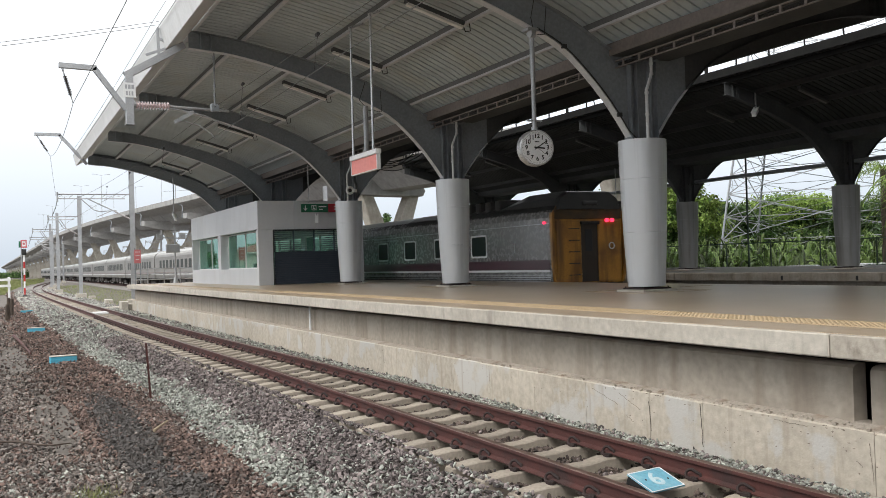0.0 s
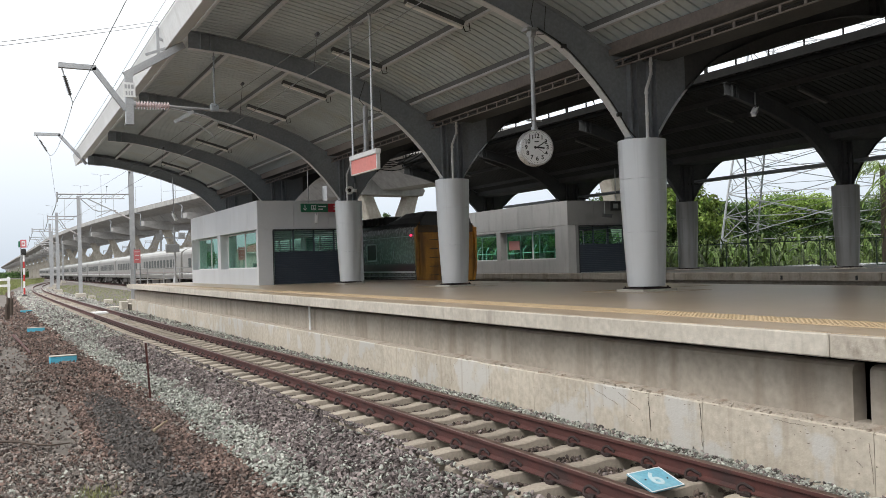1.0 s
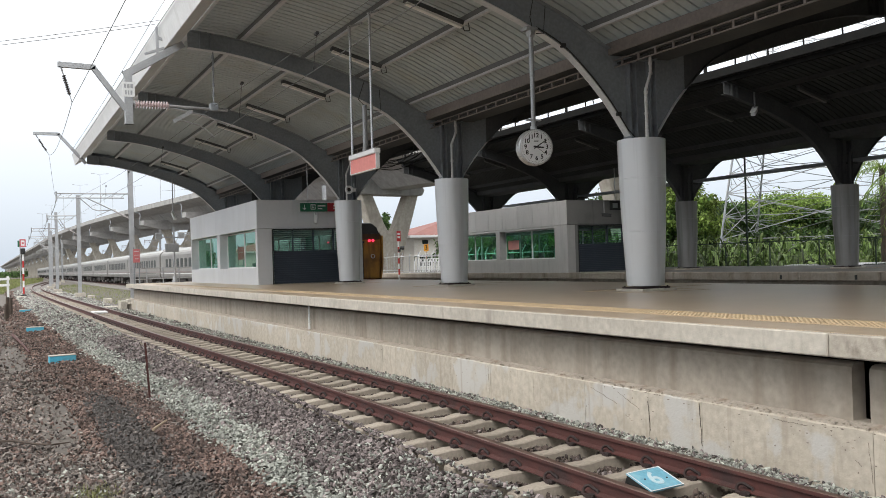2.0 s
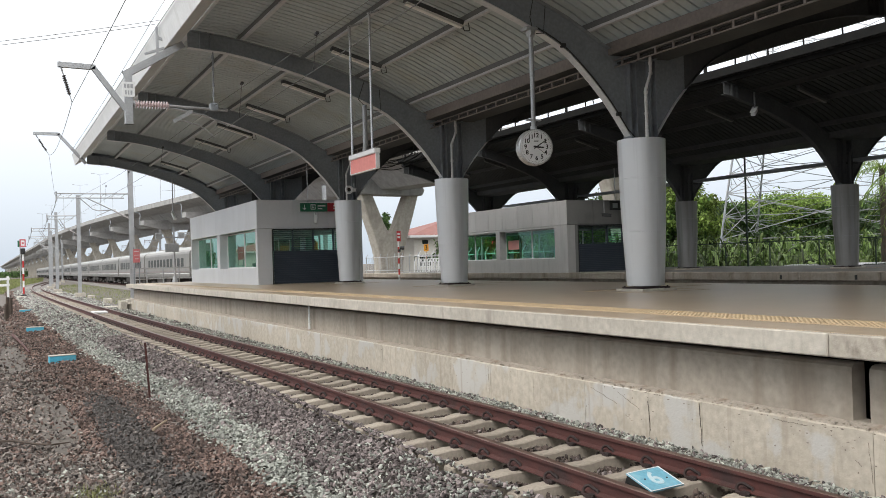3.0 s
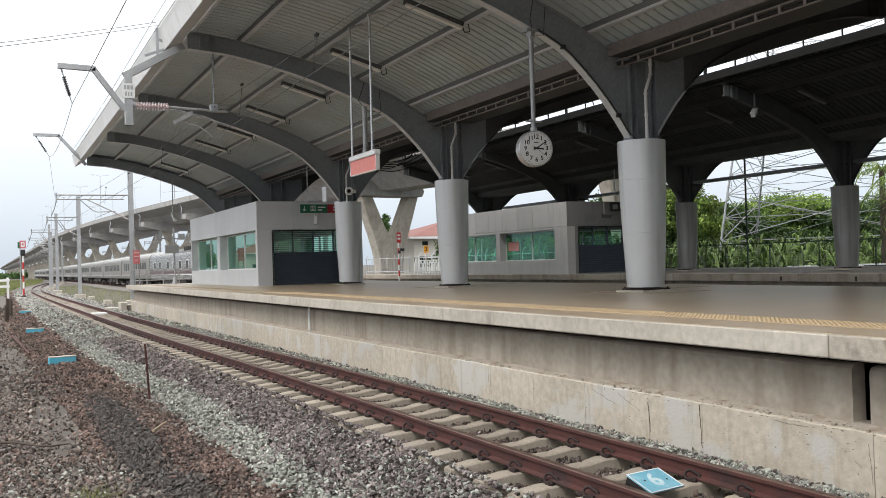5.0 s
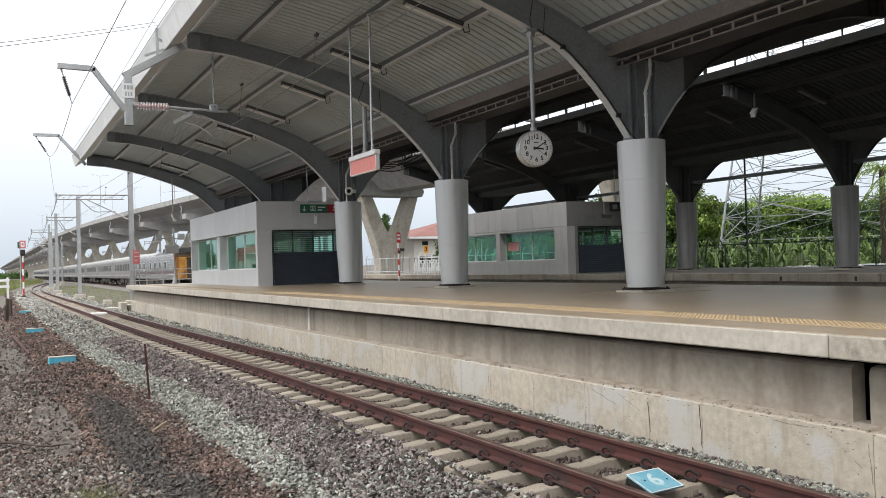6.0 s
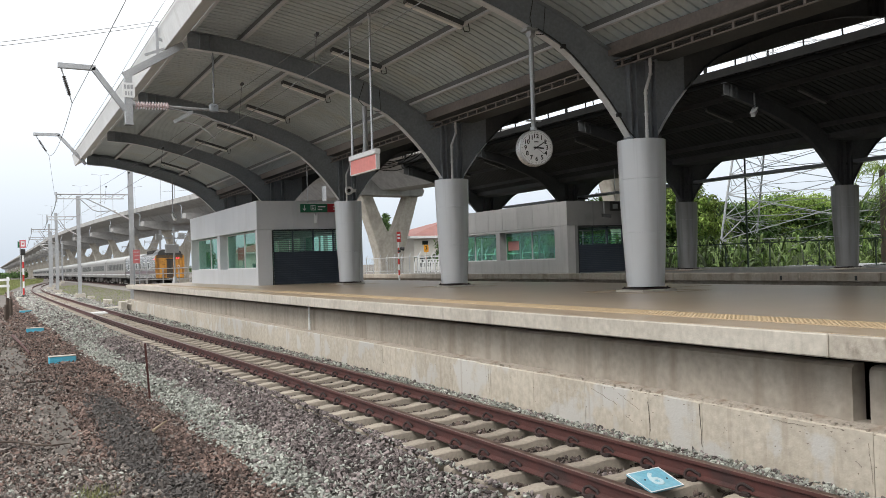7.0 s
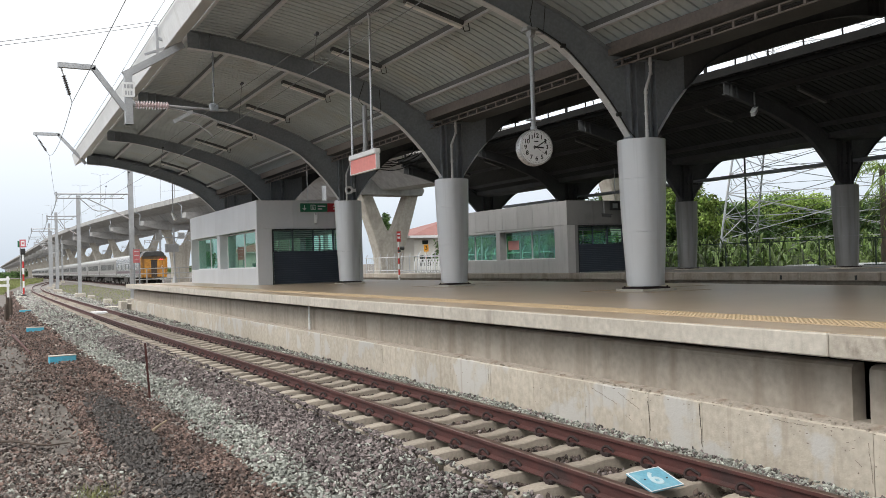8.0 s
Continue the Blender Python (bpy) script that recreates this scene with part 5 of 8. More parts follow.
M["hood"] = mat("sooty_grey_sheet", (0.036, 0.036, 0.035), (0.024, 0.024, 0.023), 1.2, 0.45, bump=0.1, stain=(0.055, 0.054, 0.052), stain_scale=1.0)
M["coach_band"] = mat("dulled_waist_band", (0.20, 0.155, 0.15), (0.17, 0.13, 0.125), 1.0, 0.4)
M["sooty_orange"] = mat("soot_stained_paint", (0.11, 0.065, 0.025), (0.055, 0.04, 0.025), 2.5, 0.7, bump=0.1)
M["door_brown"] = mat("brown_door", (0.045, 0.029, 0.018), (0.032, 0.022, 0.015), 2.0, 0.5)
M["coach_last"] = mat("tarnished_silver_body", (0.245, 0.243, 0.237), (0.195, 0.193, 0.188), 0.6, 0.27, metal=0.3, grain=0.06, sheen=0.05, streak=(0.12, 0.12, 0.118), streak_scale=(4, 4, 0.35), streak_at=(0.52, 0.9))
N_COACHES = 15
TRAIN = [make_coach(True)]
_c = make_coach(False)
TRAIN.append(_c)
for _k in range(2, N_COACHES):
    TRAIN.append(copy_thing(_c, Matrix.Translation((11.9, 23.5 + COACH * _k, 0))))


def coach_pose(tail):
    """The pose of a coach whose rear end stands at tail metres along the line."""
    a, b = tail + 3.0, tail + BODY - 3.0
    pa, pb = Vector((curve_at(TRACK_2, a), a, 0)), Vector((curve_at(TRACK_2, b), b, 0))
    d = (pb - pa).normalized()
    turn = math.atan2(-d.x, d.y)
    return Matrix.Translation(pa - d * 3.0) @ Matrix.Rotation(turn, 4, "Z")


# ---------------------------------------------------------------- hanging clock
def make_clock():
    x, y, z, r, d = 4.295, 14.45, 3.88, 0.342, 0.20
    c = thing("hanging_clock", "large round white double-faced platform clock on a grey pole", "clock")
    bm = BM()
    prof = [(r - 0.02, -d / 2), (r, -d / 2 + 0.015), (r, d / 2 - 0.015), (r - 0.02, d / 2)]
    lathe(bm, prof, (0, 0, 0), 48)
    rot = Matrix.Translation((x, y, z)) @ Matrix.Rotation(radians(TURN), 4, "Z") @ Matrix.Rotation(radians(90), 4, "X")
    case = part("clock_case", bm, M["silver"], c, smooth=True)
    case.data.shade_flat()
    case.matrix_basis = rot
    face = new("dial")
    face.parent = c
    face.matrix_basis = rot
    bm = BM()
    tube(bm, (0, 0, d / 2 - 0.002), (0, 0, d / 2 + 0.004), r - 0.03, n=48)
    tube(bm, (0, 0, -d / 2 + 0.002), (0, 0, -d / 2 - 0.004), r - 0.03, n=48)
    part("dial_plate", bm, M["dial"], face, "white dial")
    f = d / 2 + 0.005
    for i in range(12):
        a = radians(90 - 30 * (i + 1))
        words(str(i + 1), 0.115, Matrix.Translation((0.215 * math.cos(a), 0.215 * math.sin(a), f)), M["ink"], face, "numeral")
    bm = BM()
    for i in range(60):
        a = radians(6 * i)
        q = 0.008 if i % 5 == 0 else 0.004
        beam(bm, (0.278 * math.cos(a), 0.278 * math.sin(a), f), (0.297 * math.cos(a), 0.297 * math.sin(a), f), q, 0.003, (0, 0, 1))
    part("minute_marks", bm, M["ink"], face)
    # ten minutes past three
    for name, ang, ln, w in (("hour_hand_bar", 90 - 95, 0.15, 0.028), ("minute_hand_bar", 90 - 57, 0.235, 0.018), ("second_hand_bar", 90 - 128, 0.20, 0.006)):
        a = radians(ang)
        bm = BM()
        beam(bm, (-0.06 * math.cos(a), -0.06 * math.sin(a), f + 0.008), (ln * math.cos(a), ln * math.sin(a), f + 0.008), w, 0.003, (0, 0, 1))
        part({"hour_hand_bar": "hour_pointer", "minute_hand_bar": "minute_pointer", "second_hand_bar": "second_pointer"}[name], bm, M["ink"], face)
    bm = BM()
    tube(bm, (0, 0, f), (0, 0, f + 0.014), 0.018, n=12)
    part("hub", bm, M["ink"], face)
    bm = BM()
    box(bm, -0.045, 0.045, 0.10, 0.118, f - 0.002, f + 0.001)
    part("maker_mark", bm, M["ink"], face)
    bm = BM()
    tube(bm, (x, y, z + r - 0.01), (x, y, 5.35), 0.042, n=14)
    tube(bm, (x, y, 5.2), (x, y, 6.12), 0.048, n=14)
    part("pole", bm, M["galv"], c, "pale grey steel pole")
    bm = BM()
    tube(bm, (x, y, z + r - 0.02), (x, y, z + r + 0.06), 0.062, n=14)
    part("collar", bm, M["galv"], c)
    bm = BM()
    beam(bm, (x - 0.16, y, 4.40), (x + 0.16, y, 4.40), 0.05, 0.03)
    part("clamp", bm, M["galv"], c)
    bm = BM()
    tube(bm, (x - 0.05, y, 6.05), (x + 0.05, y, 6.05), 0.09, n=12)
    box(bm, x - 0.12, x + 0.12, y - 0.06, y + 0.14, 6.10, 6.16)
    part("bracket", bm, M["galv"], c)
    bm = BM()
    pipe(bm, [(x + 0.05, y, 6.1), (x - 0.02, y - 0.02, 6.35), (x + 0.06, y - 0.02, 6.7)], 0.008, n=5)
    pipe(bm, [(x + 0.12, y, 6.05), (x + 0.28, y - 0.01, 6.06), (x + 0.33, y - 0.02, 6.6)], 0.008, n=5)
    part("cable", bm, M["dark"], c)
    bm = BM()
    run = [(COL_X[0] + u, BAY0 - 0.10, curve_at(LOW, u) + 0.03) for u in np.linspace(-2.5, -0.4, 16)]
    pipe(bm, run + [(COL_X[0] - 0.30, BAY0 - 0.2, 4.14)], 0.014, n=6)
    for u in (-1.9, -0.62):
        box(bm, COL_X[0] + u - 0.05, COL_X[0] + u + 0.05, BAY0 - 0.13, BAY0 - 0.07, curve_at(LOW, u) - 0.02, curve_at(LOW, u) + 0.06)
    part("conduit", bm, M["dark"], c, "thin dark conduit along the rib")


def make_loose_cables():
    rng = random.Random(12)
    for i in range(6):
        t = thing("loose_cable", "black sagging cable slung under the canopy end", "cable", group="slung cables")
        bm = BM()
        xa, xb = rng.uniform(10.9, 11.7), rng.uniform(13.0, 14.2)
        za, zb, ya = rng.uniform(6.5, 6.8), rng.uniform(6.95, 7.25), rng.uniform(39.6, 39.95)
        drop = rng.uniform(0.15, 0.6)
        pipe(bm, [(xa + (xb - xa) * k / 12, ya + 0.05 * math.sin(k), za + (zb - za) * k / 12 - drop * 4 * (k / 12) * (1 - k / 12)) for k in range(13)], 0.022, n=5)
        part("run", bm, M["dark"], t)


make_loose_cables()
TURN = -11
make_clock()


# ---------------------------------------------------------------- hanging red sign, exit signs, cameras, lamps
def make_signs():
    s = thing("hanging_sign", "blank faded red platform sign with white cap hung on two poles", "sign")
    bm = BM()
    box(bm, 2.33, 2.47, 17.58, 19.13, 4.11, 4.22, bevel=0.015)
    part("cap", bm, M["dial"], s, "white cap box")
    bm = BM()
    box(bm, 2.36, 2.44, 17.60, 19.11, 3.785, 3.80)
    box(bm, 2.36, 2.44, 17.58, 17.61, 3.785, 4.11)
    box(bm, 2.36, 2.44, 19.10, 19.13, 3.785, 4.11)
    part("panel_frame", bm, M["white"], s)
    bm = BM()
    box(bm, 2.37, 2.43, 17.61, 19.10, 3.80, 4.11)
    part("panel", bm, M["pink"], s, "faded red panel")
    for y in (17.87, 19.05):
        bm = BM()
        tube(bm, (2.40, y, 4.21), (2.42, y, 7.12), 0.026, n=10)
        beam(bm, (2.38, y, 7.12), (2.74, y, 7.26), 0.05, 0.05)
        part("pole", bm, M["silver"], s)
    p = thing("hanging_pole", "grey steel pole hung from a canopy rib", "pole")
    bm = BM()
    tube(bm, (4.28, 22.92, 6.1), (4.28, 22.92, 4.75), 0.07, n=12)
    tube(bm, (4.28, 22.92, 4.9), (4.28, 22.92, 4.6), 0.09, n=12)
    part("tube", bm, M["galv"], p)
    bm = BM()
    pipe(bm, [(4.28, 22.95, 6.1), (4.1, 22.9, 6.25), (4.28, 22.9, 6.75)], 0.01, n=5)
    pipe(bm, [(4.35, 22.95, 6.0), (4.75, 22.9, 5.96), (4.72, 22.9, 6.55)], 0.01, n=5)
    part("cable", bm, M["dark"], p)

    e = thing("exit_sign", "green and red hanging exit sign with an arrow", "sign", group="exit signs")
    bm = BM()
    box(bm, 0, 2.1, 0, 0.07, 0.345, 0.375)
    part("top_rail", bm, M["dial"], e)
    bm = BM()
    box(bm, 0, 1.12, 0.005, 0.065, 0, 0.34)
    part("green_panel", bm, M["green"], e, "green panel with white symbols")
    bm = BM()
    box(bm, 1.125, 2.1, 0.005, 0.065, 0, 0.34)
    part("red_panel", bm, M["red"], e, "dark red panel")
    bm = BM()
    beam(bm, (0.16, -0.001, 0.27), (0.16, -0.001, 0.08), 0.03, 0.012, (0, 1, 0))
    beam(bm, (0.165, -0.001, 0.07), (0.09, -0.001, 0.15), 0.03, 0.012, (0, 1, 0))
    beam(bm, (0.155, -0.001, 0.07), (0.23, -0.001, 0.15), 0.03, 0.012, (0, 1, 0))
    part("arrow", bm, M["dial"], e)
    bm = BM()
    for a, b, c, d in ((0.42, 0.62, 0.08, 0.105), (0.42, 0.62, 0.255, 0.28), (0.42, 0.445, 0.08, 0.28), (0.595, 0.62, 0.08, 0.28), (0.48, 0.56, 0.13, 0.16), (0.50, 0.53, 0.16, 0.24)):
        box(bm, a, b, -0.003, 0.004, c, d)
    part("pictogram", bm, M["dial"], e)
    bm = BM()
    for a, b, c in ((0.72, 1.04, 0.20), (0.72, 0.90, 0.09)):
        box(bm, a, b, -0.003, 0.004, c, c + 0.045)
    for c in (0.09, 0.2):
        box(bm, 1.36, 1.43, -0.003, 0.004, c, c + 0.05)
    part("text_bars", bm, M["dial"], e)
    bm = BM()
    tube(bm, (0.32, 0.03, 0.37), (0.32, 0.03, 2.35), 0.022, n=8)
    tube(bm, (1.75, 0.03, 0.37), (1.75, 0.03, 1.9), 0.022, n=8)
    part("hanger", bm, M["galv"], e)
    e.matrix_basis = Matrix.Translation((6.1, 34.55, 3.92))
    o = thing("exit_sign", "dark hanging platform sign by the far office", "sign", group="exit signs")
    bm = BM()
    box(bm, 21.0, 23.0, 34.2, 34.27, 3.92, 4.36)
    part("panel", bm, M["black"], o)
    bm = BM()
    box(bm, 21.12, 21.4, 34.19, 34.199, 4.02, 4.24)
    box(bm, 21.55, 21.7, 34.19, 34.199, 4.02, 4.24)
    part("text_bars", bm, M["galv"], o)
    bm = BM()
    tube(bm, (21.3, 34.23, 4.36), (21.3, 34.23, 5.9), 0.022, n=8)
    tube(bm, (22.6, 34.23, 4.36), (22.6, 34.23, 5.6), 0.022, n=8)
    part("hanger", bm, M["galv"], o)

    h = thing("loudspeaker", "small round pale loudspeaker on the column head", "loudspeaker")
    bm = BM()
    n = 20
    loft(bm, [[(6.72 + r * math.cos(2 * math.pi * i / n), 30.72 + d, 4.47 + r * math.sin(2 * math.pi * i / n)) for r, d in ((0.07, 0.0), (0.13, -0.06), (0.15, -0.04), (0.15, 0.05), (0.08, 0.12))] for i in range(n + 1)])
    part("horn", bm, M["dial"], h)
    bm = BM()
    tube(bm, (6.72, 30.72, 4.47), (6.72, 30.80, 4.47), 0.07, n=12)
    tube(bm, (6.72, 30.80, 4.47), (6.85, 31.5, 4.47), 0.025, n=8)
    part("bracket", bm, M["black"], h)
    # cameras on drop poles
    def cctv(x, y, top, low, aim, size=1.0, lab="white security camera on a drop pole", shell=None):
        c = thing("security_camera", lab, "security camera", group="security cameras")
        bm = BM()
        tube(bm, (0, 0, 0), (0, 0, low - top), 0.03 * size, n=8)
        part("drop_pole", bm, M["galv"], c)
        bm = BM()
        d = Vector(aim).normalized()
        p = Vector((0, 0, low - top - 0.06 * size))
        beam(bm, p - d * 0.1 * size, p + d * 0.36 * size, 0.14 * size, 0.14 * size)
        part("housing", bm, shell or M["dial"], c)
        bm = BM()
        beam(bm, p - d * 0.14 * size + Vector((0, 0, 0.085 * size)), p + d * 0.42 * size + Vector((0, 0, 0.085 * size)), 0.19 * size, 0.02 * size)
        part("sun_shield", bm, shell or M["white"], c)
        c.matrix_basis = Matrix.Translation((x, y, top))
        return c
    cctv(18.79, 23.0, 7.3, 6.72, (-0.8, -0.5, -0.5), 1.0)
    cctv(3.62, 48.4, 6.6, 4.7, (0.3, -0.4, -0.9), 0.9)
    cctv(7.02, 31.0, 4.75, 4.52, (-0.3, -1.0, -0.1), 0.7, "small grey camera on the column head")
    cctv(6.75, 34.62, 3.88, 3.75, (-0.15, -0.3, -0.9), 0.75, "small white camera under the exit sign")
    cctv(20.4, 33.9, 4.3, 3.72, (0.9, -0.2, -0.1), 0.9, "dark grey camera by the far office", M["steel_dark"])

    # twin strip lamps between the purlins
    for x_line, m_lamp, lab in ((COL_X[0], M["tube"], "white fluorescent strip lamp on the canopy"), (COL_X[1], M["tube_shade"], "fluorescent strip lamp darkened for the shade of the far canopy")):
        strip_lamps(x_line, m_lamp, lab)


def strip_lamps(x_line, m_lamp, lab):
    lamp = thing("strip_lamp", lab, "lamp", group="canopy strip lamps")
    xa, xb = -4.15, -2.83
    za, zb = curve_at(TOP, xa) - 0.10, curve_at(TOP, xb) - 0.10
    # The batten is dark to stand in for the shadow above the lamp.
    bm = BM()
    beam(bm, (xa, 0, za + 0.05), (xb, 0, zb + 0.05), 0.16, 0.09)
    part("batten", bm, M["steel_dark"], lamp, "dark batten in place of the shadow above the lamp")
    bm = BM()
    beam(bm, (xa + 0.02, 0, za - 0.025), (xb - 0.02, 0, zb - 0.025), 0.12, 0.055)
    part("diffuser", bm, m_lamp, lamp, "unlit cream diffuser")
    bm = BM()
    pipe(bm, [(xb, 0.0, zb + 0.02), (xb + 0.03, -0.04, zb - 0.12), (xb + 0.14, -0.06, zb - 0.10), (xb + 0.12, -0.06, zb + 0.06)], 0.012, n=5)
    part("conduit", bm, M["dark"], lamp)
    ys = [16.85 - 4.2, 16.85, 21.35, 25.65, 29.75, 34.1, 38.2, 42.6, 46.7]
    spots = [(x_line, y) for y in ys]
    lamp.matrix_basis = Matrix.Translation((spots[0][0], spots[0][1], 0))
    for x, y in spots[1:]:
        copy_thing(lamp, Matrix.Translation((x, y, 0)))


# Greyer lamp colour: the dimness under the far canopy is set in the material.
M["tube_shade"] = mat("shaded_lamp", (0.16, 0.16, 0.15), (0.12, 0.12, 0.115), 2.0, 0.5)
make_signs()


# ---------------------------------------------------------------- things on the ground
def make_ground_things():
    # board with the number six, propped on the sleepers
    b = thing("number_board", "pale blue board with white figure 6 propped on the sleepers", "board")
    m = Matrix.Translation((-0.04, 5.975, -0.07)) @ Matrix.Rotation(radians(7.4), 4, "Z") @ Matrix.Rotation(radians(19.4), 4, "X")
    bm = BM()
    box(bm, -0.191, 0.191, -0.149, 0.149, -0.006, 0.006)
    q = part("plate", bm, M["cyan"], b)
    bm = BM()
    for a, c, d, e in ((-0.191, 0.191, -0.149, -0.140), (-0.191, 0.191, 0.140, 0.149), (-0.191, -0.182, -0.140, 0.140), (0.182, 0.191, -0.140, 0.140)):
        box(bm, a, c, d, e, 0.006, 0.009)
    part("white_border", bm, M["white"], b)
    words("6", 0.25, Matrix.Translation((0, 0, 0.008)), M["faded_white"], b, "figure")
    for x, y in ((-0.1, 0.02), (0.12, -0.02)):
        bm = BM()
        tube(bm, (x, y, 0.006), (x, y, 0.011), 0.008, n=8)
        part("bolt", bm, M["clip"], b)
    bm = BM()
    box(bm, -0.185, 0.185, 0.11, 0.14, -0.16, -0.006)
    box(bm, -0.190, -0.180, -0.12, 0.11, -0.06, -0.006)
    part("stand", bm, M["black"], b)
    b.matrix_basis = m

    # rusty stake
    s = thing("steel_stake", "thin rusty steel stake standing in the ballast", "stake")
    bm = BM()
    z = lie(-2.55, 16.1) - 0.1
    beam(bm, (-2.55, 16.1, z), (-2.61, 16.1, 0.56), 0.034, 0.010, (0, 1, 0))
    beam(bm, (-2.54, 16.12, z), (-2.60, 16.12, 0.56), 0.010, 0.034, (0, 1, 0))
    part("angle_bar", bm, M["rust"], s)

    # blue marker blocks
    blk = thing("marker_block", "low concrete block with a bright blue painted face and white top", "marker block", group="blue marker blocks")
    bm = BM()
    box(bm, -0.315, 0.315, -0.11, 0.11, -0.06, 0.125, bevel=0.012)
    part("block", bm, M["blue"], blk, "bright blue face")
    bm = BM()
    box(bm, -0.32, 0.32, -0.115, 0.115, 0.126, 0.15, bevel=0.008)
    part("capping", bm, M["edge"], blk, "whitish top")
    spots = ((-3.38, 24.6, 4), (-3.46, 38.2, -2), (-3.19, 57.6, 3))
    blk.matrix_basis = Matrix.Translation((spots[0][0], spots[0][1], -0.41)) @ Matrix.Rotation(radians(spots[0][2]), 4, "Z")
    for x, y, r in spots[1:]:
        copy_thing(blk, Matrix.Translation((x, y, -0.41)) @ Matrix.Rotation(radians(r), 4, "Z"))

    def cane(name, label, pts, r, m):
        t = thing(name, label, "stick")
        bm = BM()
        k = len(pts) - 1
        for i in range(k):
            tube(bm, pts[i], pts[i + 1], r * (1 - 0.5 * i / k), r * (1 - 0.5 * (i + 1) / k), n=6)
        part("stem", bm, m, t)
    cane("dry_branch", "thin dark bent branch lying on the gravel", [(-4.95, 13.0, -0.34), (-4.70, 12.8, -0.33), (-4.45, 12.4, -0.335), (-4.30, 12.25, -0.33), (-4.10, 12.27, -0.33)], 0.018, M["wood"])
    cane("steel_bar", "rusty brown bar lying on the dirt", [(-4.30, 35.2, -0.34), (-4.18, 31.0, -0.31), (-4.05, 26.8, -0.33)], 0.055, M["rust"])
    cane("cane_scrap", "short pale piece of split cane on the ballast", [(-3.06, 12.45, -0.315), (-2.80, 13.0, -0.295)], 0.020, M["twig"])
    # old timber posts
    for x, y, h in ((-4.22, 52.0, 1.0), (-4.02, 54.5, 0.9), (-4.32, 49.0, 0.75)):
        t = thing("timber_post", "weathered dark timber fence post stump", "post", group="timber posts")
        bm = BM()
        n = 8
        secs = []
        for i in range(5):
            f = i / 4
            secs.append([(x + 0.02 * f + (0.10 - 0.02 * f) * math.cos(2 * math.pi * j / n) * (1 + 0.12 * noise.noise((j, i, x))), y + (0.10 - 0.02 * f) * math.sin(2 * math.pi * j / n), -0.5 + (h + 0.1) * f + (0.03 * noise.noise((j * 1.7, 3, x)) if i == 4 else 0)) for j in range(n)])
        loft(bm, secs)
        part("stump", bm, M["wood"], t)
    # white painted plate between the rails
    t = thing("track_magnet", "flat whitish box fixed between the rails", "track box")
    bm = BM()
    box(bm, -0.72, -0.05, 45.2, 46.3, -0.2, -0.10, bevel=0.02)
    part("plate", bm, M["white"], t)


M["faded_white"] = mat("faded_white_paint", (0.50, 0.62, 0.66), (0.42, 0.57, 0.63), 8.0, 0.6)
make_ground_things()


# ---------------------------------------------------------------- overhead line over the near track
def ribbed(bm, p0, p1, r_core, r_disc, n):
    p0, p1 = Vector(p0), Vector(p1)
    tube(bm, p0, p1, r_core, n=10)
    d = p1 - p0
    for i in range(n):
        a = p0 + d * ((i + 0.2) / n)
        b = p0 + d * ((i + 0.62) / n)
        tube(bm, a, b, r_disc, r_disc * 0.82, n=14)


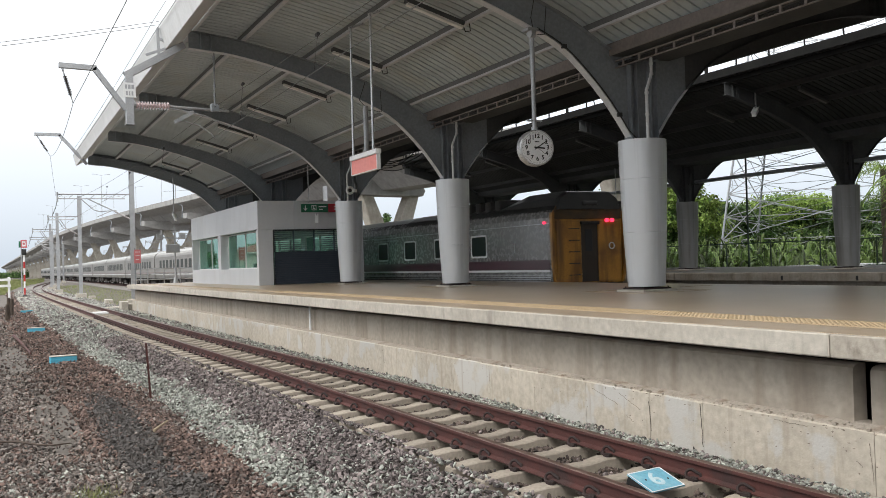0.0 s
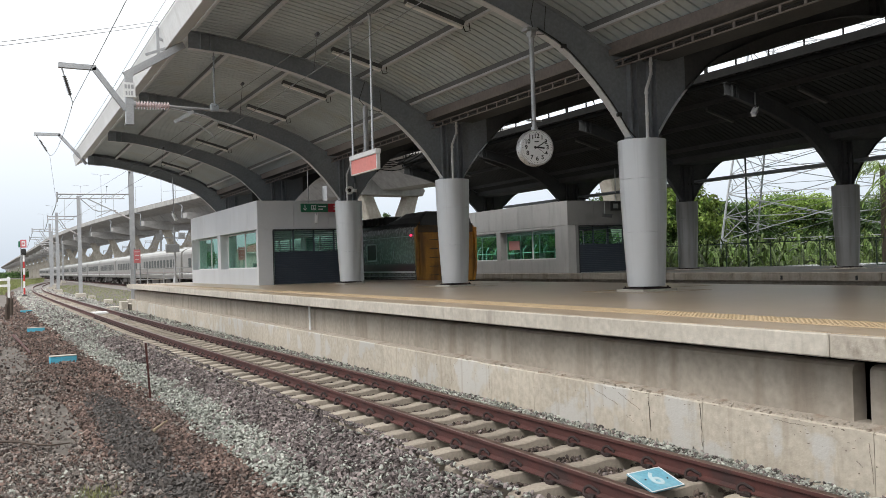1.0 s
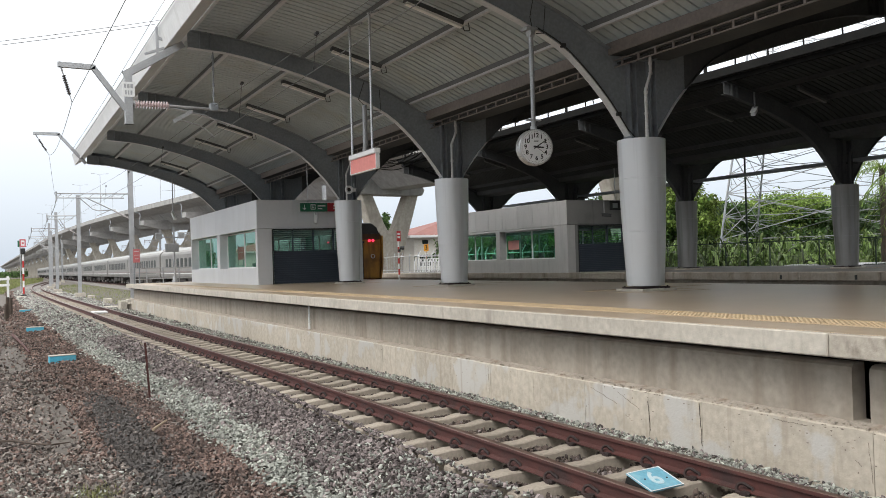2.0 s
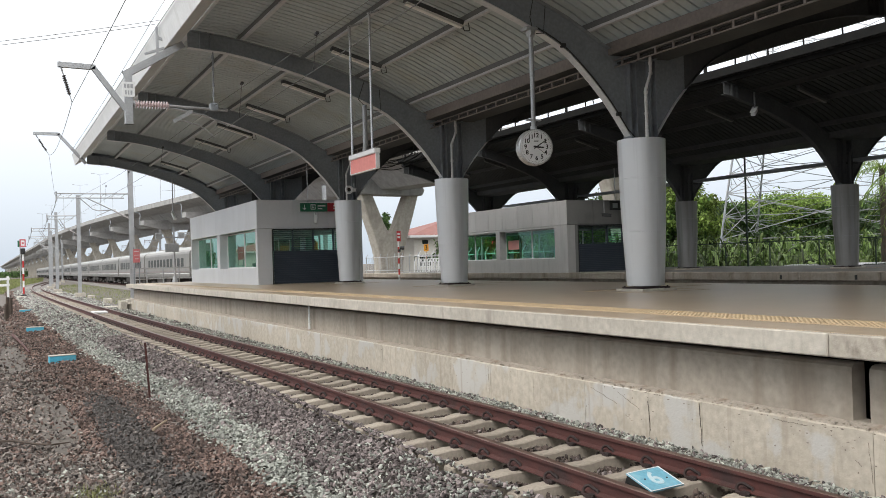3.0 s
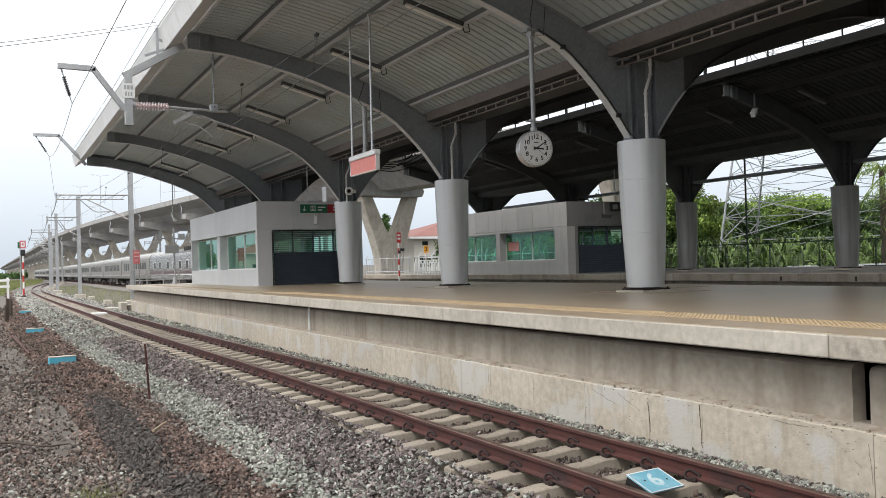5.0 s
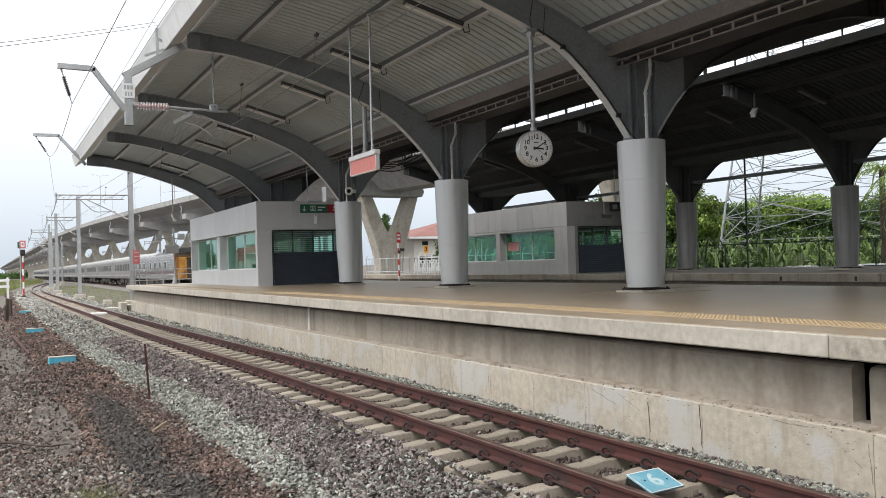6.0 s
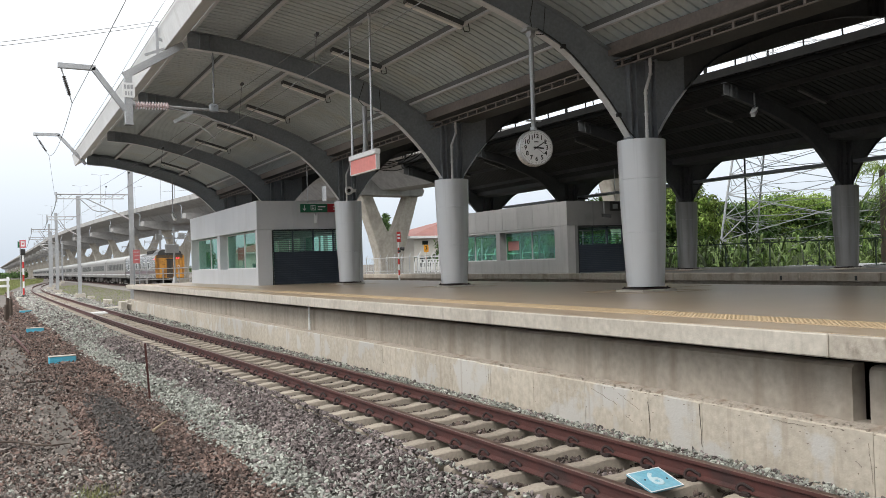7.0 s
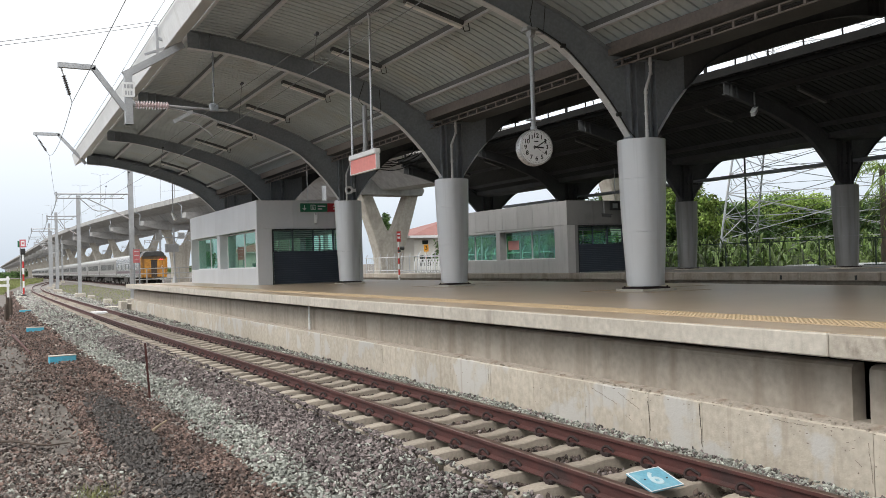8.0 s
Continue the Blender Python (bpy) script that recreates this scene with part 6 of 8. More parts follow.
def make_overhead():
    y = 23.08
    c = thing("catenary_bracket", "grey steel overhead line bracket with pink porcelain insulator at the eave", "catenary bracket")
    bm = BM()
    beam(bm, (-0.50, y, 7.42), (-1.93, y, 6.56), 0.16, 0.17)
    part("hanger_arm", bm, M["galv"], c)
    bm = BM()
    box(bm, -1.93, -1.75, y - 0.09, y + 0.09, 5.36, 6.62)
    box(bm, -1.95, -1.73, y - 0.11, y + 0.11, 5.36, 5.38)
    part("drop_post", bm, M["galv"], c)
    bm = BM()
    box(bm, -1.99, -1.70, y - 0.105, y - 0.095, 6.02, 6.38)
    part("number_plate", bm, M["dial"], c, "white plate")
    bm = BM()
    for x0, x1, z0 in ((-1.95, -1.90, 6.23), (-1.88, -1.82, 6.23), (-1.80, -1.74, 6.23), (-1.93, -1.89, 6.07), (-1.86, -1.83, 6.07), (-1.80, -1.76, 6.07)):
        box(bm, x0, x1, y - 0.109, y - 0.105, z0, z0 + 0.10)
    part("plate_bars", bm, M["galv"], c)
    bm = BM()
    ribbed(bm, (-1.70, y, 5.86), (-0.88, y, 5.86), 0.05, 0.105, 12)
    part("insulator", bm, M["insul"], c, "pinkish ribbed insulator")
    bm = BM()
    tube(bm, (-1.76, y, 5.88), (-1.66, y, 5.86), 0.07, n=8)
    tube(bm, (-0.92, y, 5.86), (0.58, y, 5.81), 0.034, n=10)
    part("cantilever_tube", bm, M["galv"], c)
    bm = BM()
    tube(bm, (0.24, y, 7.35), (0.23, y, 5.9), 0.018, n=8)
    for z in (7.2, 6.9, 6.5, 6.25):
        tube(bm, (0.235, y, z), (0.235, y, z - 0.1), 0.032, n=8)
    box(bm, 0.12, 0.34, y - 0.05, y + 0.05, 5.78, 5.98, bevel=0.02)
    part("stay_rod", bm, M["steel"], c)
    bm = BM()
    pipe(bm, [(-0.95, y, 5.82), (-0.70, y, 5.79), (0.0, y, 5.66), (0.55, y, 5.44)], 0.020, n=8)
    tube(bm, (-0.30, y, 5.74), (-0.40, y, 5.72), 0.05, n=8)
    part("drop_tube", bm, M["galv"], c)
    bm = BM()
    beam(bm, (-0.33, y, 5.74), (-0.78, y, 5.47), 0.10, 0.09)
    part("registration_strut", bm, M["galv"], c)
    bm = BM()
    pipe(bm, [(-0.78, y, 5.47), (-0.55, y, 5.50), (-0.15, y, 5.40), (0.12, y, 5.22), (0.22, y, 5.10)], 0.018, n=8)
    part("steady_arm", bm, M["galv"], c)

    def feeder(px, pz, qx, qz, rx, rz, fx, fz, yy, w, lab):
        f = thing("feeder_bracket", lab, "feeder bracket", group="feeder brackets")
        bm = BM()
        beam(bm, (px, yy, pz), (qx, yy, qz), w, w, (0, 1, 0))
        beam(bm, (qx + w * 0.4, yy, qz), (rx - w * 0.5, yy, rz), w, w, (0, 1, 0))
        part("bent_arm", bm, M["galv"], f)
        bm = BM()
        ribbed(bm, (rx + (fx - rx) * 0.28, yy, rz + (fz - rz) * 0.28), (rx + (fx - rx) * 0.80, yy, rz + (fz - rz) * 0.80), w * 0.18, w * 0.42, 9)
        part("insulator", bm, M["insul_dark"], f, "dark ribbed insulator")
        bm = BM()
        tube(bm, (rx, yy, rz), (rx + (fx - rx) * 0.3, yy, rz + (fz - rz) * 0.3), w * 0.22, w * 0.1, n=8)
        tube(bm, (rx + (fx - rx) * 0.78, yy, rz + (fz - rz) * 0.78), (fx, yy, fz), w * 0.1, n=8)
        part("shackle", bm, M["galv"], f)
    feeder(-1.92, 5.73, -2.63, 6.70, -3.36, 6.72, -3.12, 5.83, y, 0.12, "bent grey arm with a dark hanging insulator")
    bm_y = 48.49
    feeder(-0.55, 7.22, -1.80, 8.66, -2.86, 8.66, -2.24, 7.61, bm_y, 0.14, "bent grey arm at the canopy end with an insulator")

    # wires
    def wire(name, lab, pts, r, cat="wire"):
        bm = BM()
        pipe(bm, pts, r * 0.6, n=5)
        ob = part(name, bm, M["wire"])
        tagged(ob, lab, cat)
        return ob

    def sag(a, b, drop, n=12):
        a, b = Vector(a), Vector(b)
        return [a + (b - a) * (i / n) - Vector((0, 0, 4 * drop * (i / n) * (1 - i / n))) for i in range(n + 1)]
    wire("contact_wire", "taut dark contact wire over the near track", [(0.1, -25, 5.08), (0.0, 10, 5.08), (0.1, 23.08, 5.08), (-0.4, 58, 5.1), (-0.6, 104, 5.2), (0.2, 127, 5.2)], 0.011)
    wire("messenger_wire", "sagging messenger wire over the near track", sag((0.1, -25, 5.9), (0.22, 23.08, 5.9), 0.28) + sag((0.22, 23.08, 5.9), (-0.4, 58, 6.2), 0.25)[1:] + sag((-0.4, 58, 6.2), (-0.6, 81, 6.2), 0.15)[1:] + sag((-0.6, 81, 6.2), (-0.4, 104, 6.2), 0.15)[1:], 0.010)
    for yy, z in ((14.6, 5.72), (19.7, 5.84), (9.5, 5.64), (30.0, 5.72), (38.0, 5.74), (46.0, 5.88)):
        bm = BM()
        tube(bm, (0.02, yy, 5.08), (0.1, yy, z - 0.02), 0.005, n=4)
        tube(bm, (0.1, yy - 0.05, z), (0.1, yy + 0.05, z), 0.035, n=6)
        tagged(part("dropper", bm, M["dark"]), "thin dropper between the overhead wires", "wire")
    wire("feeder_wire", "dark feeder wire from bracket to bracket", sag((-3.0, -10, 5.9), (-3.12, 23.08, 5.83), 0.12) + sag((-3.12, 23.08, 5.83), (-2.24, bm_y, 7.61), 0.35)[1:] + sag((-2.24, bm_y, 7.61), (-1.46, 58, 6.4), 0.05)[1:], 0.012)
    wire("earth_wire", "thin wire along the canopy eave", sag((-1.08, -10, 8.30), (-1.06, 24.0, 8.26), 0.05) + sag((-1.06, 24.0, 8.26), (-1.10, 50.5, 8.05), 0.12)[1:], 0.014)
    wire("earth_wire", "thin wire along the canopy eave", sag((-1.02, -10, 8.12), (-1.0, 24.0, 8.02), 0.04) + sag((-1.0, 24.0, 8.02), (-1.02, 50.5, 7.9), 0.06)[1:], 0.014)
    s = thing("eave_stub", "short grey post with brace above the eave", "bracket")
    bm = BM()
    beam(bm, (-0.98, 23.9, 7.2), (-1.0, 23.9, 8.02), 0.07, 0.07, (0, 1, 0))
    beam(bm, (-0.98, 23.9, 7.75), (-0.62, 23.9, 7.62), 0.06, 0.06, (0, 1, 0))
    beam(bm, (-1.3, 23.9, 7.30), (-0.5, 23.9, 7.62), 0.06, 0.06, (0, 1, 0))
    part("bar", bm, M["galv"], s)
    # high power lines far behind
    for z0, z1 in ((47.2, 55.5), (48.0, 56.2)):
        wire("power_line", "thin power line crossing the sky", sag((-40, 200, z0 - 7), (40, 200, z1 + 2), 0.8), 0.10)
    for z in (16.0, 18.5, 21.0, 23.0):
        wire("power_line", "thin power line behind the trees", sag((20, 150, z * 0.9), (47.5, 45, z), 2.0), 0.03)
        wire("power_line", "thin power line behind the trees", sag((47.5, 45, z), (130, -60, z), 3.0), 0.03)


make_overhead()


M["insul_grey"] = mat("grey_porcelain", (0.42, 0.40, 0.40), (0.36, 0.34, 0.34), 4.0, 0.3)


def make_mast(reach):
    k = reach / 4.2
    m = thing("catenary_mast", "grey steel overhead line mast with a truss arm and insulators", "catenary mast", group="catenary masts")
    bm = BM()
    for d in (-0.13, 0.13):
        box(bm, -0.14, 0.14, d - 0.012, d + 0.012, -0.4, 8.2)
    box(bm, -0.012, 0.012, -0.118, 0.118, -0.4, 8.2)
    part("mast", bm, M["galv"], m)
    bm = BM()
    box(bm, -0.4, 0.4, -0.4, 0.4, -0.6, 0.05, bevel=0.03)
    part("footing", bm, M["edge"], m, "concrete footing")
    bm = BM()
    tube(bm, (-reach, 0, 6.48), (0, 0, 6.48), 0.045, n=8)
    tube(bm, (-reach, 0, 6.22), (-0.4, 0, 6.22), 0.035, n=8)
    for i in range(int(7 * k)):
        x = -reach + 0.6 * i
        tube(bm, (x, 0, 6.22), (x + 0.3, 0, 6.48), 0.02, n=6)
    tube(bm, (-reach, 0, 6.0), (-reach, 0, 6.6), 0.05, n=8)
    part("arm", bm, M["galv"], m)
    bm = BM()
    tube(bm, (-1.0, 0, 5.45), (-2.6 * k, 0, 6.25), 0.035, n=8)
    pipe(bm, [(-2.9 * k, 0, 6.2), (-2.2 * k, 0, 5.55), (-1.9 * k, 0, 5.45), (-0.9 * k, 0, 5.5)], 0.03, n=8)
    pipe(bm, [(-1.2, 0, 5.48), (-1.6, 0, 5.30), (-2.0, 0, 5.12)], 0.022, n=8)
    part("strut", bm, M["galv"], m)
    bm = BM()
    ribbed(bm, (-0.1, 0, 4.95), (-1.0, 0, 5.45), 0.035, 0.065, 9)
    part("insulator", bm, M["insul_grey"], m)
    bm = BM()
    pipe(bm, [(-reach, 0, 6.2), (-reach - 0.1, 0, 5.7), (-reach - 0.3, 0, 5.2)], 0.02, n=6)
    part("jumper", bm, M["dark"], m)
    return m


def make_masts():
    m = make_mast(4.2)
    m.matrix_basis = Matrix.Translation((2.82, 58.0, 0))
    m = make_mast(2.4)
    m.matrix_basis = Matrix.Translation((13.4, 330.0, 0))
    for x, y in ((1.68, 81.0), (1.35, 104.0), (1.9, 127.0), (3.4, 150.0), (6.0, 178.0), (8.8, 210.0), (11.0, 245.0), (12.0, 285.0)):
        copy_thing(m, Matrix.Translation((x, y, 0)))
    for y in (70, 95, 120, 150, 180, 215, 250, 300):
        copy_thing(m, Matrix.Translation((curve_at(TRACK_3, y) + 3.2, y, 0)))


make_masts()


# ---------------------------------------------------------------- platform end
def make_platform_end():
    r = thing("railing", "grey tubular steel railing across the platform end", "railing", group="platform end railings")
    xs = [1.75, 2.6, 3.45, 4.3, 5.15, 6.0, 6.85, 7.7, 8.55, 9.4]
    for x in xs:
        bm = BM()
        tube(bm, (x, 50.9, DECK), (x, 50.9, 1.88), 0.03, n=8)
        part("post", bm, M["galv"], r)
    for z in (1.30, 1.60, 1.88):
        bm = BM()
        tube(bm, (1.75, 50.9, z), (9.4, 50.9, z), 0.026, n=8)
        part("rail_bar", bm, M["galv"], r)
    s = thing("warning_sign", "faded pink-red warning sign on two brown posts", "sign")
    for x in (1.87, 2.14):
        bm = BM()
        tube(bm, (x, 50.3, DECK), (x, 50.3, 3.0), 0.03, n=8)
        part("post", bm, M["steel"], s)
    bm = BM()
    box(bm, 1.83, 2.17, 50.24, 50.27, 2.2, 2.92)
    part("board", bm, M["faded_red"], s)
    bm = BM()
    for i, (a, b) in enumerate(((1.87, 2.13), (1.89, 2.11), (1.91, 2.09))):
        box(bm, a, b, 50.235, 50.24, 2.78 - 0.2 * i, 2.81 - 0.2 * i)
    part("text_bars", bm, M["dial"], s)
    p = thing("equipment_post", "grey post carrying white boxes and a horn speaker", "equipment post")
    bm = BM()
    tube(bm, (4.0, 50.5, DECK), (4.0, 50.5, 4.1), 0.05, n=10)
    beam(bm, (3.1, 50.5, 3.55), (4.4, 50.5, 3.50), 0.06, 0.06)
    tube(bm, (4.0, 50.5, DECK), (4.0, 50.5, DECK + 0.35), 0.16, 0.08, n=10)
    part("post", bm, M["galv"], p)
    bm = BM()
    box(bm, 3.50, 4.22, 50.30, 50.48, 2.72, 3.18, bevel=0.02)
    part("control_box", bm, M["galv"], p, "white control box")
    bm = BM()
    box(bm, 3.02, 3.38, 50.36, 50.56, 3.42, 3.74, bevel=0.02)
    part("lamp_box", bm, M["galv"], p)
    bm = BM()
    box(bm, 4.20, 4.56, 50.36, 50.50, 3.45, 3.80, bevel=0.03)
    part("speaker", bm, M["silver"], p)
    # concrete kerb foot below the end of the platform
    k = thing("cable_trough", "whitish concrete blocks and cable trough at the platform end", "concrete blocks", kind="structure")
    for x, y, w, h in ((1.45, 51.9, 0.35, 0.5), (1.9, 52.3, 0.4, 0.35), (1.2, 54.5, 0.8, 0.14), (2.2, 66.0, 0.5, 0.25), (2.4, 79.5, 0.5, 0.2), (1.0, 96.0, 0.7, 0.2)):
        bm = BM()
        box(bm, x - w / 2, x + w / 2, y - 0.5, y + 0.5, -0.45, -0.35 + h, bevel=0.02)
        part("block", bm, M["edge"], k)


make_platform_end()


# ---------------------------------------------------------------- signals and far-side clutter
def banded_post(name, label, x, y, z0, z1, r, bands, head=True, sign=True):
    s = thing(name, label, "signal", group="striped signals")
    n = bands
    for i in range(n):
        a, b = z0 + (z1 - z0) * i / n, z0 + (z1 - z0) * (i + 1) / n
        bm = BM()
        tube(bm, (x, y, a), (x, y, b), r, n=12)
        part("post_band", bm, M["dial"] if i % 2 else M["redpaint"], s)
    if head:
        bm = BM()
        box(bm, x - 0.2, x + 0.2, y - 0.14, y + 0.1, z1, z1 + 0.55, bevel=0.05)
        tube(bm, (x, y - 0.14, z1 + 0.28), (x, y - 0.32, z1 + 0.28), 0.12, n=12)
        part("lamp_head", bm, M["black"], s)
    if sign:
        bm = BM()
        box(bm, x - 0.25, x + 0.25, y - 0.04, y, z1 + 0.65, z1 + 1.35)
        tube(bm, (x, y + 0.02, z1 + 0.4), (x, y + 0.02, z1 + 1.2), 0.03, n=8)
        part("plate", bm, M["dial"], s)
        bm = BM()
        for a, b, c, d in ((-0.25, 0.25, 1.24, 1.35), (-0.25, 0.25, 0.65, 0.78), (-0.25, -0.15, 0.78, 1.24), (0.15, 0.25, 0.78, 1.24), (-0.08, 0.08, 0.92, 1.10)):
            box(bm, x + a, x + b, y - 0.05, y - 0.042, z1 + c, z1 + d)
        part("red_marks", bm, M["crimson"], s)
    return s


def make_far_side():
    sg = banded_post("railway_signal", "red and white banded signal post with black lamp head", -2.36, 88.5, 0.0, 3.5, 0.075, 6)
    bm = BM()
    lathe(bm, [(0.24, -0.2), (0.22, -0.1), (0.09, 0.0), (0.08, 0.0)], (-2.36, 88.5, 0.0), 14)
    part("foot", bm, M["black"], sg, "black cast foot")
    b = thing("concrete_slab", "square concrete slab beneath the striped signal", "concrete slab")
    bm = BM()
    box(bm, -2.9, -1.8, 87.9, 89.1, -0.5, -0.19, bevel=0.03)
    part("slab", bm, M["edge"], b)
    s = banded_post("railway_signal", "thin red and white striped post with a small sign", 18.15, 52.4, 0.3, 3.1, 0.055, 8, head=False, sign=False)
    bm = BM()
    box(bm, 18.02, 18.28, 52.3, 52.34, 3.1, 3.75)
    part("plate", bm, M["redpaint"], s)
    bm = BM()
    box(bm, 18.06, 18.24, 52.285, 52.299, 3.3, 3.42)
    box(bm, 18.06, 18.24, 52.285, 52.299, 3.52, 3.62)
    part("plate_bars", bm, M["dial"], s)
    bm = BM()
    tube(bm, (18.22, 52.3, 2.70), (18.46, 52.2, 2.66), 0.10, 0.13, n=12)
    box(bm, 18.10, 18.26, 52.28, 52.46, 2.45, 2.60, bevel=0.02)
    part("lamp", bm, M["black"], s)
    # railing along the far platform behind the office
    r = thing("railing", "pale grey steel railing along the far platform", "railing")
    for i in range(11):
        bm = BM()
        y = 48.3 + 1.25 * i
        pipe(bm, [(19.3, y, DECK), (19.3, y, 2.15), (19.38, y, 2.38)], 0.028, n=6)
        part("post", bm, M["silver"], r)
    for z in (1.25, 2.15):
        bm = BM()
        tube(bm, (19.3, 48.0, z), (19.3, 61.0, z), 0.024, n=6)
        part("rail_bar", bm, M["silver"], r)
    for i in range(40):
        bm = BM()
        y = 48.3 + 0.32 * i
        tube(bm, (19.3, y, 1.25), (19.3, y, 2.15), 0.008, n=4)
        part("baluster", bm, M["silver"], r)
    r = thing("railing", "pale steel railing with bent post tops behind the office", "railing")
    for i in range(24):
        bm = BM()
        y = 40.0 + 1.3 * i
        pipe(bm, [(27.7, y, DECK), (27.7, y, 2.35), (27.95, y, 2.70)], 0.035, n=6)
        part("post", bm, M["white"], r)
    for z in (1.35, 1.75, 2.2):
        bm = BM()
        tube(bm, (27.7, 39.8, z), (27.7, 70.2, z), 0.026, n=6)
        part("rail_bar", bm, M["white"], r)
    # yellow speed board
    t = thing("speed_board", "yellow square board on a thin post", "sign")
    bm = BM()
    tube(bm, (22.75, 58.0, DECK), (22.75, 58.0, 2.5), 0.03, n=8)
    part("post", bm, M["amber"], t)
    bm = BM()
    box(bm, 22.57, 22.93, 57.96, 57.99, 2.5, 3.0)
    part("board", bm, M["amber"], t)
    words("3", 0.42, Matrix.Translation((22.75, 57.95, 2.75)) @ Matrix.Rotation(radians(90), 4, "X"), M["ink"], t, "figure")
    # white tubular racks
    for x, y in ((21.6, 56.0), (22.5, 56.4), (23.4, 56.8)):
        k = thing("bicycle_rack", "white tubular rack behind the railing", "rack", group="white racks")
        for d in (0.0, 0.45, 0.9):
            bm = BM()
            pipe(bm, [(x - 0.3, y + d, DECK), (x - 0.3, y + d, 1.75), (x - 0.2, y + d, 1.95), (x + 0.2, y + d, 1.95), (x + 0.3, y + d, 1.75), (x + 0.3, y + d, DECK)], 0.035, n=6)
            part("hoop", bm, M["white"], k)
    # fence on the back of the far platform
    f = thing("fence", "dark green steel mesh fence behind the far platform", "fence")
    for i in range(28):
        bm = BM()
        y = -6 + 2.9 * i
        box(bm, 28.39, 28.43, y - 0.022, y + 0.022, 0.4, 2.25)
        part("post", bm, M["fence"], f)
    for z in (0.95, 2.2):
        bm = BM()
        box(bm, 28.39, 28.43, -6, 72.3, z, z + 0.05)
        part("rail_bar", bm, M["fence"], f)
    bm = BM()
    n = 0
    y = -6.0
    while y < 60:
        box(bm, 28.407, 28.413, y, y + 0.006, 1.0, 2.2)
        y += 0.15
    for z in np.arange(1.1, 2.2, 0.2):
        box(bm, 28.407, 28.413, -6, 60, z, z + 0.006)
    tagged(part("wire_mesh", bm, M["fence"], f), kind="stuff")
    p = thing("lamp_pole", "tall thin dark pole behind the far platform", "pole")
    bm = BM()
    tube(bm, (27.6, 32.3, DECK), (27.6, 32.3, 9.0), 0.05, 0.04, n=10)
    part("shaft", bm, M["fence"], p)
    p = thing("lamp_pole", "thin pale pole wound with climbing plant", "pole")
    bm = BM()
    tube(bm, (29.4, 39.2, -0.5), (29.4, 39.2, 5.2), 0.10, 0.08, n=10)
    part("shaft", bm, M["galv"], p)
    # cable tray under the far canopy
    c = thing("cable_tray", "dark cable tray slung along the far columns", "cable tray", kind="structure")
    bm = BM()
    box(bm, 23.55, 23.95, -10, 48.5, 4.98, 5.10)
    part("tray", bm, M["steel"], c)
    bm = BM()
    for k in range(-2, 4):
        y = BAY0 + BAY * k
        pipe(bm, [(23.7, y + 1.0, 5.1), (23.7, y + 0.75, 5.45), (23.6, y + 0.4, 5.5), (23.4, y + 0.2, 5.2)], 0.03, n=6)
        pipe(bm, [(23.8, y + 1.3, 5.1), (23.8, y + 1.0, 5.5), (23.6, y + 0.5, 5.62), (23.4, y + 0.2, 5.3)], 0.03, n=6)
        box(bm, 23.3, 23.9, y - 0.04, y + 0.04, 4.9, 4.98)
    part("cable_loop", bm, M["dark"], c)


make_far_side()


# ---------------------------------------------------------------- road viaduct
VIA = ((-60, 68), (0, 49.5), (30, 41.2), (60, 33.8), (90, 26.6), (131, 21.0), (146, 19.3), (165, 17.0), (200, 13.9), (265, 11.0), (406, 10.2), (744, 8.7), (1400, 6.5))


def via_frame(y):
    c = curve_at(VIA, y)
    d = curve_at(VIA, y + 2.0) - curve_at(VIA, y - 2.0)
    n = Vector((4.0, -d, 0)).normalized()
    return c, n


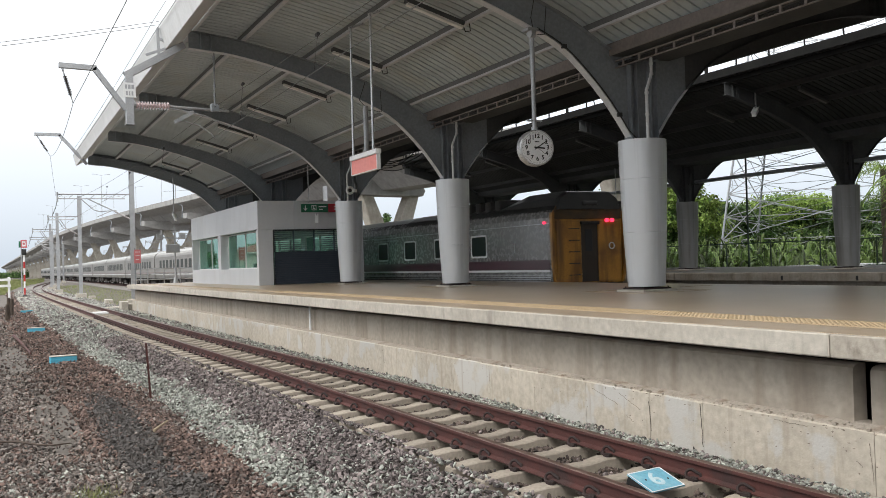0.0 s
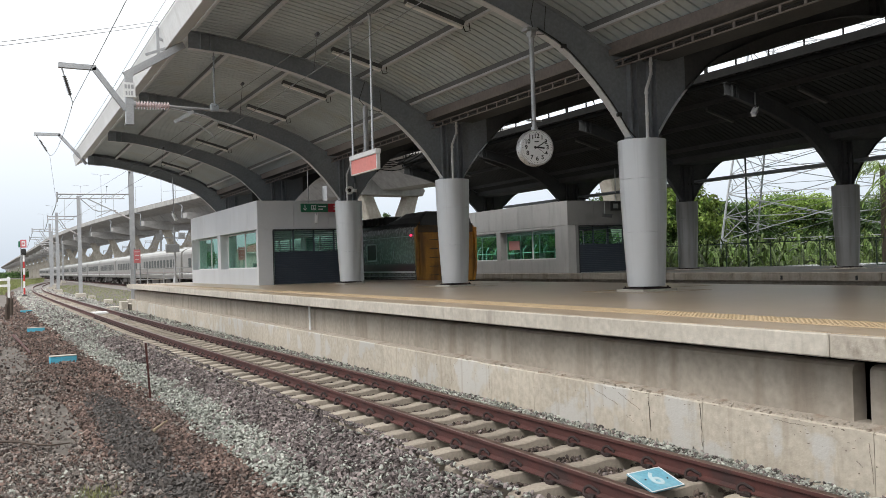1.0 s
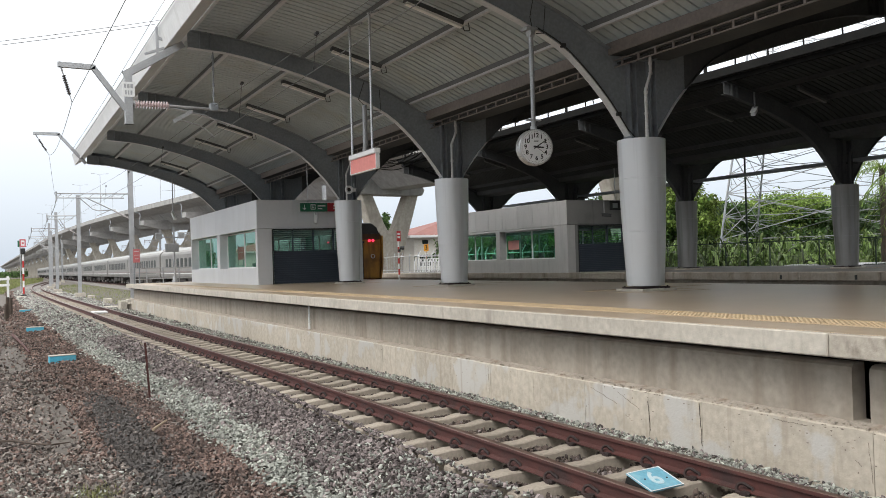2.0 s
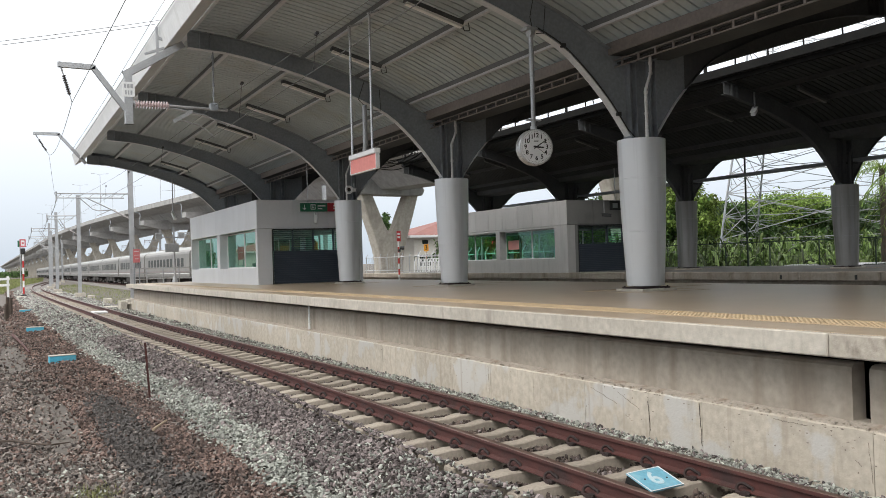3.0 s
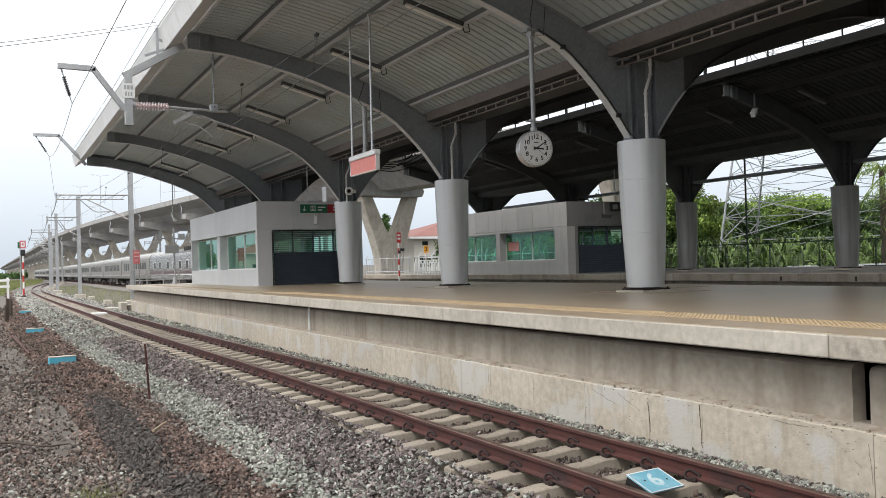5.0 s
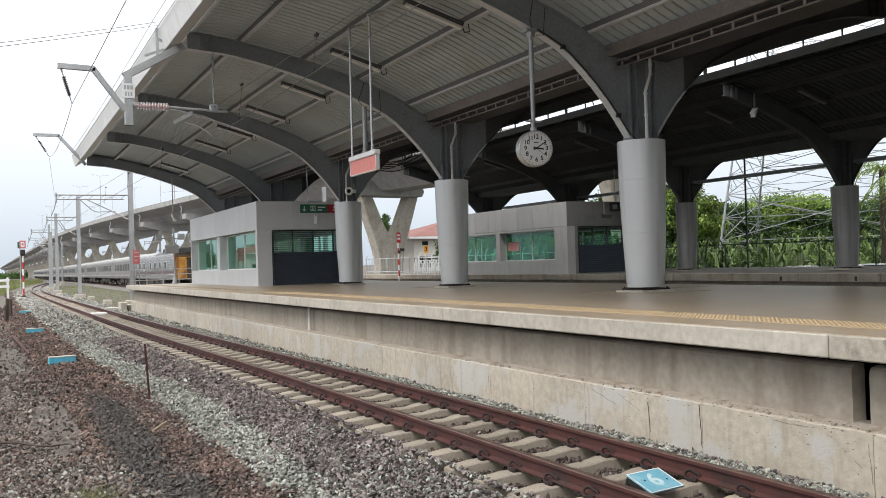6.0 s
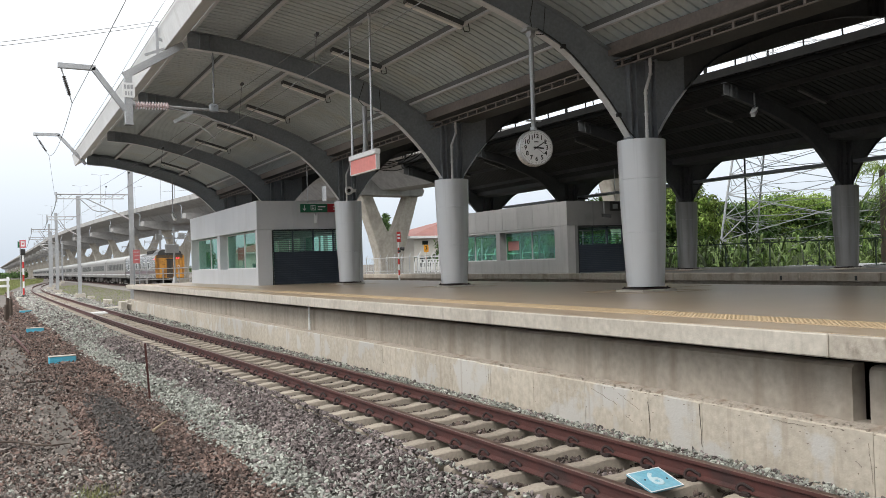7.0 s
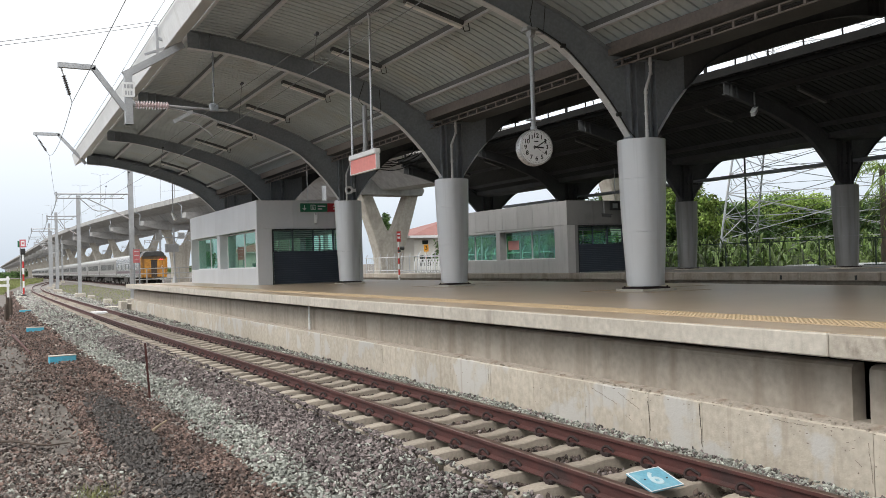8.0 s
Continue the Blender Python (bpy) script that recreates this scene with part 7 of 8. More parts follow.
def make_viaduct():
    v = thing("road_viaduct", "long curving concrete road viaduct on V-shaped piers", "viaduct", kind="structure")
    sect = [(0.0, 12.5), (0.0, 11.75), (0.2, 11.65), (2.7, 11.05), (4.5, 9.45), (7.5, 9.45), (9.3, 11.05), (11.8, 11.65), (12.0, 11.75), (12.0, 12.5), (11.7, 12.5), (11.6, 11.9), (0.4, 11.9), (0.3, 12.5)]
    cuts = [-60] + [60 + 30 * k - 15 for k in range(-2, 14)] + [520, 640, 800, 1000, 1400]
    for a, b in zip(cuts[:-1], cuts[1:]):
        bm = BM()
        secs = []
        m = max(3, int((b - a) / 8))
        for i in range(m + 1):
            y = a + 0.03 + (b - a - 0.06) * i / m
            c, n = via_frame(y)
            secs.append([(c + n.x * u, y + n.y * u, z) for u, z in sect])
        loft(bm, secs)
        part("deck_span", bm, M["viaduct"], v)
    half = [(-1.5, -0.8), (-1.5, 1.8), (-1.75, 3.2), (-2.25, 4.8), (-2.9, 6.6), (-3.7, 8.95), (-2.25, 8.95), (-1.4, 7.1), (-0.75, 5.7), (-0.35, 5.1)]
    pier = half + [(0.0, 4.9)] + [(-a, b) for a, b in reversed(half)]
    bm = BM()
    prism(bm, pier, "y", -0.65, 0.65)
    es = [e for e in bm.edges if abs(e.verts[0].co.y - e.verts[1].co.y) < 0.01]
    bmesh.ops.recalc_face_normals(bm, faces=bm.faces)
    bmesh.ops.bevel(bm, geom=es, offset=0.10, segments=1, affect="EDGES")
    bmesh.ops.triangulate(bm, faces=[f for f in bm.faces if len(f.verts) > 4])
    me = bpy.data.meshes.new("pier")
    bm.to_mesh(me)
    bm.free()
    me.materials.append(M["pier"])
    bm = BM()
    prism(bm, [(-3.9, 8.9), (-4.25, 9.5), (-3.1, 10.95), (3.1, 10.95), (4.25, 9.5), (3.9, 8.9)], "y", -1.15, 1.15)
    bmesh.ops.recalc_face_normals(bm, faces=bm.faces)
    bmesh.ops.bevel(bm, geom=list(bm.edges), offset=0.08, segments=1, affect="EDGES")
    head = bpy.data.meshes.new("crosshead")
    bm.to_mesh(head)
    bm.free()
    head.materials.append(M["viaduct"])
    # slimmer piers further on, with long hammerheads
    half = [(-1.4, -0.8), (-1.4, 1.8), (-1.5, 3.4), (-1.75, 5.0), (-2.2, 6.7), (-2.95, 8.6), (-1.75, 8.6), (-1.3, 7.6), (-0.82, 6.5), (-0.4, 5.9)]
    bm = BM()
    prism(bm, half + [(0.0, 5.75)] + [(-a, b) for a, b in reversed(half)], "y", -0.6, 0.6)
    bmesh.ops.recalc_face_normals(bm, faces=bm.faces)
    bmesh.ops.bevel(bm, geom=[e for e in bm.edges if abs(e.verts[0].co.y - e.verts[1].co.y) < 0.01], offset=0.10, segments=1, affect="EDGES")
    bmesh.ops.triangulate(bm, faces=[f for f in bm.faces if len(f.verts) > 4])
    slim = bpy.data.meshes.new("pier")
    bm.to_mesh(slim)
    bm.free()
    slim.materials.append(M["pier"])
    bm = BM()
    prism(bm, [(-2.9, 8.45), (-6.0, 9.1), (-6.2, 9.25), (-6.2, 10.0), (6.2, 10.0), (6.2, 9.25), (6.0, 9.1), (2.9, 8.45)], "y", -0.95, 0.95)
    bmesh.ops.recalc_face_normals(bm, faces=bm.faces)
    long_head = bpy.data.meshes.new("crosshead")
    bm.to_mesh(long_head)
    bm.free()
    long_head.materials.append(M["viaduct"])
    for y in (26, 56, 87.5, 112, 134.5, 157, 179, 200, 224, 249, 276, 304, 333, 366, 400, 438, 478, 520, 565, 613, 665, 720, 780, 845, 915, 990, 1070, 1155, 1250):
        c, n = via_frame(y)
        m = Matrix.Translation((c + n.x * 6.0, y + n.y * 6.0, 0)) @ Matrix.Rotation(math.atan2(n.y, n.x), 4, "Z")
        piece("pier", me if y < 100 else slim, v, m)
        piece("crosshead", head if y < 100 else long_head, v, m)
    # drain pipes from the deck edge down to the hammerheads
    for y in (112, 134.5, 157, 179, 200, 224, 249):
        bm = BM()
        pts = []
        for dy, u, z in ((5.0, 0.1, 11.7), (3.4, 0.35, 11.45), (2.0, 0.1, 11.0), (1.1, -0.25, 10.3), (1.0, -0.3, 9.3)):
            c, n = via_frame(y + dy)
            pts.append((c + n.x * u, y + dy + n.y * u, z))
        pipe(bm, pts, 0.075, n=6)
        part("drain_pipe", bm, M["steel"], v)
    lamp = thing("street_lamp", "tall thin twin-arm street lamp on the viaduct", "street lamp", group="viaduct street lamps")
    bm = BM()
    tube(bm, (0, 0, 0), (0, 0, 9.0), 0.06, 0.035, n=8)
    part("pole", bm, M["galv"], lamp)
    for s in (-1, 1):
        bm = BM()
        pipe(bm, [(0, 0, 8.8), (s * 0.6, 0, 9.05), (s * 1.4, 0, 9.1)], 0.025, n=6)
        box(bm, s * 1.4 - 0.25, s * 1.4 + 0.25, -0.08, 0.08, 9.07, 9.14)
        part("lamp_arm", bm, M["galv"], lamp)
    first = True
    for k, y in enumerate((115, 140, 165, 190, 215, 245, 280, 320)):
        c, n = via_frame(y)
        for u in (0.15, 11.85):
            m = Matrix.Translation((c + n.x * u, y + n.y * u, 12.0)) @ Matrix.Rotation(math.atan2(n.y, n.x), 4, "Z")
            if first:
                lamp.matrix_basis, first = m, False
            else:
                copy_thing(lamp, m)


make_viaduct()


# ---------------------------------------------------------------- house, cars
def make_house(x0, x1, y0, y1, label):
    h = thing("house", label, "house", group="houses")
    bm = BM()
    box(bm, x0, x1, y0, y1, -1.0, 5.0)
    part("wall", bm, M["plaster"], h)
    bm = BM()
    v = [bm.verts.new(p) for p in ((x0 - 0.9, y0 - 0.9, 5.0), (x1 + 0.9, y0 - 0.9, 5.0), (x1 + 0.9, y1 + 0.9, 5.0), (x0 - 0.9, y1 + 0.9, 5.0), (x0 + 7.5, (y0 + y1) / 2, 7.4), (x1 - 7.5, (y0 + y1) / 2, 7.4))]
    for q in ((0, 1, 5, 4), (1, 2, 5), (2, 3, 4, 5), (3, 0, 4), (3, 2, 1, 0)):
        bm.faces.new([v[i] for i in q])
    part("roof", bm, M["roof_red"], h)
    bm = BM()
    box(bm, x0 - 0.95, x1 + 0.95, y0 - 0.95, y0 - 0.85, 4.8, 5.1)
    box(bm, x0 - 0.95, x0 - 0.85, y0 - 0.85, y1 + 0.9, 4.8, 5.1)
    part("fascia", bm, M["dial"], h)
    for i in range(int((x1 - x0) / 4.2)):
        bm = BM()
        box(bm, x0 + 1.2 + 4.2 * i, x0 + 2.0 + 4.2 * i, y0 - 0.05, y0 + 0.02, 4.0, 4.5)
        part("window", bm, M["pane_black"], h)
        bm = BM()
        box(bm, x0 + 0.8 + 4.2 * i, x0 + 2.6 + 4.2 * i, y0 - 0.05, y0 + 0.02, 1.2, 2.6)
        part("window", bm, M["pane_black"], h)


make_house(43.0, 65.5, 104.0, 116.0, "cream plastered house with a red tiled hip roof")
make_house(-52.0, -33.0, 196.0, 206.0, "cream house across the field, mirrored in the office glass")


def make_cars():
    c = thing("parked_car", "white parked hatchback behind the platform fence", "car", group="parked cars")
    prof = [(-2.0, 0.35), (-2.05, 0.75), (-1.9, 0.95), (-1.2, 1.08), (-0.5, 1.63), (1.0, 1.68), (1.7, 1.15), (2.0, 0.95), (2.05, 0.4)]
    bm = BM()
    loft(bm, [[(x * (1.0 if abs(y) < 0.7 else 0.98), y, z if abs(y) < 0.7 or z < 1.0 else z - 0.06) for x, z in prof] for y in (-0.82, -0.66, 0.66, 0.82)])
    part("body", bm, M["carpaint"], c)
    for y in (-0.80, 0.80):
        bm = BM()
        a, b = sorted((y, y * 1.035))
        prism(bm, [(-1.0, 1.08), (-0.48, 1.54), (0.95, 1.57), (1.4, 1.12)], "y", a, b)
        part("side_window", bm, M["pane_black"], c)
        for x in (-1.25, 1.3):
            bm = BM()
            tube(bm, (x, y * 0.85, 0.32), (x, y * 1.03, 0.32), 0.32, n=18)
            part("wheel", bm, M["black"], c)
    bm = BM()
    beam(bm, (-1.16, 0, 1.12), (-0.53, 0, 1.62), 1.25, 0.02)
    part("windscreen", bm, M["pane_black"], c)
    c.matrix_basis = pose(33.0, 34.2, -0.66, 0, 0, 25)
    copy_thing(c, pose(33.0, 29.5, -0.60, 0, 0, 48))
    copy_thing(c, pose(33.5, 24.0, -0.5, 0, 0, 85))


make_cars()


# ---------------------------------------------------------------- transmission tower
def make_pylon():
    p = thing("lattice_pylon", "large grey lattice transmission tower standing among the trees", "pylon")
    cx, cy = 46.2, 43.0
    hts = [-1.0, 2.6, 5.6, 8.2, 10.5, 12.8, 15.2, 18.0, 22.0, 27.0, 33.0]
    half = [6.6, 6.1, 5.7, 5.3, 5.0, 4.65, 4.3, 3.9, 3.3, 2.5, 1.6]
    turn = Matrix.Rotation(radians(34), 3, "Z")

    def at(i, s, t):
        v = turn @ Vector((half[i] * s, half[i] * t, 0))
        return Vector((cx + v.x, cy + v.y, hts[i]))
    corners = ((-1, -1), (1, -1), (1, 1), (-1, 1))
    for s, t in corners:
        bm = BM()
        loft(bm, [[at(i, s, t) + Vector((dx, dy, 0)) for dx, dy in ((-0.05, -0.05), (0.05, -0.05), (0.05, 0.05), (-0.05, 0.05))] for i in range(len(hts))])
        part("leg", bm, M["pylon"], p)
    for k in range(4):
        a, b = corners[k], corners[(k + 1) % 4]
        for i in range(len(hts) - 1):
            w = 0.05
            p0, p1, q0, q1 = at(i, *a), at(i, *b), at(i + 1, *a), at(i + 1, *b)
            bars = [(p0, q1, w), (p1, q0, w), (q0, q1, w)]
            m = (p0 + p1 + q0 + q1) / 4
            bars.append(((p0 + q0) / 2, (p0 + m) / 2, w * 0.7))
            bars.append(((p1 + q1) / 2, (p1 + m) / 2, w * 0.7))
            bars.append(((p0 + q0) / 2, (q0 + m) / 2, w * 0.7))
            bars.append(((p1 + q1) / 2, (q1 + m) / 2, w * 0.7))
            if i < 6:
                bars.append(((p0 * 3 + q0) / 4, (p0 * 3 + m) / 4, w * 0.5))
                bars.append(((p1 * 3 + q1) / 4, (p1 * 3 + m) / 4, w * 0.5))
                bars.append(((p0 + q0) / 2, (p0 * 3 + m) / 4, w * 0.5))
                bars.append(((p1 + q1) / 2, (p1 * 3 + m) / 4, w * 0.5))
                bars.append(((p0 + q0) / 2, (p1 + q1) / 2, w * 0.7))
                bars.append(((q0 + q1) / 2, (p0 + q0) / 2, w * 0.7))
                bars.append(((q0 + q1) / 2, (p1 + q1) / 2, w * 0.7))
            for a1, b1, w1 in bars:
                bm = BM()
                beam(bm, a1, b1, w1, w1)
                part("brace", bm, M["pylon"], p)
    bm = BM()
    for s, t in corners:
        v = at(1, s, t)
        box(bm, v.x * 0 + at(0, s, t).x - 0.4, at(0, s, t).x + 0.4, at(0, s, t).y - 0.4, at(0, s, t).y + 0.4, -1.6, -0.6)
    part("footing", bm, M["edge"], p)


make_pylon()


# ---------------------------------------------------------------- plants
def leaf_cloud(rng, centre, radii, clumps, per, spread, size, inner=0.55):
    """Folded pointed leaves in uneven clumps round an ellipsoid: points and triangles."""
    cs = rng.normal(size=(clumps, 3))
    cs /= np.linalg.norm(cs, axis=1)[:, None]
    cs[:, 2] = np.where(cs[:, 2] < -0.35, -cs[:, 2], cs[:, 2])
    cs = np.array(centre) + cs * np.array(radii) * rng.uniform(inner, 1.08, (clumps, 1))
    n = clumps * per
    pos = np.repeat(cs, per, 0) + rng.normal(0, spread, (n, 3)) * np.array([1, 1, 0.75])
    d = rng.normal(size=(n, 3))
    d[:, 2] -= 0.35
    d /= np.linalg.norm(d, axis=1)[:, None]
    u = np.cross(d, rng.normal(size=(n, 3)))
    u /= np.linalg.norm(u, axis=1)[:, None]
    w = np.cross(d, u)
    s = rng.uniform(0.6, 1.3, (n, 1)) * size
    a = pos
    b = pos + d * s * 0.5 + u * s * 0.24 + w * s * 0.07
    c = pos + d * s
    e = pos + d * s * 0.5 - u * s * 0.24 + w * s * 0.07
    verts = np.stack([a, b, c, e], 1).reshape(-1, 3)
    k = 4 * np.arange(n)[:, None]
    faces = np.concatenate([k + np.array([[0, 1, 2]]), k + np.array([[0, 2, 3]])], 0)
    return verts, faces


def make_tree(rng, x, y, z0, h, r, material, label, clumps=64, per=150, size=0.29):
    t = thing("tree", label, "tree", group="trees behind the station")
    bm = BM()
    p = Vector((x, y, z0))
    top = p + Vector((rng.uniform(-0.3, 0.3), rng.uniform(-0.3, 0.3), h * 0.6))
    tube(bm, p, p + (top - p) * 0.5, 0.22, 0.16, n=8)
    tube(bm, p + (top - p) * 0.5, top, 0.16, 0.08, n=8)
    for i in range(7):
        a = p + (top - p) * rng.uniform(0.35, 0.95)
        g = rng.uniform(0, 2 * math.pi)
        tube(bm, a, a + Vector((math.cos(g) * r * 0.75, math.sin(g) * r * 0.75, rng.uniform(0.4, 1.6))), 0.07, 0.02, n=5)
    part("trunk", bm, M["bark"], t)
    v, f = leaf_cloud(rng, (x, y, z0 + h * 0.62), (r, r, h * 0.40), clumps, per, r * 0.105, size, 0.66)
    tris("crown", v, f, material, t)
    # Dark inner leaves paint in the shade within the crown.
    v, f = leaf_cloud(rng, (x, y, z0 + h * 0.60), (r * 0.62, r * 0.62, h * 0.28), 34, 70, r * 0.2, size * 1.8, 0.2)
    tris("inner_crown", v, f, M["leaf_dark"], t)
    return t


def blade_leaf(bm, base, heading, length, width, lift, droop, split=0.0):
    """One long arching leaf, folded along its rib."""
    n = 7
    rows = []
    hx, hy = math.cos(heading), math.sin(heading)
    for i in range(n + 1):
        f = i / n
        out = length * (f * 0.75)
        z = lift * math.sin(f * 1.9) - droop * f * f
        w = width * (0.25 + math.sin(math.pi * min(1.0, f * 0.92 + 0.06)) ** 0.7) * (1 if f < 0.98 else 0.15)
        c = Vector(base) + Vector((hx * out, hy * out, z))
        s = Vector((-hy, hx, 0)) * w * 0.5
        rows.append((bm.verts.new(c - s - Vector((0, 0, w * 0.18))), bm.verts.new(c), bm.verts.new(c + s - Vector((0, 0, w * 0.18)))))
    for a, b in zip(rows[:-1], rows[1:]):
        bm.faces.new((a[0], a[1], b[1], b[0]))
        bm.faces.new((a[1], a[2], b[2], b[1]))


def make_banana(rng):
    t = thing("banana_plant", "leafy pale green banana plant with arching leaves", "plant", group="banana plants")
    bm = BM()
    tube(bm, (0, 0, -0.3), (0.05, 0, 1.5), 0.13, 0.08, n=8)
    part("stem", bm, M["leaf_banana"], t)
    for i in range(34):
        bm = BM()
        blade_leaf(bm, (rng.uniform(-0.15, 0.15), rng.uniform(-0.15, 0.15), rng.uniform(0.3, 2.3)), rng.uniform(0, 6.28), rng.uniform(0.7, 1.9), rng.uniform(0.05, 0.11) if i % 3 else rng.uniform(0.14, 0.30), rng.uniform(0.2, 1.6), rng.uniform(0.4, 2.2))
        part("leaf", bm, M["leaf_banana"], t)
    return t


def make_palm(rng, x, y, h, lab):
    t = thing("palm_tree", lab, "palm")
    bm = BM()
    for i in range(6):
        tube(bm, (x, y, -0.6 + (h + 0.6) * i / 6), (x, y, -0.6 + (h + 0.6) * (i + 1) / 6), 0.20 - 0.01 * i, 0.20 - 0.012 * i, n=10)
    part("trunk", bm, M["bark"], t)
    for k in range(16):
        g = 2 * math.pi * k / 16 + rng.uniform(-0.15, 0.15)
        lift, droop, ln = rng.uniform(0.4, 1.6), rng.uniform(1.5, 3.4), rng.uniform(2.6, 3.4)
        bm = BM()
        prev = None
        for i in range(12):
            f = i / 11
            c = Vector((x + math.cos(g) * ln * f * 0.8, y + math.sin(g) * ln * f * 0.8, h + lift * math.sin(f * 2.0) - droop * f * f))
            if prev is not None:
                tube(bm, prev, c, 0.02, n=4)
                for s in (-1, 1):
                    side = Vector((-math.sin(g) * s, math.cos(g) * s, 0))
                    tip = c + side * (0.65 * math.sin(math.pi * (0.15 + 0.8 * f))) + Vector((math.cos(g) * 0.2, math.sin(g) * 0.2, -0.35))
                    m = (c + tip) / 2
                    q = Vector((math.cos(g), math.sin(g), 0)) * 0.035
                    bm.faces.new([bm.verts.new(v) for v in (c, m - q, tip, m + q)])
            prev = c
        part("frond", bm, M["leaf"], t)
    return t


def make_plants():
    rng = np.random.default_rng(21)
    from_eye = lambda az, d: (-4.9 + d * math.sin(radians(az)), d * math.cos(radians(az)))
    for az, d, h, r, mm in ((39.0, 84, 8.6, 3.6, "leaf"), (41.2, 68, 7.6, 3.0, "leaf"), (42.8, 86, 7.0, 3.6, "leaf_dark"), (44.4, 80, 6.2, 3.2, "leaf_dark"), (46.0, 86, 7.0, 3.6, "leaf"),
                            (47.6, 84, 7.2, 3.6, "leaf"), (49.2, 88, 7.0, 3.6, "leaf"), (50.8, 82, 6.2, 3.2, "leaf_dark"), (52.4, 86, 6.8, 3.5, "leaf"), (54.0, 78, 6.8, 3.2, "leaf_dark"), (37.4, 88, 8.0, 3.6, "leaf_dark"),
                            (43.6, 90, 5.6, 3.4, "leaf_dark"), (45.2, 92, 5.8, 3.4, "leaf_dark"), (48.4, 94, 6.4, 3.6, "leaf_dark"), (50.0, 92, 6.0, 3.4, "leaf_dark"),
                            # Trees from azimuth 62 on are out of view, added to block side light.
                            (56.0, 78, 8, 3.5, "leaf_dark"), (58.0, 70, 7.5, 3.5, "leaf"), (35.5, 88, 7.5, 3.2, "leaf"), (62.0, 55, 8.5, 3.8, "leaf_dark"), (68.0, 50, 8.5, 3.8, "leaf"), (75.0, 46, 8.5, 3.8, "leaf_dark"), (84.0, 44, 8.5, 3.8, "leaf"), (94.0, 44, 8.5, 3.8, "leaf_dark")):
        x, y = from_eye(az, d)
        make_tree(rng, x, y, -0.8, h, r, M[mm], "bushy green tree behind the station" if mm == "leaf" else "dense dark green tree behind the station")
    for az, d, h, r, mm in ((27.6, 96, 5.2, 2.8, "leaf_dark"), (29.0, 90, 5.6, 3.0, "leaf"), (30.4, 94, 5.4, 3.0, "leaf_dark"), (31.8, 88, 5.8, 3.0, "leaf"), (33.2, 92, 5.6, 3.0, "leaf_dark"), (34.4, 86, 6.0, 3.0, "leaf")):
        x, y = from_eye(az, d)
        make_tree(rng, x, y, -0.8, h, r, M[mm], "leafy green tree behind the far office", 44, 110, 0.36)
    for az, d, h, r in ((-7.0, 235, 7.0, 4.0), (-10.2, 225, 8.0, 4.0), (-13.4, 235, 6.5, 4.0)):
        x, y = from_eye(az, d)
        make_tree(rng, x, y, -0.8, h, r, M["leaf_dark"], "dark tree in the field mirrored by the office glass", 40, 90, 0.42)
    x, y = from_eye(22.95, 150)
    make_tree(rng, x, y, -0.5, 10.0, 1.7, M["leaf_dark"], "slim dark tree beyond the viaduct", 40, 90, 0.35)
    first = [make_banana(rng) for _ in range(3)]
    spots = []
    for i in range(108):
        az = 38.2 + 20.0 * (i % 36) / 35 + rng.uniform(-0.4, 0.4)
        d = (55 if i < 36 else 60 if i < 72 else 65) + rng.uniform(-2, 2)
        spots.append((*from_eye(az, d), rng.uniform(0, 6.28), rng.uniform(0.9, 1.35)))
    for i, (x, y, g, s) in enumerate(spots):
        m = Matrix.Translation((x, y, -0.7)) @ Matrix.Rotation(g, 4, "Z") @ Matrix.Translation((0, 0, 0.45 * (s - 0.9)))
        if i < 3:
            first[i].matrix_basis = m
        else:
            copy_thing(first[i % 3], m)
    x, y = from_eye(52.6, 52)
    make_palm(rng, x, y, 5.9, "palm tree with drooping fronds and a thick trunk")
    x, y = from_eye(54.0, 50)
    make_palm(rng, x, y, 5.0, "palm tree with hanging dry fronds")
    # undergrowth hedge filling the ground behind the fence
    vs, fs, k = [], [], 0
    for i in range(30):
        az, d = 37.5 + 20 * i / 29, 72 + rng.uniform(-2, 2)
        x, y = from_eye(az, d)
        v, f = leaf_cloud(rng, (x, y, 0.9), (1.8, 1.8, 2.0), 30, 56, 0.4, 0.36)
        vs.append(v)
        fs.append(f + k)
        k += len(v)
    # Dark leaf colour stands in for the shade between the plants in front.
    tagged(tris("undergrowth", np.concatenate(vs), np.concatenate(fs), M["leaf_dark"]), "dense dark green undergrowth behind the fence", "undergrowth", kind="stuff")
    # grass along the line
    def grass(name, n, spots_of, hmin, hmax, lab):
        p = np.array([spots_of() for _ in range(n)])
        h = rng.uniform(hmin, hmax, n)
        g = rng.uniform(0, 6.28, n)
        w = h * 0.10
        lean = rng.normal(0, 0.35, (n, 2)) * h[:, None]
        a = p + np.stack([np.cos(g) * w, np.sin(g) * w, 0 * w], 1)
        b = p - np.stack([np.cos(g) * w, np.sin(g) * w, 0 * w], 1)
        c = p + np.stack([lean[:, 0], lean[:, 1], h], 1)
        v = np.stack([a, b, c], 1).reshape(-1, 3)
        f = np.arange(3 * n).reshape(n, 3)
        tagged(tris(name, v, f, M["grass"]), lab, "grass", kind="stuff")

    def between():
        y = 55 + 110 * rng.random() ** 1.5
        x = rng.uniform(curve_at(TRACK_1, y) + 2.6, curve_at(TRACK_2, y) - 3.0)
        return (x, y, lie(x, y) - 0.02)

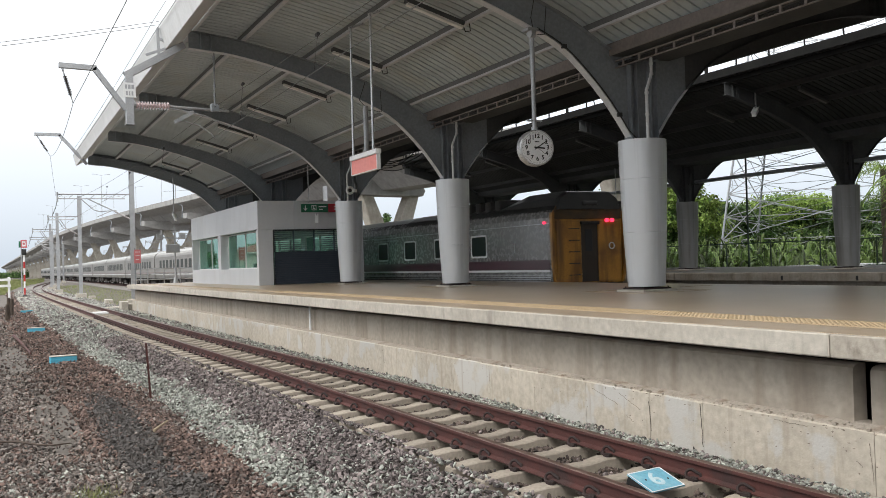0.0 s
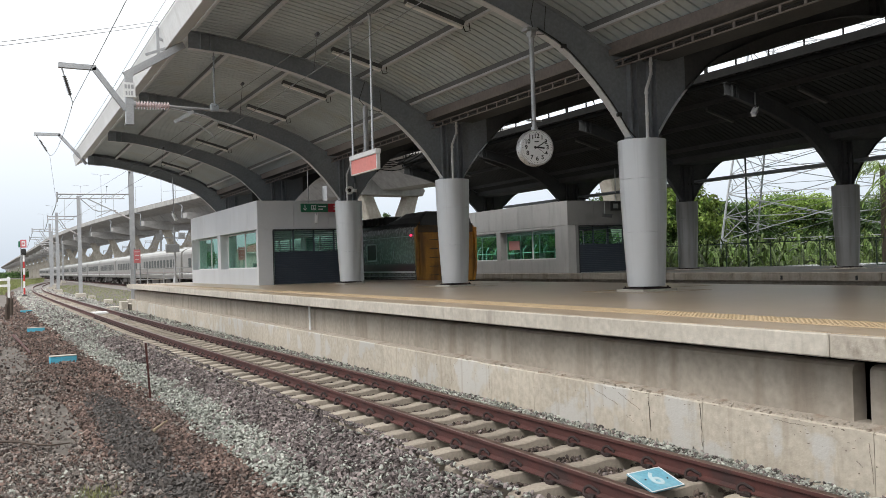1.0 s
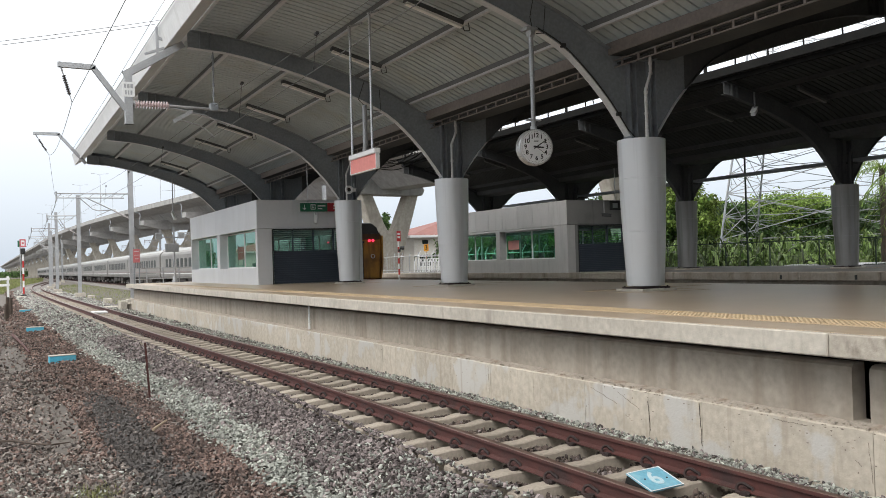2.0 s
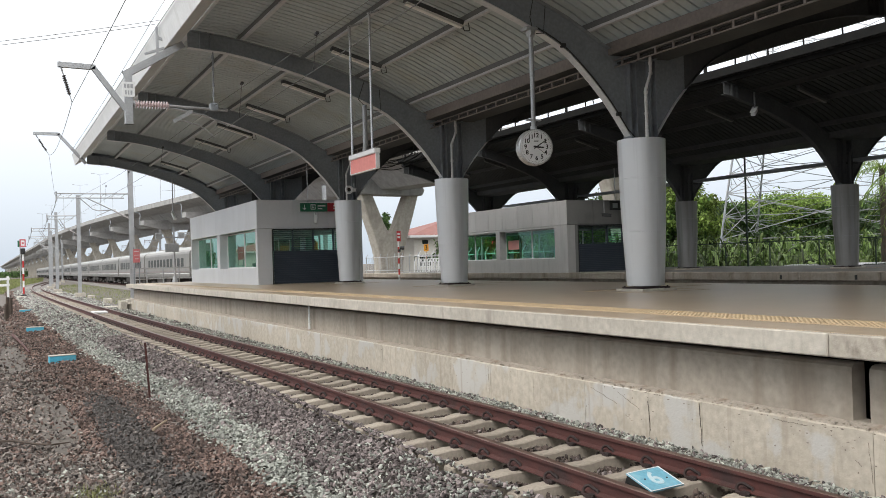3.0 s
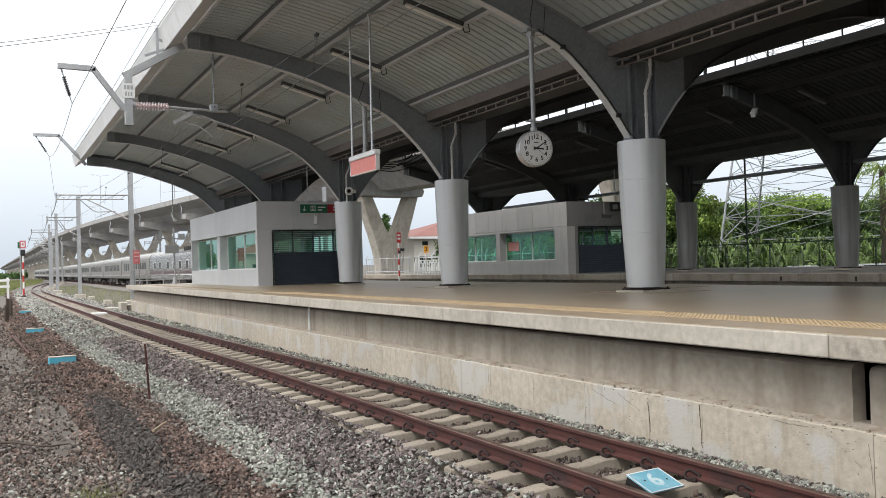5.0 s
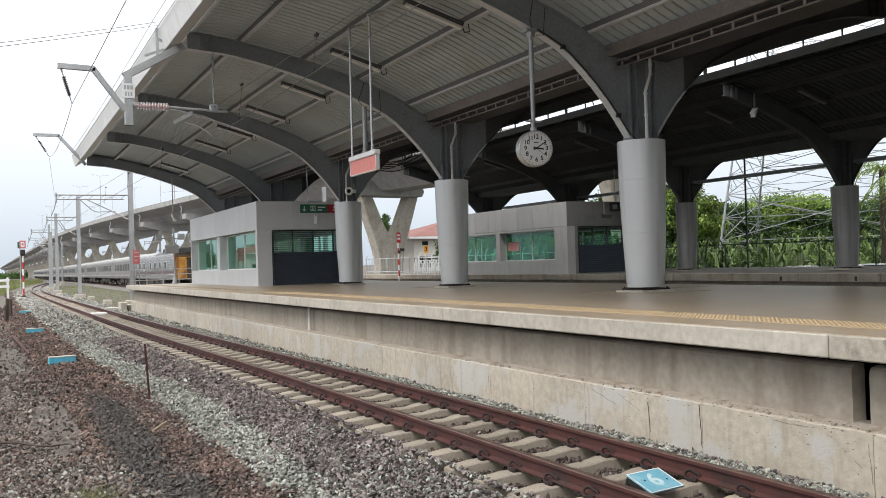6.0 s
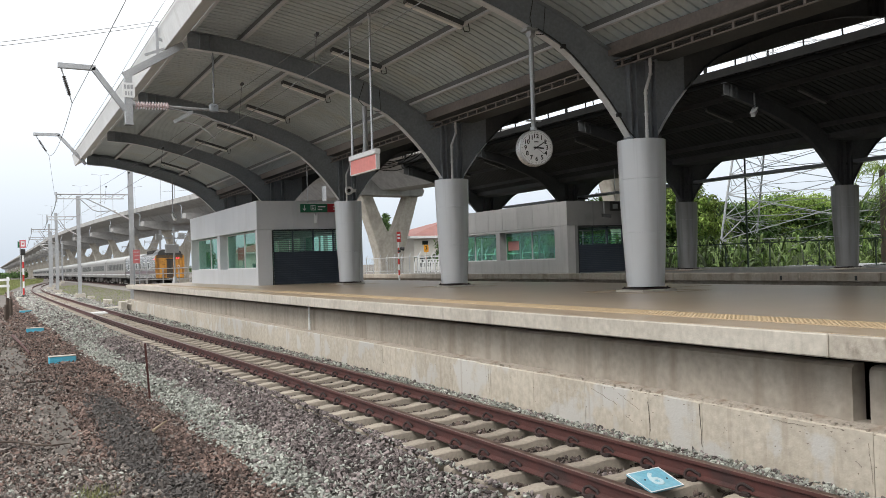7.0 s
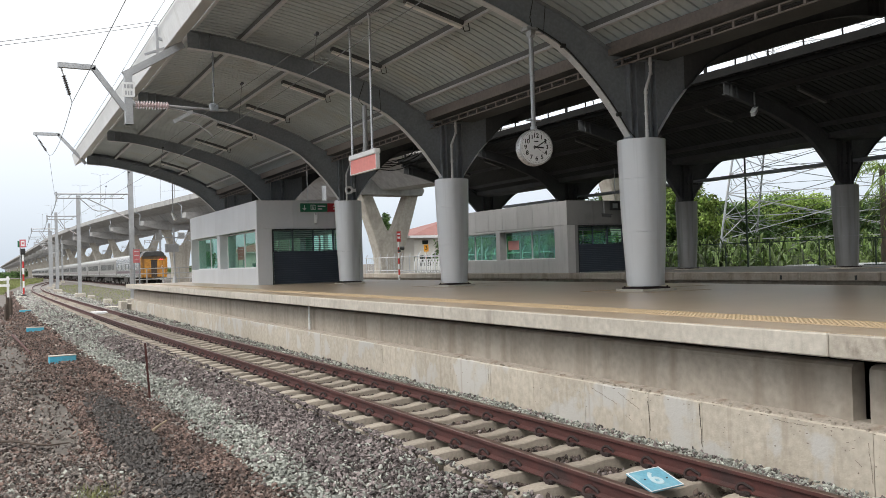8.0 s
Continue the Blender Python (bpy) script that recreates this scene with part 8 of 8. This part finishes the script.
    def leftside():
        y = 112 + 300 * rng.random() ** 1.4
        x = rng.uniform(-7.0, curve_at(TRACK_1, y) - 3.4)
        return (x, y, lie(x, y) - 0.02)
    grass("grass_verge", 11000, between, 0.04, 0.17, "dry green grass between the tracks")
    grass("grass_verge", 26000, leftside, 0.12, 0.42, "green grass beside the track")

    def weed():
        x, y = rng.normal(-4.06, 0.10), rng.normal(9.65, 0.22)
        return (x, y, lie(x, y))
    grass("weed_tuft", 420, weed, 0.02, 0.05, "small green weed tufts in the gravel")
    # far tree belt on the open side
    vs, fs, k = [], [], 0
    for i in range(46):
        x, y = -70 + 4.4 * i + rng.uniform(-2, 2), 560 + rng.uniform(-30, 30)
        v, f = leaf_cloud(rng, (x, y, 0.8), (6, 5, rng.uniform(1.2, 2.8)), 20, 30, 0.7, 1.0)
        vs.append(v)
        fs.append(f + k)
        k += len(v)
    tagged(tris("far_trees", np.concatenate(vs), np.concatenate(fs), M["leaf_dark"]), "hazy line of distant trees on the horizon", "trees", kind="stuff")


make_plants()


def make_left_side():
    g = thing("route_board", "small green square board on a thin grey post", "sign")
    bm = BM()
    tube(bm, (-1.95, 112.0, -0.5), (-1.95, 112.0, 5.5), 0.06, n=8)
    part("post", bm, M["galv"], g)
    bm = BM()
    box(bm, -2.2, -1.7, 111.86, 111.92, 4.8, 5.5)
    part("board", bm, M["green"], g)
    b = thing("white_barrier", "white painted low barrier beside the track", "barrier")
    for x in (-8.5, -6.7, -4.9, -3.6):
        bm = BM()
        box(bm, x - 0.10, x + 0.10, 89.9, 90.1, -0.6, 1.6, bevel=0.02)
        part("post", bm, M["dial"], b)
    for z in (0.7, 1.25):
        bm = BM()
        box(bm, -8.7, -3.45, 89.8, 89.88, z, z + 0.22)
        part("board", bm, M["dial"], b)


make_left_side()


# ---------------------------------------------------------------- what moves
def motions():
    times = [0.5 * i for i in range(17)]
    for k, c in enumerate(TRAIN):
        walk(c, [(t, coach_pose(23.45 + 10.0 * t + COACH * k)) for t in times])


motions()
